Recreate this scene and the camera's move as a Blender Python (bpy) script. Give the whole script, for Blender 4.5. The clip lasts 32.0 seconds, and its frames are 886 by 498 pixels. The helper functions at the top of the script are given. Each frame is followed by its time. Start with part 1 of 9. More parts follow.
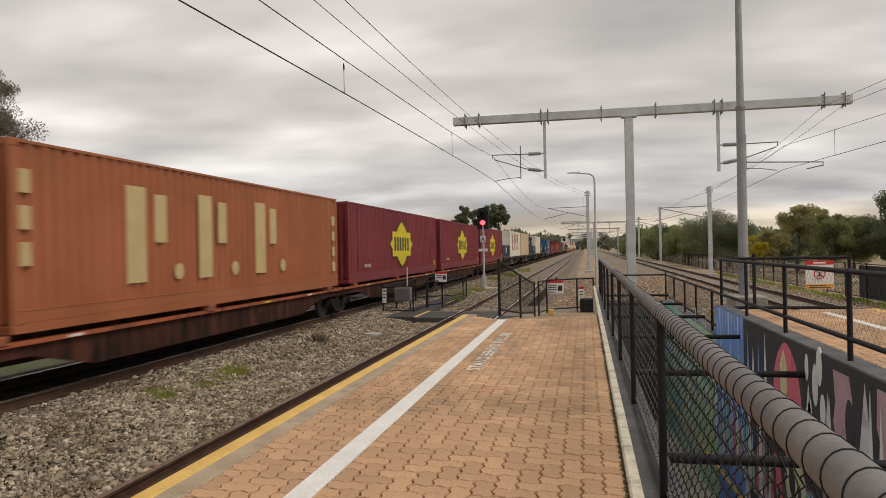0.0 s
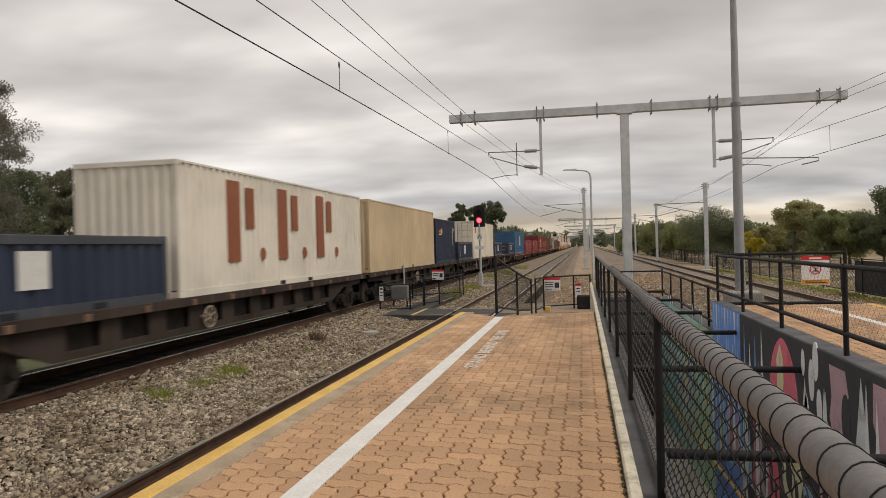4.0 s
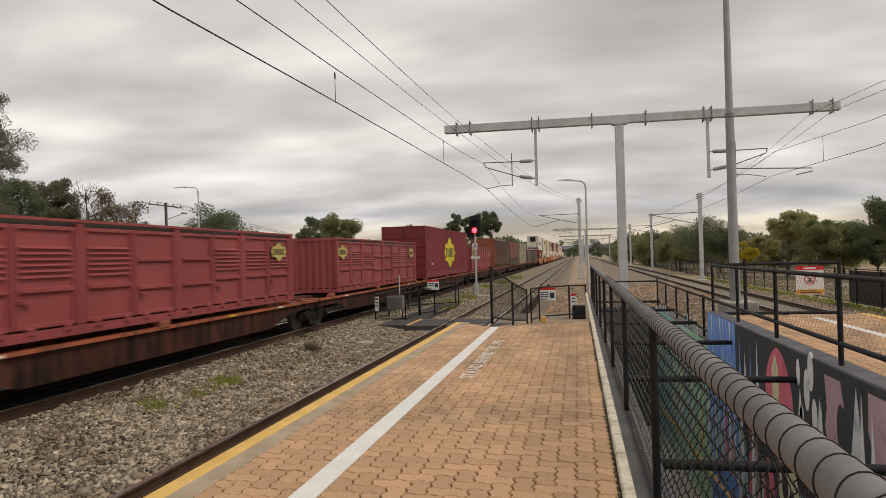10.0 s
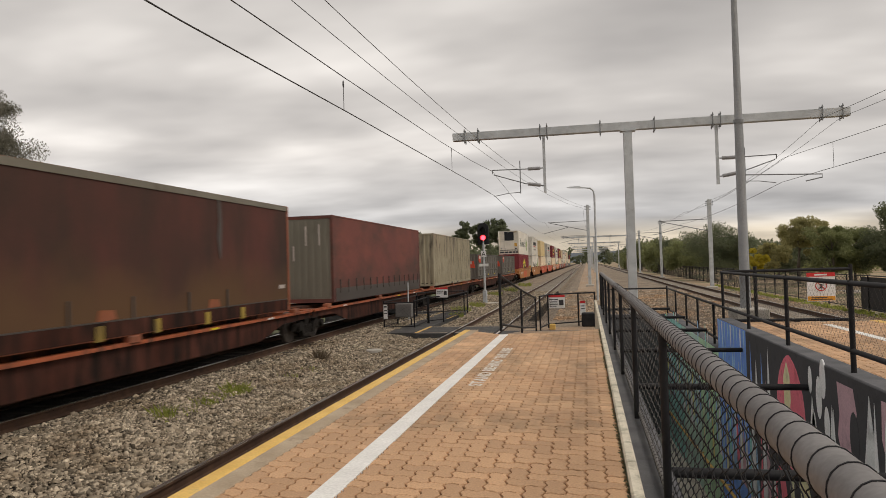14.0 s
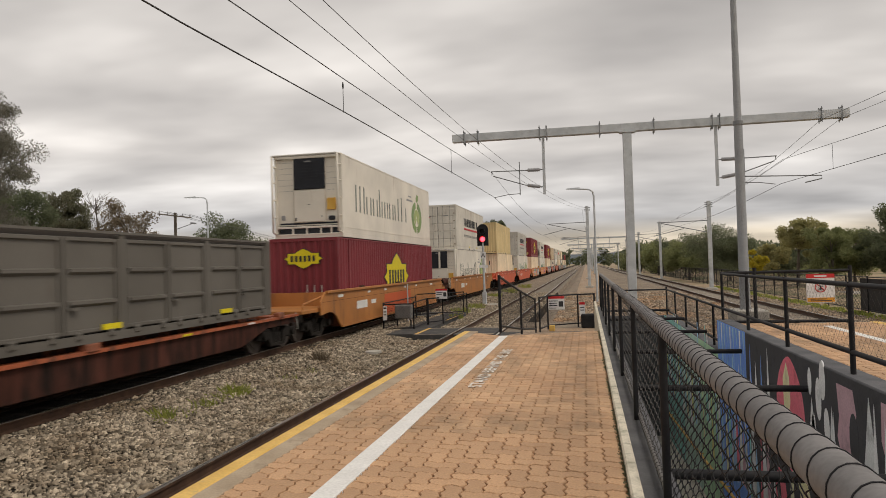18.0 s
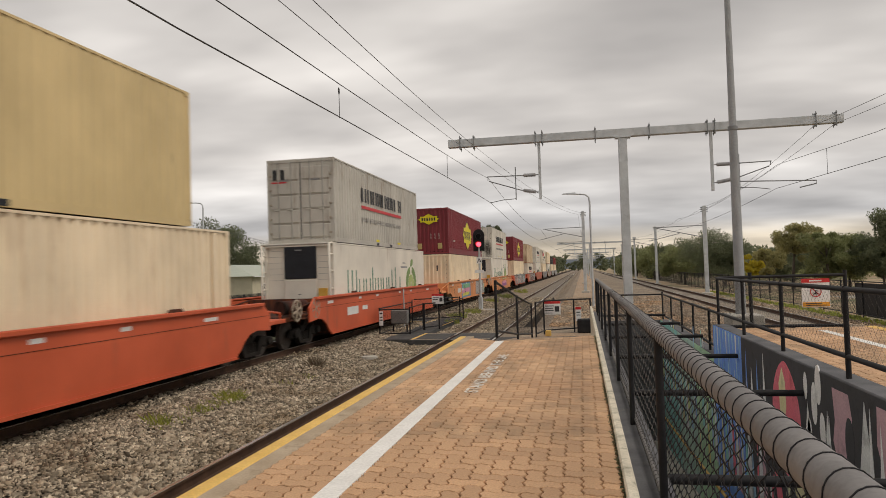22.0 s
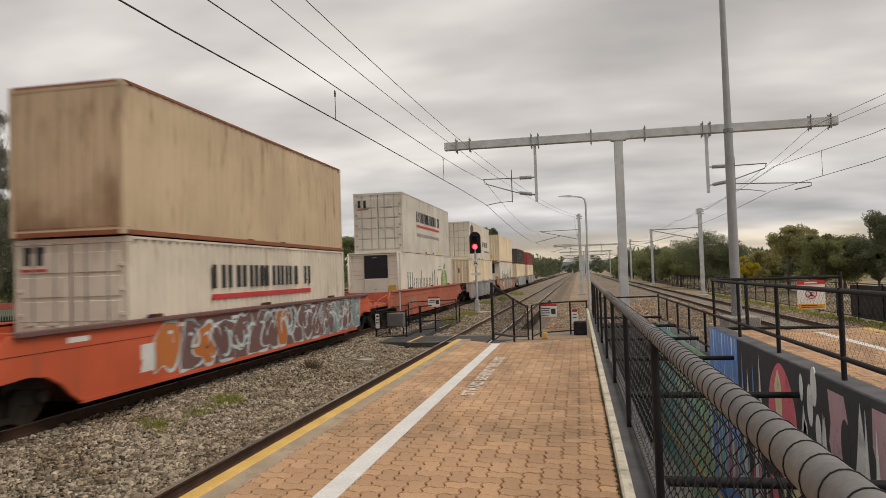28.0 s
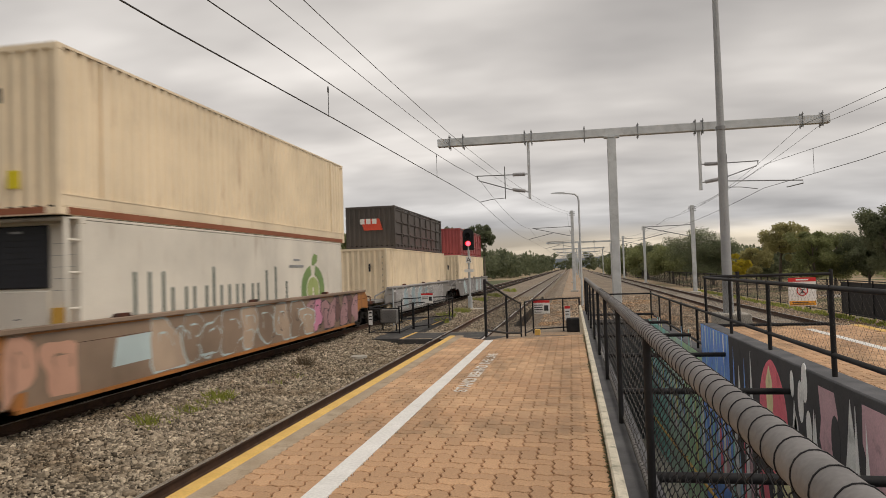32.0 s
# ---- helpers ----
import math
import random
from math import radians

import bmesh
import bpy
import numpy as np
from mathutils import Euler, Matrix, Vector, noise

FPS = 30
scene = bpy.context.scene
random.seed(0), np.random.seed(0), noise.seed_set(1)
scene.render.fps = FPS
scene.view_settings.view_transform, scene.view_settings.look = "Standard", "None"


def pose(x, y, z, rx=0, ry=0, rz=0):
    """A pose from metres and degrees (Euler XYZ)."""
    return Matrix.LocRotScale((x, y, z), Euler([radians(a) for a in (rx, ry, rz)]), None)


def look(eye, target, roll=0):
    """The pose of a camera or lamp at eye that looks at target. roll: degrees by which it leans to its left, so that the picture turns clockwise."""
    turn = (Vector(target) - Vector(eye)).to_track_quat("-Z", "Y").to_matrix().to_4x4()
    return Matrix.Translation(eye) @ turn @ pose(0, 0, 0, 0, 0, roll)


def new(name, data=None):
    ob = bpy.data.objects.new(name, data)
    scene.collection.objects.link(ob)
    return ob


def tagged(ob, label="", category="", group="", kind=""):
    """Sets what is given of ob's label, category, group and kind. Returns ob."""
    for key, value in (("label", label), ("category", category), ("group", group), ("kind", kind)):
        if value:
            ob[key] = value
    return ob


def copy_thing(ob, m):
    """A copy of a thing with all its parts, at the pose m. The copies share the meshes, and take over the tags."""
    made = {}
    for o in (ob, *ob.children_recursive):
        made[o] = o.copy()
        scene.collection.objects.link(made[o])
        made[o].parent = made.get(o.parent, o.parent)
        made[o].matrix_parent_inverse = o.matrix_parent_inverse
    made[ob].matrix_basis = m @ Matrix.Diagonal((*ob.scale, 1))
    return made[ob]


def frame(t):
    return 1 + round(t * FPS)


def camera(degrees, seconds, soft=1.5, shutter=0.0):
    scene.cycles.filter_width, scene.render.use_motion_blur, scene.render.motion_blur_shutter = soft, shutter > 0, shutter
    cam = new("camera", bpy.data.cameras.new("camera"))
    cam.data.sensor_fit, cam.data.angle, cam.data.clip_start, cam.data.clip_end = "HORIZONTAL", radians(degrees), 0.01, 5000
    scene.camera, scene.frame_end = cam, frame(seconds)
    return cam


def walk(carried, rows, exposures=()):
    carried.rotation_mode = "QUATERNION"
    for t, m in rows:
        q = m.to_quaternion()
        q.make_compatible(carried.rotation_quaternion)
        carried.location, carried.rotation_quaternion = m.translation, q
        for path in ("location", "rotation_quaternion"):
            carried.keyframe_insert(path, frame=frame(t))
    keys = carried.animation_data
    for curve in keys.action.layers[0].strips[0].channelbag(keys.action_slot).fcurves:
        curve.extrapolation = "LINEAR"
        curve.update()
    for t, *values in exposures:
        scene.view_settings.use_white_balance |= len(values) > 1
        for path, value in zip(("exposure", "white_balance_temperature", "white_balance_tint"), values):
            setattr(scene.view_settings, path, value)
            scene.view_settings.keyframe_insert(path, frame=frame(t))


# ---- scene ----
cam = camera(64.5, 32.0, soft=0.5, shutter=0.3)
EYE = (0.0, 0.0, 1.25)


def aim(turn, tilt, lean):
    """Pose of the camera at EYE: degrees to the left of the track, upwards, and of lean to the right."""
    a, b = radians(turn), radians(tilt)
    ahead = Vector((-math.sin(a) * math.cos(b), math.cos(a) * math.cos(b), math.sin(b)))
    return look(EYE, Vector(EYE) + ahead, -lean)


walk(cam, [
    (0, aim(11.51, 0.07, 1.15)),
    (0.5, aim(11.54, 0.06, 1.24)),
    (1, aim(11.56, 0.08, 1.30)),
    (1.5, aim(11.53, 0.11, 1.31)),
    (2, aim(11.45, 0.05, 1.32)),
    (2.5, aim(11.38, -0.06, 1.35)),
    (3, aim(11.33, -0.14, 1.42)),
    (3.5, aim(11.28, -0.15, 1.48)),
    (5.5, aim(11.13, 0.08, 1.44)),
    (6, aim(11.05, 0.11, 1.35)),
    (6.5, aim(10.99, 0.12, 1.28)),
    (7, aim(10.96, 0.10, 1.25)),
    (7.5, aim(10.96, 0.08, 1.20)),
    (8, aim(10.96, 0.12, 1.17)),
    (8.5, aim(10.94, 0.22, 1.20)),
    (9, aim(10.89, 0.35, 1.29)),
    (9.5, aim(10.85, 0.51, 1.40)),
    (10, aim(10.85, 0.69, 1.52)),
    (10.5, aim(10.92, 0.88, 1.67)),
    (11, aim(11.03, 1.07, 1.79)),
    (11.5, aim(11.19, 1.23, 1.91)),
    (12, aim(11.35, 1.35, 1.99)),
    (12.5, aim(11.47, 1.45, 1.96)),
    (13, aim(11.55, 1.50, 1.88)),
    (13.5, aim(11.57, 1.46, 1.80)),
    (14, aim(11.53, 1.33, 1.69)),
    (14.5, aim(11.47, 1.22, 1.63)),
    (16.5, aim(11.43, 1.23, 1.60)),
    (17, aim(11.37, 1.34, 1.63)),
    (17.5, aim(11.38, 1.41, 1.66)),
    (18, aim(11.49, 1.44, 1.69)),
    (18.5, aim(11.67, 1.47, 1.78)),
    (19, aim(11.79, 1.53, 1.83)),
    (19.5, aim(11.77, 1.64, 1.83)),
    (20, aim(11.64, 1.79, 1.88)),
    (20.5, aim(11.45, 1.86, 1.88)),
    (21, aim(11.27, 1.84, 1.84)),
    (21.5, aim(11.17, 1.81, 1.78)),
    (22, aim(11.16, 1.85, 1.77)),
    (22.5, aim(11.19, 1.94, 1.81)),
    (23, aim(11.19, 2.06, 1.88)),
    (23.5, aim(11.15, 2.12, 1.87)),
    (24, aim(11.11, 2.13, 1.82)),
    (24.5, aim(11.10, 2.12, 1.80)),
    (25, aim(11.04, 2.06, 1.77)),
    (25.5, aim(10.94, 1.99, 1.69)),
    (27.5, aim(10.86, 2.03, 1.95)),
    (28, aim(10.85, 2.05, 1.86)),
    (28.5, aim(10.84, 2.05, 1.83)),
    (29, aim(10.82, 2.02, 1.77)),
    (29.5, aim(10.78, 1.97, 1.68)),
    (30, aim(10.68, 1.94, 1.67)),
    (30.5, aim(10.54, 1.87, 1.69)),
    (31, aim(10.41, 1.78, 1.71)),
    (31.5, aim(10.34, 1.72, 1.72)),
    (32, aim(10.30, 1.76, 1.79)),
], exposures=[(0, 0.19, 6900, 12), (32, 0.19, 6900, 12)])

# ---- light: an overcast afternoon ----
world = bpy.data.worlds.new("overcast_sky")
scene.world = world
world.use_nodes = True
wn, wl = world.node_tree.nodes, world.node_tree.links
wn.clear()


def wnode(kind, **values):
    n = wn.new(kind)
    for key, value in values.items():
        n.inputs[key].default_value = value
    return n


w_sky = wn.new("ShaderNodeTexSky")
w_sky.sky_type, w_sky.sun_disc = "NISHITA", False
w_sky.sun_elevation, w_sky.sun_rotation = radians(52), radians(106)
w_sky.air_density, w_sky.dust_density = 1.0, 3.0
w_co = wn.new("ShaderNodeTexCoord")
w_sep = wn.new("ShaderNodeSeparateXYZ")
wl.new(w_co.outputs["Generated"], w_sep.inputs[0])
# the cloud sheet: directions laid on a plane overhead, so that the bands close up towards the horizon
w_add = wn.new("ShaderNodeMath"); w_add.operation = "ADD"; w_add.inputs[1].default_value = 0.15
wl.new(w_sep.outputs["Z"], w_add.inputs[0])
w_max = wn.new("ShaderNodeMath"); w_max.operation = "MAXIMUM"; w_max.inputs[1].default_value = 0.03
wl.new(w_add.outputs[0], w_max.inputs[0])
w_dx = wn.new("ShaderNodeMath"); w_dx.operation = "DIVIDE"
w_dy = wn.new("ShaderNodeMath"); w_dy.operation = "DIVIDE"
wl.new(w_sep.outputs["X"], w_dx.inputs[0]); wl.new(w_max.outputs[0], w_dx.inputs[1])
wl.new(w_sep.outputs["Y"], w_dy.inputs[0]); wl.new(w_max.outputs[0], w_dy.inputs[1])
w_com = wn.new("ShaderNodeCombineXYZ")
wl.new(w_dx.outputs[0], w_com.inputs["X"]); wl.new(w_dy.outputs[0], w_com.inputs["Y"])
w_map = wn.new("ShaderNodeMapping")
w_map.inputs["Rotation"].default_value = (0, 0, radians(8))
w_map.inputs["Scale"].default_value = (0.66, 1.0, 1.0)
w_map.inputs["Location"].default_value = (0.9, 1.5, 0.0)
wl.new(w_com.outputs[0], w_map.inputs[0])
w_n1 = wnode("ShaderNodeTexNoise", Scale=0.85, Detail=4.0, Roughness=0.42, Distortion=0.4)
w_n2 = wnode("ShaderNodeTexNoise", Scale=2.2, Detail=3.0, Roughness=0.45)
wl.new(w_map.outputs[0], w_n1.inputs["Vector"]); wl.new(w_map.outputs[0], w_n2.inputs["Vector"])
w_mix = wn.new("ShaderNodeMix"); w_mix.data_type = "FLOAT"; w_mix.inputs["Factor"].default_value = 0.36
wl.new(w_n1.outputs["Fac"], w_mix.inputs["A"]); wl.new(w_n2.outputs["Fac"], w_mix.inputs["B"])
w_ramp = wn.new("ShaderNodeValToRGB")
el = w_ramp.color_ramp.elements
el[0].position, el[0].color = 0.38, (0.43, 0.425, 0.425, 1)
el[1].position, el[1].color = 0.63, (0.88, 0.87, 0.855, 1)
mid = w_ramp.color_ramp.elements.new(0.5); mid.color = (0.60, 0.592, 0.585, 1)
wl.new(w_mix.outputs["Result"], w_ramp.inputs["Fac"])
# towards the horizon the sheet thins to a pale warm strip
w_hor = wn.new("ShaderNodeValToRGB")
eh = w_hor.color_ramp.elements
eh[0].position, eh[0].color = 0.0, (0.86, 0.76, 0.60, 1)
eh[1].position, eh[1].color = 0.16, (1, 1, 1, 1)
e2 = w_hor.color_ramp.elements.new(0.035); e2.color = (0.92, 0.85, 0.72, 1)
e3 = w_hor.color_ramp.elements.new(0.06); e3.color = (0.84, 0.87, 0.91, 1)
e4 = w_hor.color_ramp.elements.new(0.36); e4.color = (0.83, 0.83, 0.83, 1)
wl.new(w_sep.outputs["Z"], w_hor.inputs["Fac"])
w_mul = wn.new("ShaderNodeMix"); w_mul.data_type = "RGBA"; w_mul.blend_type = "MULTIPLY"; w_mul.inputs["Factor"].default_value = 1.0
wl.new(w_ramp.outputs["Color"], w_mul.inputs["A"]); wl.new(w_hor.outputs["Color"], w_mul.inputs["B"])
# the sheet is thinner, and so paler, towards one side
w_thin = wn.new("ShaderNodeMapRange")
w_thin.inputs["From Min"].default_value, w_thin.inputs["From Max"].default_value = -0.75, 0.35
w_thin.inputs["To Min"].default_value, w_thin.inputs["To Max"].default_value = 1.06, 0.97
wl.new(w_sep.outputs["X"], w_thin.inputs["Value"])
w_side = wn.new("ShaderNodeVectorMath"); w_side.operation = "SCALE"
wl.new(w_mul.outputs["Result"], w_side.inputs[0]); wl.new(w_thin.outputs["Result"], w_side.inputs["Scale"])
w_bsky = wnode("ShaderNodeBackground", Strength=0.05)
w_bcl = wnode("ShaderNodeBackground", Strength=1.0)
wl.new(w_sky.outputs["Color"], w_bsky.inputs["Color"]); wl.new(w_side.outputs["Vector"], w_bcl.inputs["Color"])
w_sum = wn.new("ShaderNodeMixShader"); w_sum.inputs["Fac"].default_value = 0.96
wl.new(w_bsky.outputs[0], w_sum.inputs[1]); wl.new(w_bcl.outputs[0], w_sum.inputs[2])
w_out = wn.new("ShaderNodeOutputWorld")
wl.new(w_sum.outputs[0], w_out.inputs["Surface"])

sun = new("sun", bpy.data.lights.new("sun", "SUN"))
sun.data.energy, sun.data.angle, sun.data.color = 1.35, radians(25), (1.0, 0.95, 0.88)
sun.matrix_world = look((0, 0, 60), (-24, 7, 28))

# ---- mesh helpers ----
class Shape:
    """Collects faces; several pieces may go into one mesh."""

    def __init__(self):
        self.v, self.f, self.smooth = [], [], []

    def add(self, verts, faces, smooth=False):
        k = len(self.v)
        self.v += [tuple(p) for p in verts]
        self.f += [tuple(i + k for i in f) for f in faces]
        self.smooth += [smooth] * len(faces)
        return self

    def box(self, x0, x1, y0, y1, z0, z1, bevel=0.0):
        if bevel <= 0:
            v = [(x, y, z) for z in (z0, z1) for y in (y0, y1) for x in (x0, x1)]
            f = [(0, 2, 3, 1), (4, 5, 7, 6), (0, 1, 5, 4), (2, 6, 7, 3), (0, 4, 6, 2), (1, 3, 7, 5)]
            return self.add(v, f)
        b = min(bevel, (x1 - x0) * .45, (y1 - y0) * .45, (z1 - z0) * .45)
        v, f = [], []
        for sx, X in ((-1, x0), (1, x1)):
            for sy, Y in ((-1, y0), (1, y1)):
                for sz, Z in ((-1, z0), (1, z1)):
                    v += [(X, Y - sy * b, Z - sz * b), (X - sx * b, Y, Z - sz * b), (X - sx * b, Y - sy * b, Z)]
        n = lambda a, c, d, k: 3 * (4 * a + 2 * c + d) + k
        f += [(n(0, 0, 0, 0), n(0, 0, 1, 0), n(0, 1, 1, 0), n(0, 1, 0, 0)), (n(1, 0, 0, 0), n(1, 1, 0, 0), n(1, 1, 1, 0), n(1, 0, 1, 0)),
              (n(0, 0, 0, 1), n(1, 0, 0, 1), n(1, 0, 1, 1), n(0, 0, 1, 1)), (n(0, 1, 0, 1), n(0, 1, 1, 1), n(1, 1, 1, 1), n(1, 1, 0, 1)),
              (n(0, 0, 0, 2), n(0, 1, 0, 2), n(1, 1, 0, 2), n(1, 0, 0, 2)), (n(0, 0, 1, 2), n(1, 0, 1, 2), n(1, 1, 1, 2), n(0, 1, 1, 2))]
        for a in (0, 1):
            for c in (0, 1):
                f += [(n(a, c, 0, 0), n(a, c, 0, 1), n(a, c, 1, 1), n(a, c, 1, 0)), (n(a, 0, c, 0), n(a, 0, c, 2), n(a, 1, c, 2), n(a, 1, c, 0)),
                      (n(0, a, c, 1), n(0, a, c, 2), n(1, a, c, 2), n(1, a, c, 1))]
                for d in (0, 1):
                    f.append((n(a, c, d, 0), n(a, c, d, 1), n(a, c, d, 2)))
        return self.add(v, f)

    def tube(self, points, r, sides=8, r1=None, cap=True):
        """A round bar along points; r1: its radius at the end."""
        pts = [Vector(p) for p in points]
        rings, up = [], None
        for i, p in enumerate(pts):
            d = (pts[min(i + 1, len(pts) - 1)] - pts[max(i - 1, 0)]).normalized()
            ref = Vector((0, 0, 1)) if abs(d.z) < 0.95 else Vector((1, 0, 0))
            a = d.cross(ref).normalized() if up is None else (up - d * up.dot(d)).normalized()
            up = a
            b = d.cross(a)
            k = i / max(len(pts) - 1, 1)
            rr = r if r1 is None else r + (r1 - r) * k
            rings.append([p + (a * math.cos(2 * math.pi * j / sides) + b * math.sin(2 * math.pi * j / sides)) * rr for j in range(sides)])
        v = [q for ring in rings for q in ring]
        f = [(i * sides + j, i * sides + (j + 1) % sides, (i + 1) * sides + (j + 1) % sides, (i + 1) * sides + j) for i in range(len(pts) - 1) for j in range(sides)]
        self.add(v, f, True)
        if cap:
            self.add(rings[0], [tuple(range(sides))[::-1]])
            self.add(rings[-1], [tuple(range(sides))])
        return self

    def prism(self, outline, axis, a, b):
        """An outline drawn out along axis x, y or z from a to b; the outline's two numbers are the other axes in order."""
        put = {"x": lambda p, q: (q, p[0], p[1]), "y": lambda p, q: (p[0], q, p[1]), "z": lambda p, q: (p[0], p[1], q)}[axis]
        n = len(outline)
        v = [put(p, a) for p in outline] + [put(p, b) for p in outline]
        f = [tuple(range(n)), tuple(range(2 * n - 1, n - 1, -1))] + [(i, n + i, n + (i + 1) % n, (i + 1) % n) for i in range(n)]
        return self.add(v, f)

    def move(self, m):
        self.v = [tuple(m @ Vector(p)) for p in self.v]
        return self

    def join(self, other):
        return self.add(other.v, other.f)

    def mesh(self, name):
        me = bpy.data.meshes.new(name)
        me.from_pydata(self.v, [], self.f)
        me.update()
        bm = bmesh.new()
        bm.from_mesh(me)
        bmesh.ops.recalc_face_normals(bm, faces=bm.faces)
        bm.to_mesh(me)
        bm.free()
        me.polygons.foreach_set("use_smooth", [bool(s) for s in self.smooth])
        return me


def part(name, shape, material, parent=None, label="", at=None):
    """One mesh object from a Shape (or a ready mesh), under parent where one is given."""
    me = shape.mesh(name) if isinstance(shape, Shape) else shape
    if material is not None and not me.materials:
        me.materials.append(material)
    ob = new(name, me)
    if parent is not None:
        ob.parent = parent
    if at is not None:
        ob.matrix_basis = at
    if label:
        ob["label"] = label
    return ob


def thing(name, m, label, category, group="", kind=""):
    """An Empty at a thing's base, to carry its parts."""
    ob = new(name)
    ob.empty_display_size = 0.2
    ob.matrix_basis = m
    return tagged(ob, label, category, group, kind)


# ---- materials ----
def surface(name, a, b, rough=0.8, metal=0.0, coarse=1.2, fine=45.0, bump=0.1, depth=0.01, stretch=(1, 1, 1), stain=None, stain_at=(0.55, 0.75),
            stain_scale=2.5, stain_stretch=(1, 1, 1), vary=0.0, grain=0.12, spec=0.4, island=False):
    """A weathered surface: colour between a and b by large patches, fine grain, relief and a stain colour in patches."""
    m = bpy.data.materials.new(name)
    m.use_nodes = True
    n, l = m.node_tree.nodes, m.node_tree.links
    p = n["Principled BSDF"]
    p.inputs["Metallic"].default_value = metal
    p.inputs["Specular IOR Level"].default_value = spec
    co = n.new("ShaderNodeTexCoord")
    mp = n.new("ShaderNodeMapping")
    mp.inputs["Scale"].default_value = stretch
    l.new(co.outputs["Object"], mp.inputs["Vector"])
    n1 = n.new("ShaderNodeTexNoise"); n1.inputs["Scale"].default_value = coarse; n1.inputs["Detail"].default_value = 5
    n2 = n.new("ShaderNodeTexNoise"); n2.inputs["Scale"].default_value = fine; n2.inputs["Detail"].default_value = 4
    l.new(mp.outputs[0], n1.inputs["Vector"]); l.new(mp.outputs[0], n2.inputs["Vector"])
    ramp = n.new("ShaderNodeValToRGB")
    ramp.color_ramp.elements[0].position, ramp.color_ramp.elements[0].color = 0.32, (*a, 1)
    ramp.color_ramp.elements[1].position, ramp.color_ramp.elements[1].color = 0.68, (*b, 1)
    l.new(n1.outputs["Fac"], ramp.inputs["Fac"])
    last = ramp.outputs["Color"]
    if stain:
        mp2 = n.new("ShaderNodeMapping"); mp2.inputs["Scale"].default_value = stain_stretch; mp2.inputs["Location"].default_value = (3.1, 7.7, 1.3)
        l.new(co.outputs["Object"], mp2.inputs["Vector"])
        n3 = n.new("ShaderNodeTexNoise"); n3.inputs["Scale"].default_value = stain_scale; n3.inputs["Detail"].default_value = 7; n3.inputs["Roughness"].default_value = 0.65
        l.new(mp2.outputs[0], n3.inputs["Vector"])
        r3 = n.new("ShaderNodeValToRGB")
        r3.color_ramp.elements[0].position, r3.color_ramp.elements[0].color = stain_at[0], (0, 0, 0, 1)
        r3.color_ramp.elements[1].position, r3.color_ramp.elements[1].color = stain_at[1], (1, 1, 1, 1)
        l.new(n3.outputs["Fac"], r3.inputs["Fac"])
        mx = n.new("ShaderNodeMix"); mx.data_type = "RGBA"; mx.inputs["B"].default_value = (*stain, 1)
        l.new(r3.outputs["Color"], mx.inputs["Factor"]); l.new(last, mx.inputs["A"])
        last = mx.outputs["Result"]
    gm = n.new("ShaderNodeMapRange")
    gm.inputs["From Min"].default_value, gm.inputs["From Max"].default_value = 0.25, 0.75
    gm.inputs["To Min"].default_value, gm.inputs["To Max"].default_value = 1 - grain, 1 + grain
    l.new(n2.outputs["Fac"], gm.inputs["Value"])
    grow = gm.outputs["Result"]
    if vary:
        oi = n.new("ShaderNodeNewGeometry" if island else "ShaderNodeObjectInfo")
        vm = n.new("ShaderNodeMapRange")
        vm.inputs["To Min"].default_value, vm.inputs["To Max"].default_value = 1 - vary, 1 + vary
        l.new(oi.outputs["Random Per Island" if island else "Random"], vm.inputs["Value"])
        mu = n.new("ShaderNodeMath"); mu.operation = "MULTIPLY"
        l.new(grow, mu.inputs[0]); l.new(vm.outputs["Result"], mu.inputs[1])
        grow = mu.outputs[0]
    hs = n.new("ShaderNodeHueSaturation")
    l.new(grow, hs.inputs["Value"]); l.new(last, hs.inputs["Color"])
    l.new(hs.outputs["Color"], p.inputs["Base Color"])
    rr = n.new("ShaderNodeMapRange")
    rr.inputs["To Min"].default_value, rr.inputs["To Max"].default_value = max(rough - 0.12, 0.03), min(rough + 0.12, 1)
    l.new(n1.outputs["Fac"], rr.inputs["Value"]); l.new(rr.outputs["Result"], p.inputs["Roughness"])
    if bump:
        bp = n.new("ShaderNodeBump"); bp.inputs["Strength"].default_value = bump; bp.inputs["Distance"].default_value = depth
        l.new(n2.outputs["Fac"], bp.inputs["Height"]); l.new(bp.outputs["Normal"], p.inputs["Normal"])
    return m


def glow(name, color, strength):
    m = bpy.data.materials.new(name)
    m.use_nodes = True
    p = m.node_tree.nodes["Principled BSDF"]
    p.inputs["Base Color"].default_value = (*color, 1)
    p.inputs["Emission Color"].default_value = (*color, 1)
    p.inputs["Emission Strength"].default_value = strength
    return m


def paint(name, c, dirt=(0.10, 0.075, 0.055), amount=0.66, rough=0.55, fade=0.12, spec=0.4):
    """Painted, weathered steel with dirt runs down the sheet."""
    lo = tuple(max(x * (1 - fade), 0) for x in c)
    hi = tuple(min(x * (1 + fade) + 0.01, 1) for x in c)
    return surface(name, lo, hi, rough, 0.0, 0.6, 60, 0.05, 0.004, stain=dirt, stain_at=(amount, amount + 0.2), stain_scale=1.6,
                   stain_stretch=(2.2, 2.2, 0.35), grain=0.05, spec=spec)


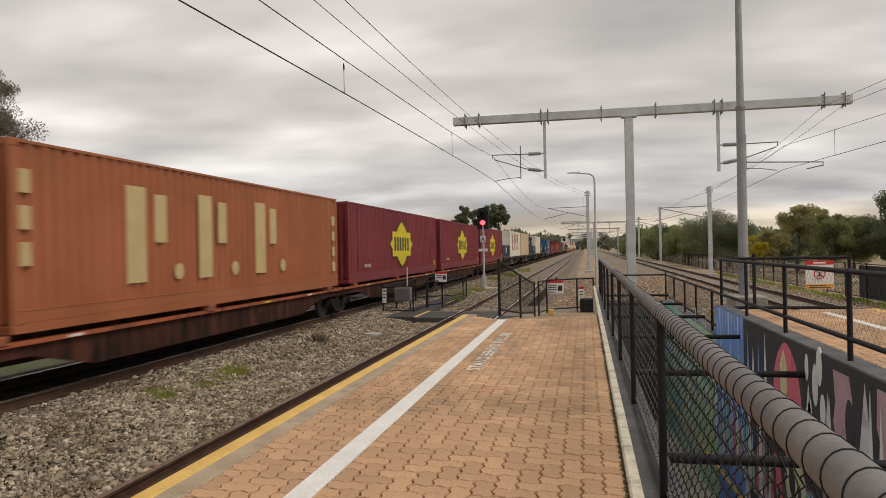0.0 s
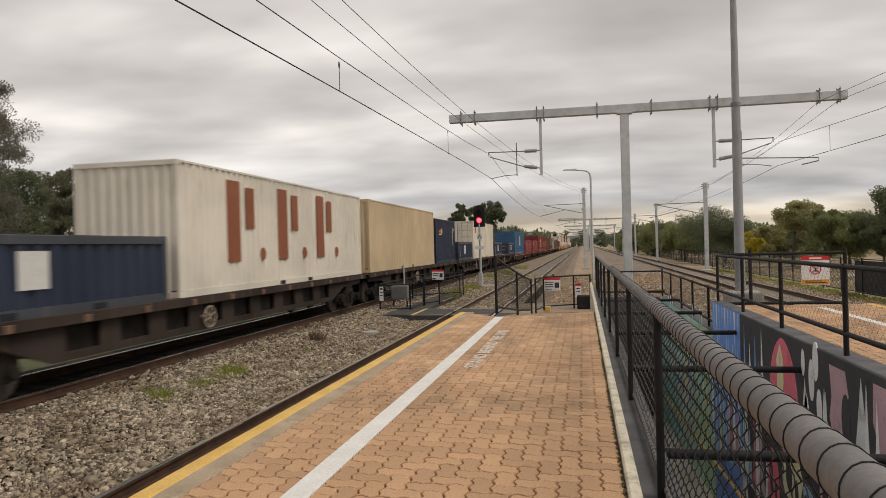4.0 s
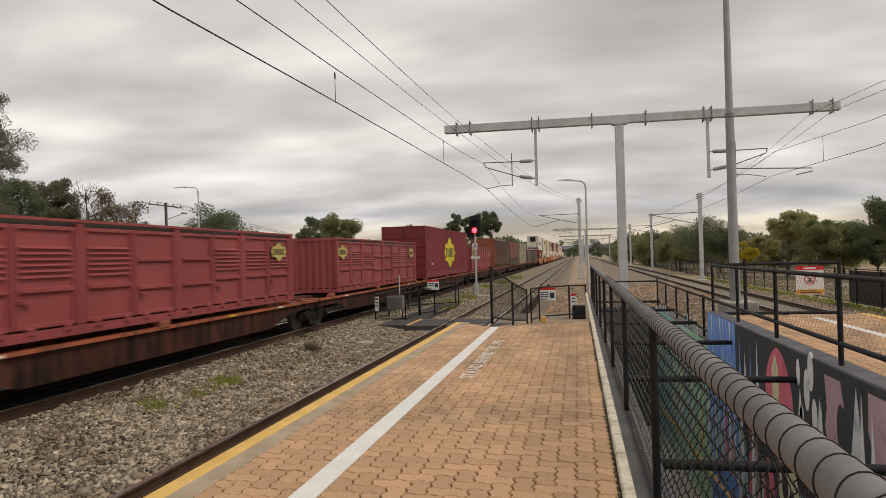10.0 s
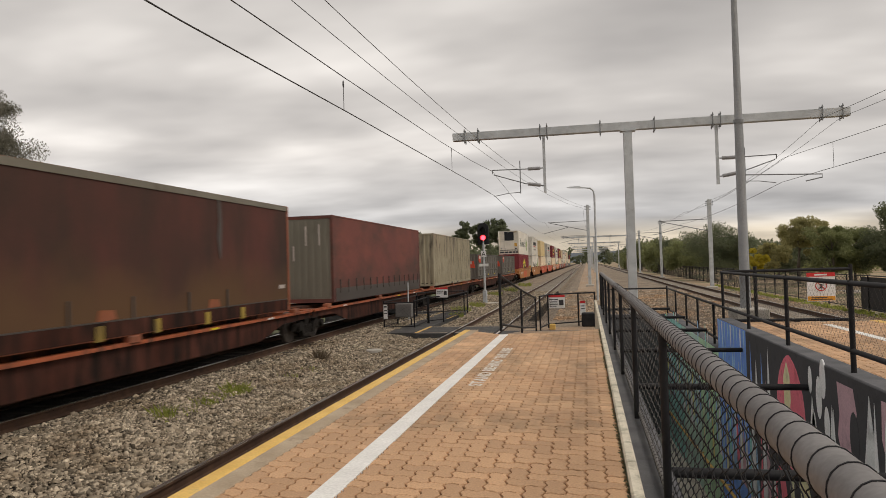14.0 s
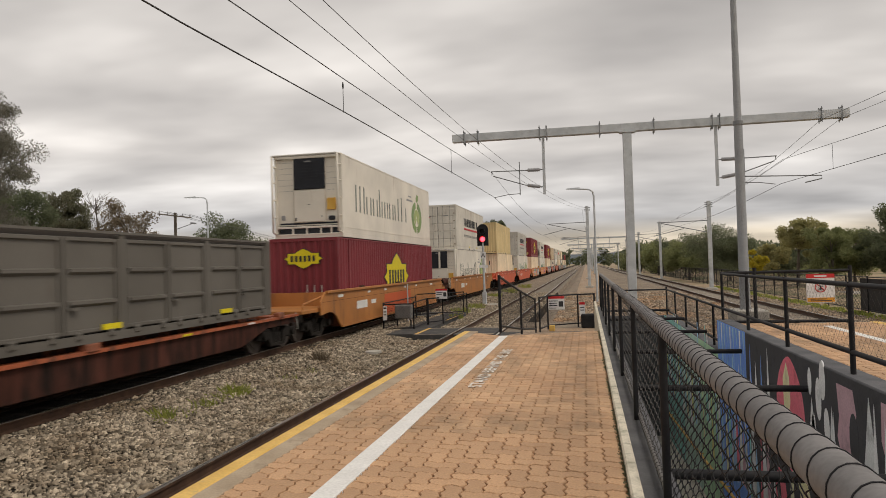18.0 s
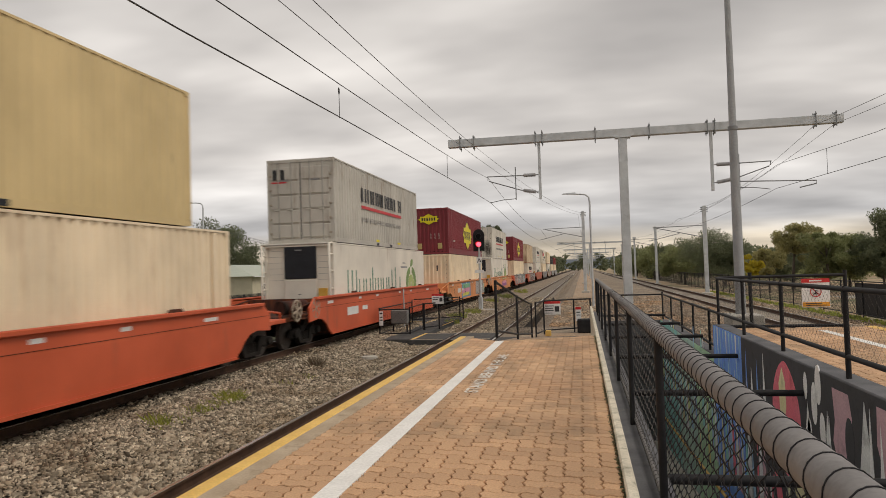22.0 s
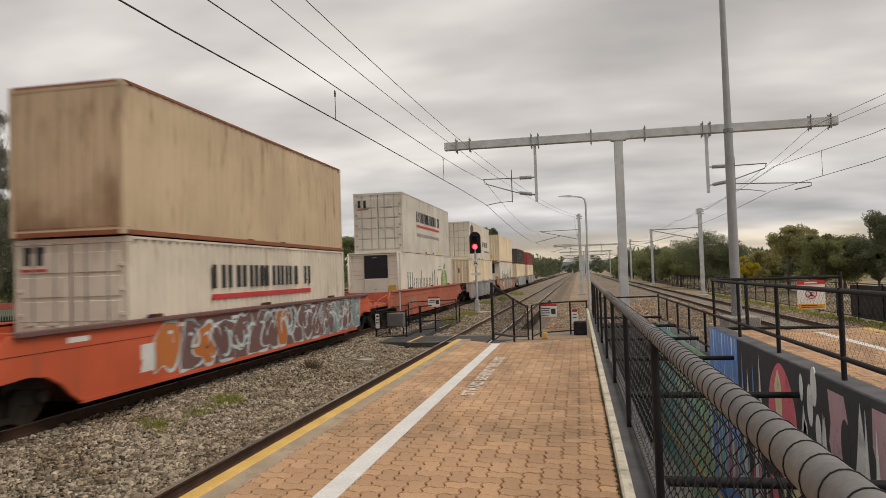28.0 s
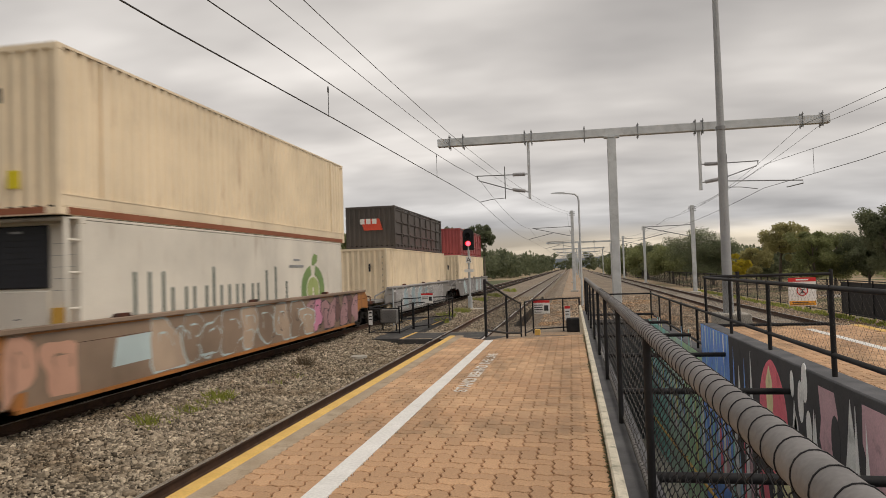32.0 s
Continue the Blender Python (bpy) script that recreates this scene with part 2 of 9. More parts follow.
CONCRETE = surface("concrete", (0.36, 0.34, 0.30), (0.48, 0.45, 0.40), 0.9, 0, 3, 90, 0.3, 0.004, stain=(0.22, 0.20, 0.17))
PALE_CONCRETE = surface("pale_concrete", (0.56, 0.52, 0.45), (0.68, 0.64, 0.56), 0.9, 0, 2, 80, 0.3, 0.004, stain=(0.4, 0.36, 0.30))
OLD_CONCRETE = surface("old_concrete", (0.58, 0.53, 0.42), (0.74, 0.68, 0.55), 0.9, 0, 4, 80, 0.35, 0.006, stain=(0.2, 0.2, 0.13), stain_at=(0.5, 0.7), stain_scale=6)
DARK_RENDER = surface("dark_render", (0.078, 0.080, 0.088), (0.145, 0.147, 0.156), 0.9, 0, 3, 70, 0.3, 0.004, stain=(0.16, 0.16, 0.15), stain_at=(0.6, 0.8))
ASPHALT = surface("asphalt", (0.045, 0.045, 0.046), (0.075, 0.074, 0.072), 0.92, 0, 2, 160, 0.5, 0.005, stain=(0.14, 0.13, 0.12))
EARTH = surface("dry_earth", (0.30, 0.21, 0.13), (0.42, 0.32, 0.215), 0.95, 0, 0.25, 9, 0.6, 0.04, stain=(0.09, 0.12, 0.045), stain_at=(0.48, 0.62), stain_scale=0.12, grain=0.3)
# near-black bed: the shade between the loose stones is put into its colour
SHADED_BALLAST = surface("ballast_bed", (0.018, 0.015, 0.012), (0.05, 0.042, 0.033), 0.95, 0, 0.6, 24, 1.0, 0.05, stain=(0.15, 0.10, 0.065), stain_at=(0.52, 0.72), stain_scale=0.8, grain=0.45, spec=0.1)
STONE = surface("ballast_stone", (0.15, 0.118, 0.083), (0.47, 0.40, 0.305), 0.9, 0, 5.0, 60, 0.4, 0.004, stain=(0.19, 0.14, 0.09), stain_at=(0.48, 0.70), stain_scale=0.7, grain=0.2, vary=0.66, spec=0.15, island=True)
TAN_STONE = surface("sandy_ballast_stone", (0.20, 0.152, 0.108), (0.46, 0.375, 0.285), 0.9, 0, 2.0, 60, 0.4, 0.004, stain=(0.40, 0.235, 0.125), stain_at=(0.5, 0.66), stain_scale=0.35, grain=0.2, vary=0.5, spec=0.15, island=True)
BROWN_GRAVEL = surface("brown_gravel", (0.29, 0.212, 0.148), (0.42, 0.325, 0.235), 0.95, 0, 0.5, 20, 1.0, 0.05, stain=(0.40, 0.24, 0.13), stain_at=(0.5, 0.7), stain_scale=0.35, grain=0.4)
RUST_RAIL = surface("rusty_rail", (0.055, 0.03, 0.02), (0.10, 0.055, 0.034), 0.85, 0.2, 4, 60, 0.3, 0.003)
RAIL_TOP = surface("worn_rail_head", (0.42, 0.40, 0.38), (0.55, 0.53, 0.5), 0.28, 0.9, 3, 60, 0.05, 0.002, stretch=(8, 0.2, 8))
# freight sleepers: oil, and the train's shade put into the colour
SHADED_SLEEPER = surface("shaded_oily_sleeper", (0.035, 0.029, 0.024), (0.06, 0.05, 0.04), 0.92, 0, 3, 60, 0.4, 0.006, spec=0.1)
SLEEPER = surface("concrete_sleeper", (0.26, 0.23, 0.19), (0.36, 0.33, 0.28), 0.92, 0, 3, 60, 0.4, 0.006, stain=(0.16, 0.10, 0.06))
PAVER = surface("clay_paver", (0.445, 0.258, 0.138), (0.605, 0.383, 0.222), 0.74, 0, 0.75, 70, 0.35, 0.004, vary=0.13, stain=(0.245, 0.162, 0.092), stain_at=(0.48, 0.74), stain_scale=1.1, stain_stretch=(1.6, .7, 1), grain=0.16, spec=0.5)
JOINT = surface("paver_joint", (0.042, 0.029, 0.018), (0.095, 0.060, 0.036), 0.95, 0, 3, 90, 0.4, 0.004, stain=(0.07, 0.08, 0.03))
WHITE_LINE = surface("white_line_paint", (0.70, 0.69, 0.66), (0.80, 0.79, 0.76), 0.7, 0, 4, 50, 0.2, 0.002, stain=(0.42, 0.33, 0.24), stain_at=(0.62, 0.8), stain_scale=9)
YELLOW_LINE = surface("yellow_line_paint", (0.64, 0.40, 0.10), (0.76, 0.50, 0.15), 0.7, 0, 4, 50, 0.2, 0.002, stain=(0.45, 0.36, 0.2), stain_at=(0.6, 0.8), stain_scale=7)
# oil on the stone, darkened further to paint the shade beneath the train
SHADED_OILY_BALLAST = surface("shaded_oily_ballast", (0.014, 0.012, 0.010), (0.04, 0.033, 0.027), 0.9, 0, 0.8, 24, 1.0, 0.05, grain=0.4, spec=0.1)
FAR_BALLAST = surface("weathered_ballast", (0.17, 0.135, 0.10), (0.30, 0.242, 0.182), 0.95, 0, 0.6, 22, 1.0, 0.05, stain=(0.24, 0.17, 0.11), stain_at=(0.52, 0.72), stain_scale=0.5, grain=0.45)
EDGE_STONE = surface("edge_coping", (0.33, 0.255, 0.175), (0.45, 0.36, 0.26), 0.9, 0, 3, 60, 0.3, 0.004, stain=(0.20, 0.15, 0.10), stain_scale=5)
GALV = surface("galvanised_steel", (0.44, 0.465, 0.48), (0.56, 0.585, 0.60), 0.5, 0.15, 2.5, 40, 0.04, 0.002, stain=(0.30, 0.30, 0.30), stain_at=(0.55, 0.8))
GALV_DARK = surface("weathered_galvanised_steel", (0.17, 0.18, 0.185), (0.25, 0.255, 0.26), 0.55, 0.35, 2.5, 40, 0.04, 0.002)
POLE_GREY = surface("dull_grey_pole_steel", (0.26, 0.275, 0.29), (0.35, 0.365, 0.38), 0.6, 0.1, 2.0, 40, 0.04, 0.002, stain=(0.2, 0.2, 0.2), stain_stretch=(4, 4, .6))
BLACK_STEEL = surface("black_painted_steel", (0.014, 0.014, 0.016), (0.026, 0.026, 0.028), 0.6, 0, 6, 70, 0.1, 0.002, spec=0.2)
GREY_RAIL = surface("grey_rail_wrap", (0.145, 0.138, 0.136), (0.215, 0.206, 0.203), 0.62, 0, 5, 60, 0.25, 0.003, stain=(0.2, 0.19, 0.18), stain_at=(0.66, 0.8), stain_scale=8, spec=0.3)
# dark grey, paler than the black steel; used for most fence mesh
MESH_WIRE = surface("grey_mesh_wire", (0.055, 0.052, 0.050), (0.095, 0.088, 0.082), 0.7, 0, 6, 70, 0.05)
WIRE = surface("overhead_wire", (0.05, 0.05, 0.05), (0.08, 0.08, 0.08), 0.5, 0.5, 2, 20, 0)
INSULATOR = surface("insulator", (0.28, 0.28, 0.29), (0.36, 0.36, 0.37), 0.3, 0, 4, 30, 0.05)
RED_PLASTIC = surface("red_sign_paint", (0.55, 0.025, 0.03), (0.62, 0.04, 0.04), 0.5, 0, 3, 30, 0)
WHITE_SIGN = surface("white_sign_paint", (0.74, 0.74, 0.74), (0.82, 0.82, 0.81), 0.5, 0, 3, 30, 0)
ORANGE_SIGN = surface("orange_sign_paint", (0.75, 0.33, 0.03), (0.82, 0.4, 0.05), 0.5, 0, 3, 30, 0)
DARK_INK = surface("dark_sign_ink", (0.03, 0.03, 0.035), (0.05, 0.05, 0.055), 0.6, 0, 3, 30, 0)
RED_LAMP = glow("red_signal_lamp", (1.0, 0.012, 0.018), 20.0)

# ---- ground, tracks, platforms ----
RAIL_A, RAIL_B, RAIL_C = -1.105, -0.90, -1.105      # rail heads: platform track, freight track, far track
X_A, X_B, X_C = -3.89, -9.42, 8.30                  # their centre lines
FAR_END, BACK_END = 900.0, -120.0


def grid_mesh(name, x0, x1, y0, y1, nx, ny, height):
    xs, ys = np.linspace(x0, x1, nx), np.linspace(y0, y1, ny)
    me = bpy.data.meshes.new(name)
    me.from_pydata([(x, y, height(x, y)) for y in ys for x in xs], [], [(j * nx + i, j * nx + i + 1, (j + 1) * nx + i + 1, (j + 1) * nx + i) for j in range(ny - 1) for i in range(nx - 1)])
    me.polygons.foreach_set("use_smooth", [True] * len(me.polygons))
    return me


ground = Shape()
gx, gy = (-2200, .56, 2.7, 2200), (-900, -19.9, 24.7, 3200)
ground.add([(x, y, -1.62) for y in gy for x in gx], [(4 * j + i, 4 * j + i + 1, 4 * j + i + 5, 4 * j + i + 4) for j in range(3) for i in range(3) if (i, j) != (1, 1)])
tagged(part("ground", ground, EARTH), "dry brown earth with patches of grass", "ground", kind="structure")

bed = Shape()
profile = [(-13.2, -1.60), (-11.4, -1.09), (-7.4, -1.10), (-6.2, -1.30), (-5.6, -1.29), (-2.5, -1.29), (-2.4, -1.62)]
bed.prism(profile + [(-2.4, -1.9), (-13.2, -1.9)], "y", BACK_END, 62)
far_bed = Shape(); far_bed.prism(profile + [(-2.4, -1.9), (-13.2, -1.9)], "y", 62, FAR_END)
tagged(part("ballast_bed", bed, SHADED_BALLAST), "crushed stone ballast bed, near-black as the shade between stones", "ballast", kind="structure")
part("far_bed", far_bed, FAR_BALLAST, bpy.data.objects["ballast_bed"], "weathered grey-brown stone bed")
# slab between the freight rails whose dark colour holds the train's shade too
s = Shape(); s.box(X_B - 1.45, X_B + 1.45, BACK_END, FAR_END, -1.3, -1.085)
part("oil_stained_stone", s, SHADED_OILY_BALLAST, bpy.data.objects["ballast_bed"], "stone under the freight track, dark with oil and painted train shade")
bed2 = Shape()
bed2.prism([(-.9, -1.9), (-.9, -1.34), (-.6, -1.30), (2.2, -1.31), (2.5, -1.35), (2.5, -1.9)], "y", 24.76, FAR_END)
bed3 = Shape()
bed3.prism([(-2.4, -1.62), (-1.6, -1.32), (-.9, -1.33), (-.9, -1.9), (-2.4, -1.9)], "y", 24.76, FAR_END)
bed3.prism([(2.5, -1.34), (5.5, -1.32), (6.6, -1.29), (10.2, -1.29), (11.4, -1.60), (11.4, -1.9), (2.5, -1.9)], "y", 24.76, FAR_END)
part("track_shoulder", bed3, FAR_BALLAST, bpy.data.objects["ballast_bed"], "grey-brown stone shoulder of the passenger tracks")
bed2.prism([(2.752, -1.9), (2.752, -1.0), (3.6, -1.25), (5.5, -1.32), (6.5, -1.29), (6.5, -1.9)], "y", 14.36, 24.76)
bed2.prism([(6.5, -1.4), (6.6, -1.29), (10.2, -1.29), (11.4, -1.60), (11.4, -1.9), (6.5, -1.9)], "y", BACK_END, 14.2)
tagged(part("gravel_bed", bed2, BROWN_GRAVEL), "brown gravel and ballast between and under the passenger tracks", "gravel", kind="structure")


def rail_profile(x, z):
    return [(x - .075, z - .17), (x + .075, z - .17), (x + .075, z - .155), (x + .012, z - .13), (x + .012, z - .045), (x + .036, z - .035),
            (x + .036, z - .008), (x - .036, z - .008), (x - .036, z - .035), (x - .012, z - .045), (x - .012, z - .13), (x - .075, z - .155)]


def track(label, xc, zr, gauge, sleeper=SLEEPER):
    t = thing("railway_track", pose(0, 0, 0), label, "railway track", kind="structure")
    for side in (-1, 1):
        x = xc + side * (gauge / 2 + .036)
        r = Shape(); r.prism(rail_profile(x, zr), "y", BACK_END, FAR_END)
        rail = part("rail", r, RUST_RAIL, t, "rusty brown steel rail")
        h = Shape(); h.box(x - .033, x + .033, BACK_END, FAR_END, zr - .008, zr)
        part("running_surface", h, RAIL_TOP, rail, "polished rail head")
    s = Shape(); s.box(xc - 1.3, xc + 1.3, -.12, .12, zr - .42, zr - .172, .03)
    me = s.mesh("sleeper"); me.materials.append(sleeper)
    y, n = -10.0, 0
    while y < 60:
        part("sleeper", me, sleeper, t, at=pose(xc * 0, y, random.uniform(-.012, .004), 0, 0, random.uniform(-.6, .6)))
        y += .68
    rest = Shape()
    while y < 260:
        rest.box(xc - 1.3, xc + 1.3, y - .12, y + .12, zr - .3, zr - .174)
        y += .68
    tagged(part("sleeper_row", rest, sleeper, t), kind="stuff")
    return t


track("platform-side railway track with rusty rails on concrete sleepers", X_A, RAIL_A, 1.6)
track("freight railway track with rusty rails, sleepers darkened for oil and shade", X_B, RAIL_B, 1.435, SHADED_SLEEPER)
track("far passenger railway track with rusty rails on concrete sleepers", X_C, RAIL_C, 1.6)

# near platform
EDGE, PLAT_END = -2.34, 13.3
plat = thing("platform", pose(0, 0, 0), "raised railway platform paved with orange-brown clay pavers", "platform", kind="structure")
s = Shape(); s.box(EDGE + .06, .24, -20, 11.8, -1.75, -.065); s.box(EDGE + .06, .24, 11.8, PLAT_END, -1.75, -.32)
part("core", s, CONCRETE, plat, "concrete platform wall")
s = Shape(); s.box(EDGE, EDGE + .12, -20, PLAT_END, -.13, .004, .012)
part("edge_line", s, YELLOW_LINE, plat, "yellow painted platform edge")
s = Shape(); s.box(EDGE + .12, EDGE + .27, -20, PLAT_END, -.12, .001, .006)
part("edge_coping", s, EDGE_STONE, plat, "sandy concrete edge coping")


def dip(x, y):
    """How far the platform's end has begun to slope down."""
    crest = np.interp(x, (-2.34, -1.47, .19), (13.28, 12.35, 13.2))
    return .17 * max(0.0, y - float(crest))


s = Shape(); s.box(EDGE + .24, .19, -20, 11.8, -.12, -.024)
end_joints = grid_mesh("paving_joints", EDGE + .24, .19, 11.8, PLAT_END, 24, 24, lambda x, y: -.024 - dip(x, y))
part("paving_joints", end_joints, JOINT, plat)
part("paving_joints", s, JOINT, plat, "dark sand joints")
s = Shape(); s.box(-1.54, -1.395, -20, 12.35, -.03, .0035)
part("white_line", s, WHITE_LINE, plat, "white painted safety line")
kerb = Shape(); kerb.box(.19, .255, -20, 22.5, -1.7, .035, .01)
part("kerb", kerb, OLD_CONCRETE, plat, "worn whitish concrete kerb with moss at its foot")
strip = Shape(); strip.box(.255, .55, -20, 24.5, -5.0, -.26, .008)
part("wall_top", strip, DARK_RENDER, plat, "dark grey painted top of the ramp wall")

# the sunken ramp between the platforms
WALL_X, WELL_END = 2.49, 14.7
well = thing("ramp_walls", pose(0, 0, 0), "sunken pedestrian ramp with painted concrete walls", "ramp", kind="structure")
s = Shape(); s.prism([(-20, -2.1), (4, -3.3), (24.5, -4.6), (24.5, -5.0), (-20, -5.0)], "x", .55, WALL_X)
part("ramp_floor", s, PALE_CONCRETE, well, "pale concrete ramp floor")
for k, (y0, y1, top) in enumerate(((-20, WELL_END, .05), (WELL_END, 24.5, -.57))):
    s = Shape(); s.box(WALL_X, WALL_X + .26, y0, y1, -5.0, top, .012)
    part("ramp_wall", s, DARK_RENDER, well, "dark painted concrete ramp wall")
s = Shape(); s.box(.55, WALL_X + .26, 24.5, 24.75, -5.0, -.6)
part("ramp_end_wall", s, DARK_RENDER, well, "concrete end wall of the ramp")

# the painted mural on the ramp wall: flat shapes of colour on the plaster
def mural_paint(name, c):
    return surface(name, tuple(x * 1.1 for x in c), tuple(min(x * 1.45, .9) for x in c), 0.8, 0, 2.2, 50, 0.25, 0.003, stain=tuple(x * .6 for x in c), stain_at=(0.55, 0.8), stain_scale=4)


M_BLUE, M_SKY, M_TEAL = mural_paint("mural_blue", (0.16, 0.31, 0.84)), mural_paint("mural_sky_blue", (0.32, 0.50, 0.75)), mural_paint("mural_teal", (0.28, 0.56, 0.52))
M_GREEN, M_YEL, M_PINK = mural_paint("mural_green", (0.42, 0.62, 0.42)), mural_paint("mural_yellow", (0.75, 0.68, 0.25)), mural_paint("mural_pink", (0.82, 0.17, 0.22))
M_MINT = mural_paint("mural_mint", (0.45, 0.62, 0.54))
M_CREAM, M_GREY, M_MAUVE, M_WHITE, M_BLACK = (mural_paint("mural_cream", (0.80, 0.72, 0.42)), mural_paint("mural_grey", (0.60, 0.62, 0.62)), mural_paint("mural_mauve", (0.50, 0.33, 0.37)),
                                              mural_paint("mural_white", (0.84, 0.86, 0.86)), mural_paint("mural_black", (0.055, 0.055, 0.06)))


def mural(name, outline, mat, layer):
    s = Shape(); s.prism(outline, "x", WALL_X - .002 - .0015 * layer, WALL_X + .01)
    part(name, s, mat, well)


def band(y0, y1, z0, z1, mat, layer, name="mural_field"):
    mural(name, [(y0, z0), (y1, z0), (y1, z1), (y0, z1)], mat, layer)


def spike(y, z0, w, h, mat, layer, lean=0.0):
    mural("mural_spike", [(y - w, z0), (y + w, z0), (y + w * .35 + lean, z0 + h * .6), (y + lean, z0 + h), (y - w * .4 + lean, z0 + h * .55)], mat, layer)


def leaf(y, z, w, h, mat, layer, name="mural_leaf"):
    mural(name, [(y + w * math.cos(a), z + h * math.sin(a)) for a in [k * math.pi / 8 for k in range(16)]], mat, layer)


band(3.0, 12.2, -4.6, .03, M_BLACK, 0)
band(12.2, 14.69, -4.6, .04, M_BLUE, 0)
band(14.7, 17.2, -4.6, -.58, M_GREEN, 0)
band(17.2, 20.2, -4.6, -.58, M_MINT, 0)
band(20.2, 24.45, -4.6, -.58, M_TEAL, 0)
for k in range(30):                                            # streaks of lighter paint
    y = 12.5 + k * .39 + random.uniform(-.15, .15)
    top = .0 if y < 14.5 else -.62
    spike(y, -3.0 + random.uniform(0, .8), random.uniform(.08, .2), 1.5 + random.uniform(0, .8), (M_SKY, M_YEL, M_WHITE, M_TEAL, M_CREAM, M_SKY, M_WHITE)[k % 7], 1)
for y, z, h in ((14.2, -.95, .8), (13.3, -1.05, .9), (12.6, -1.2, .9)):
    spike(y, z, .09, h, M_SKY, 2)
for k in range(9):                                            # pale drips from the top of the blue field
    y, h = 12.35 + k * .27, (.34, .62, .25, .8, .45, .3, .7, .4, .55)[k]
    mural("mural_drip", [(y - .05, .02), (y + .06, .02), (y + .035, -.4 * h), (y + .012, -h), (y - .01, -h), (y - .03, -.5 * h)], (M_SKY, M_WHITE, M_SKY)[k % 3], 1)
for y, w, h, m in ((11.9, .1, .95, M_BLUE), (11.55, .13, .7, M_WHITE), (11.2, .09, .85, M_BLUE), (10.8, .12, 1.0, M_WHITE)):
    spike(y, -1.05, w, h, m, 1)
board = [(9.72 + .64 * math.sin(a) * (abs(math.sin(a)) ** .25), -.77 + .74 * math.cos(a)) for a in [k * math.pi / 14 for k in range(28)]]
mural("mural_surfboard", board, M_PINK, 1)
mural("mural_surfboard_stripe", [(9.83, -.12), (9.7, -.3), (9.68, -.6), (9.8, -.9), (9.98, -.75), (10.0, -.35)], M_CREAM, 2)
for y, z, w, h in ((8.85, -.2, .07, .16), (8.55, -.35, .1, .24), (8.4, -.12, .1, .22), (8.3, -.6, .09, .2), (8.75, -.75, .08, .2)):
    leaf(y, z, w, h, M_WHITE, 1)
spike(8.85, -1.1, .22, .72, M_WHITE, 1, -.05)
spike(8.05, -1.05, .16, .7, M_GREY, 1, .08); spike(8.0, -1.05, .07, .66, M_WHITE, 2, .08)
mural("mural_field", [(7.95, -.07), (7.9, -.4), (7.97, -.62), (7.8, -.95), (7.62, -1.02), (7.5, -.8), (7.52, -.5), (7.42, -.3), (7.5, -.07)], M_MAUVE, 1)
leaf(7.5, -.55, .12, .26, M_BLACK, 2)
spike(7.1, -1.3, .32, 1.24, M_GREY, 2); spike(6.98, -1.3, .1, 1.2, M_WHITE, 3)
mural("mural_field", [(6.82, -.05), (6.84, -.4), (6.72, -.62), (6.78, -.9), (6.5, -1.15), (6.2, -1.0), (6.25, -.5), (6.15, -.05)], M_MAUVE, 1)
spike(6.75, -1.2, .1, 1.0, M_WHITE, 2)
for k in range(10):
    spike(5.9 - k * .3, -1.6, random.uniform(.08, .2), random.uniform(.7, 1.4), (M_GREY, M_WHITE, M_MAUVE)[k % 3], 1)
for y, z, w, h, m in ((9.4, -1.78, .46, .40, M_CREAM), (8.75, -1.95, .3, .34, M_SKY), (8.1, -1.6, .26, .42, M_MAUVE), (7.4, -1.75, .34, .36, M_CREAM), (6.7, -1.6, .3, .4, M_GREY), (10.3, -2.1, .3, .5, M_PINK)):
    leaf(y, z, w, h, m, 2)
    leaf(y + w * .3, z + h * .1, w * .3, h * .5, M_BLACK, 3); leaf(y - w * .4, z - h * .2, w * .16, h * .4, M_BLACK, 3)
for k in range(13):                                            # tall painted reeds between the board and the blue field
    spike(10.7 + k * .24, -2.6, .10 + .05 * (k % 3), 1.0 + .35 * ((k * 7) % 4), (M_GREY, M_MAUVE, M_WHITE, M_PINK, M_SKY, M_GREY, M_TEAL)[k % 7], 2, (-.05, .04, .0)[k % 3])
for k in range(9):
    spike(4.5 + k * .95, -3.2, .3, random.uniform(.8, 1.6), (M_GREY, M_CREAM, M_MAUVE, M_PINK)[k % 4], 1)

# struts across the ramp and a yellow handrail
for y in (5.35, 8.92, 12.45, 15.9, 19.4, 22.8):
    st = Shape(); st.tube([(.52, y, -.3), (WALL_X - .01, y, -.3)], .038, 10)
    t = part("ramp_strut", st, BLACK_STEEL); tagged(t, "black steel strut across the sunken ramp", "strut", "ramp struts")
hr = Shape(); hr.tube([(2.38, 4, -2.36), (2.38, 24, -3.60)], .028, 8)
for y in range(5, 24, 3):
    hr.tube([(2.38, y, -2.36 - .062 * (y - 4) - .03), (2.49, y, -2.36 - .062 * (y - 4) - .03)], .012, 6)
tagged(part("ramp_handrail", hr, YELLOW_LINE), "yellow handrail on the ramp wall", "handrail")

# right-hand platform
plat2 = thing("platform", pose(0, 0, 0), "second platform paved with orange-brown clay pavers", "platform", kind="structure")
s = Shape(); s.box(2.752, 5.25, -20, 14.35, -1.8, -.065)
part("core", s, CONCRETE, plat2)
s = Shape(); s.box(2.752, 5.25, -20, 14.35, -.07, -.020)
part("paving_joints", s, JOINT, plat2)
s = Shape(); s.box(4.08, 4.22, -20, 13.6, -.03, .0035)
part("white_line", s, WHITE_LINE, plat2, "white painted safety line")
s = Shape(); s.box(5.10, 5.27, -20, 14.35, -.13, .004, .01)
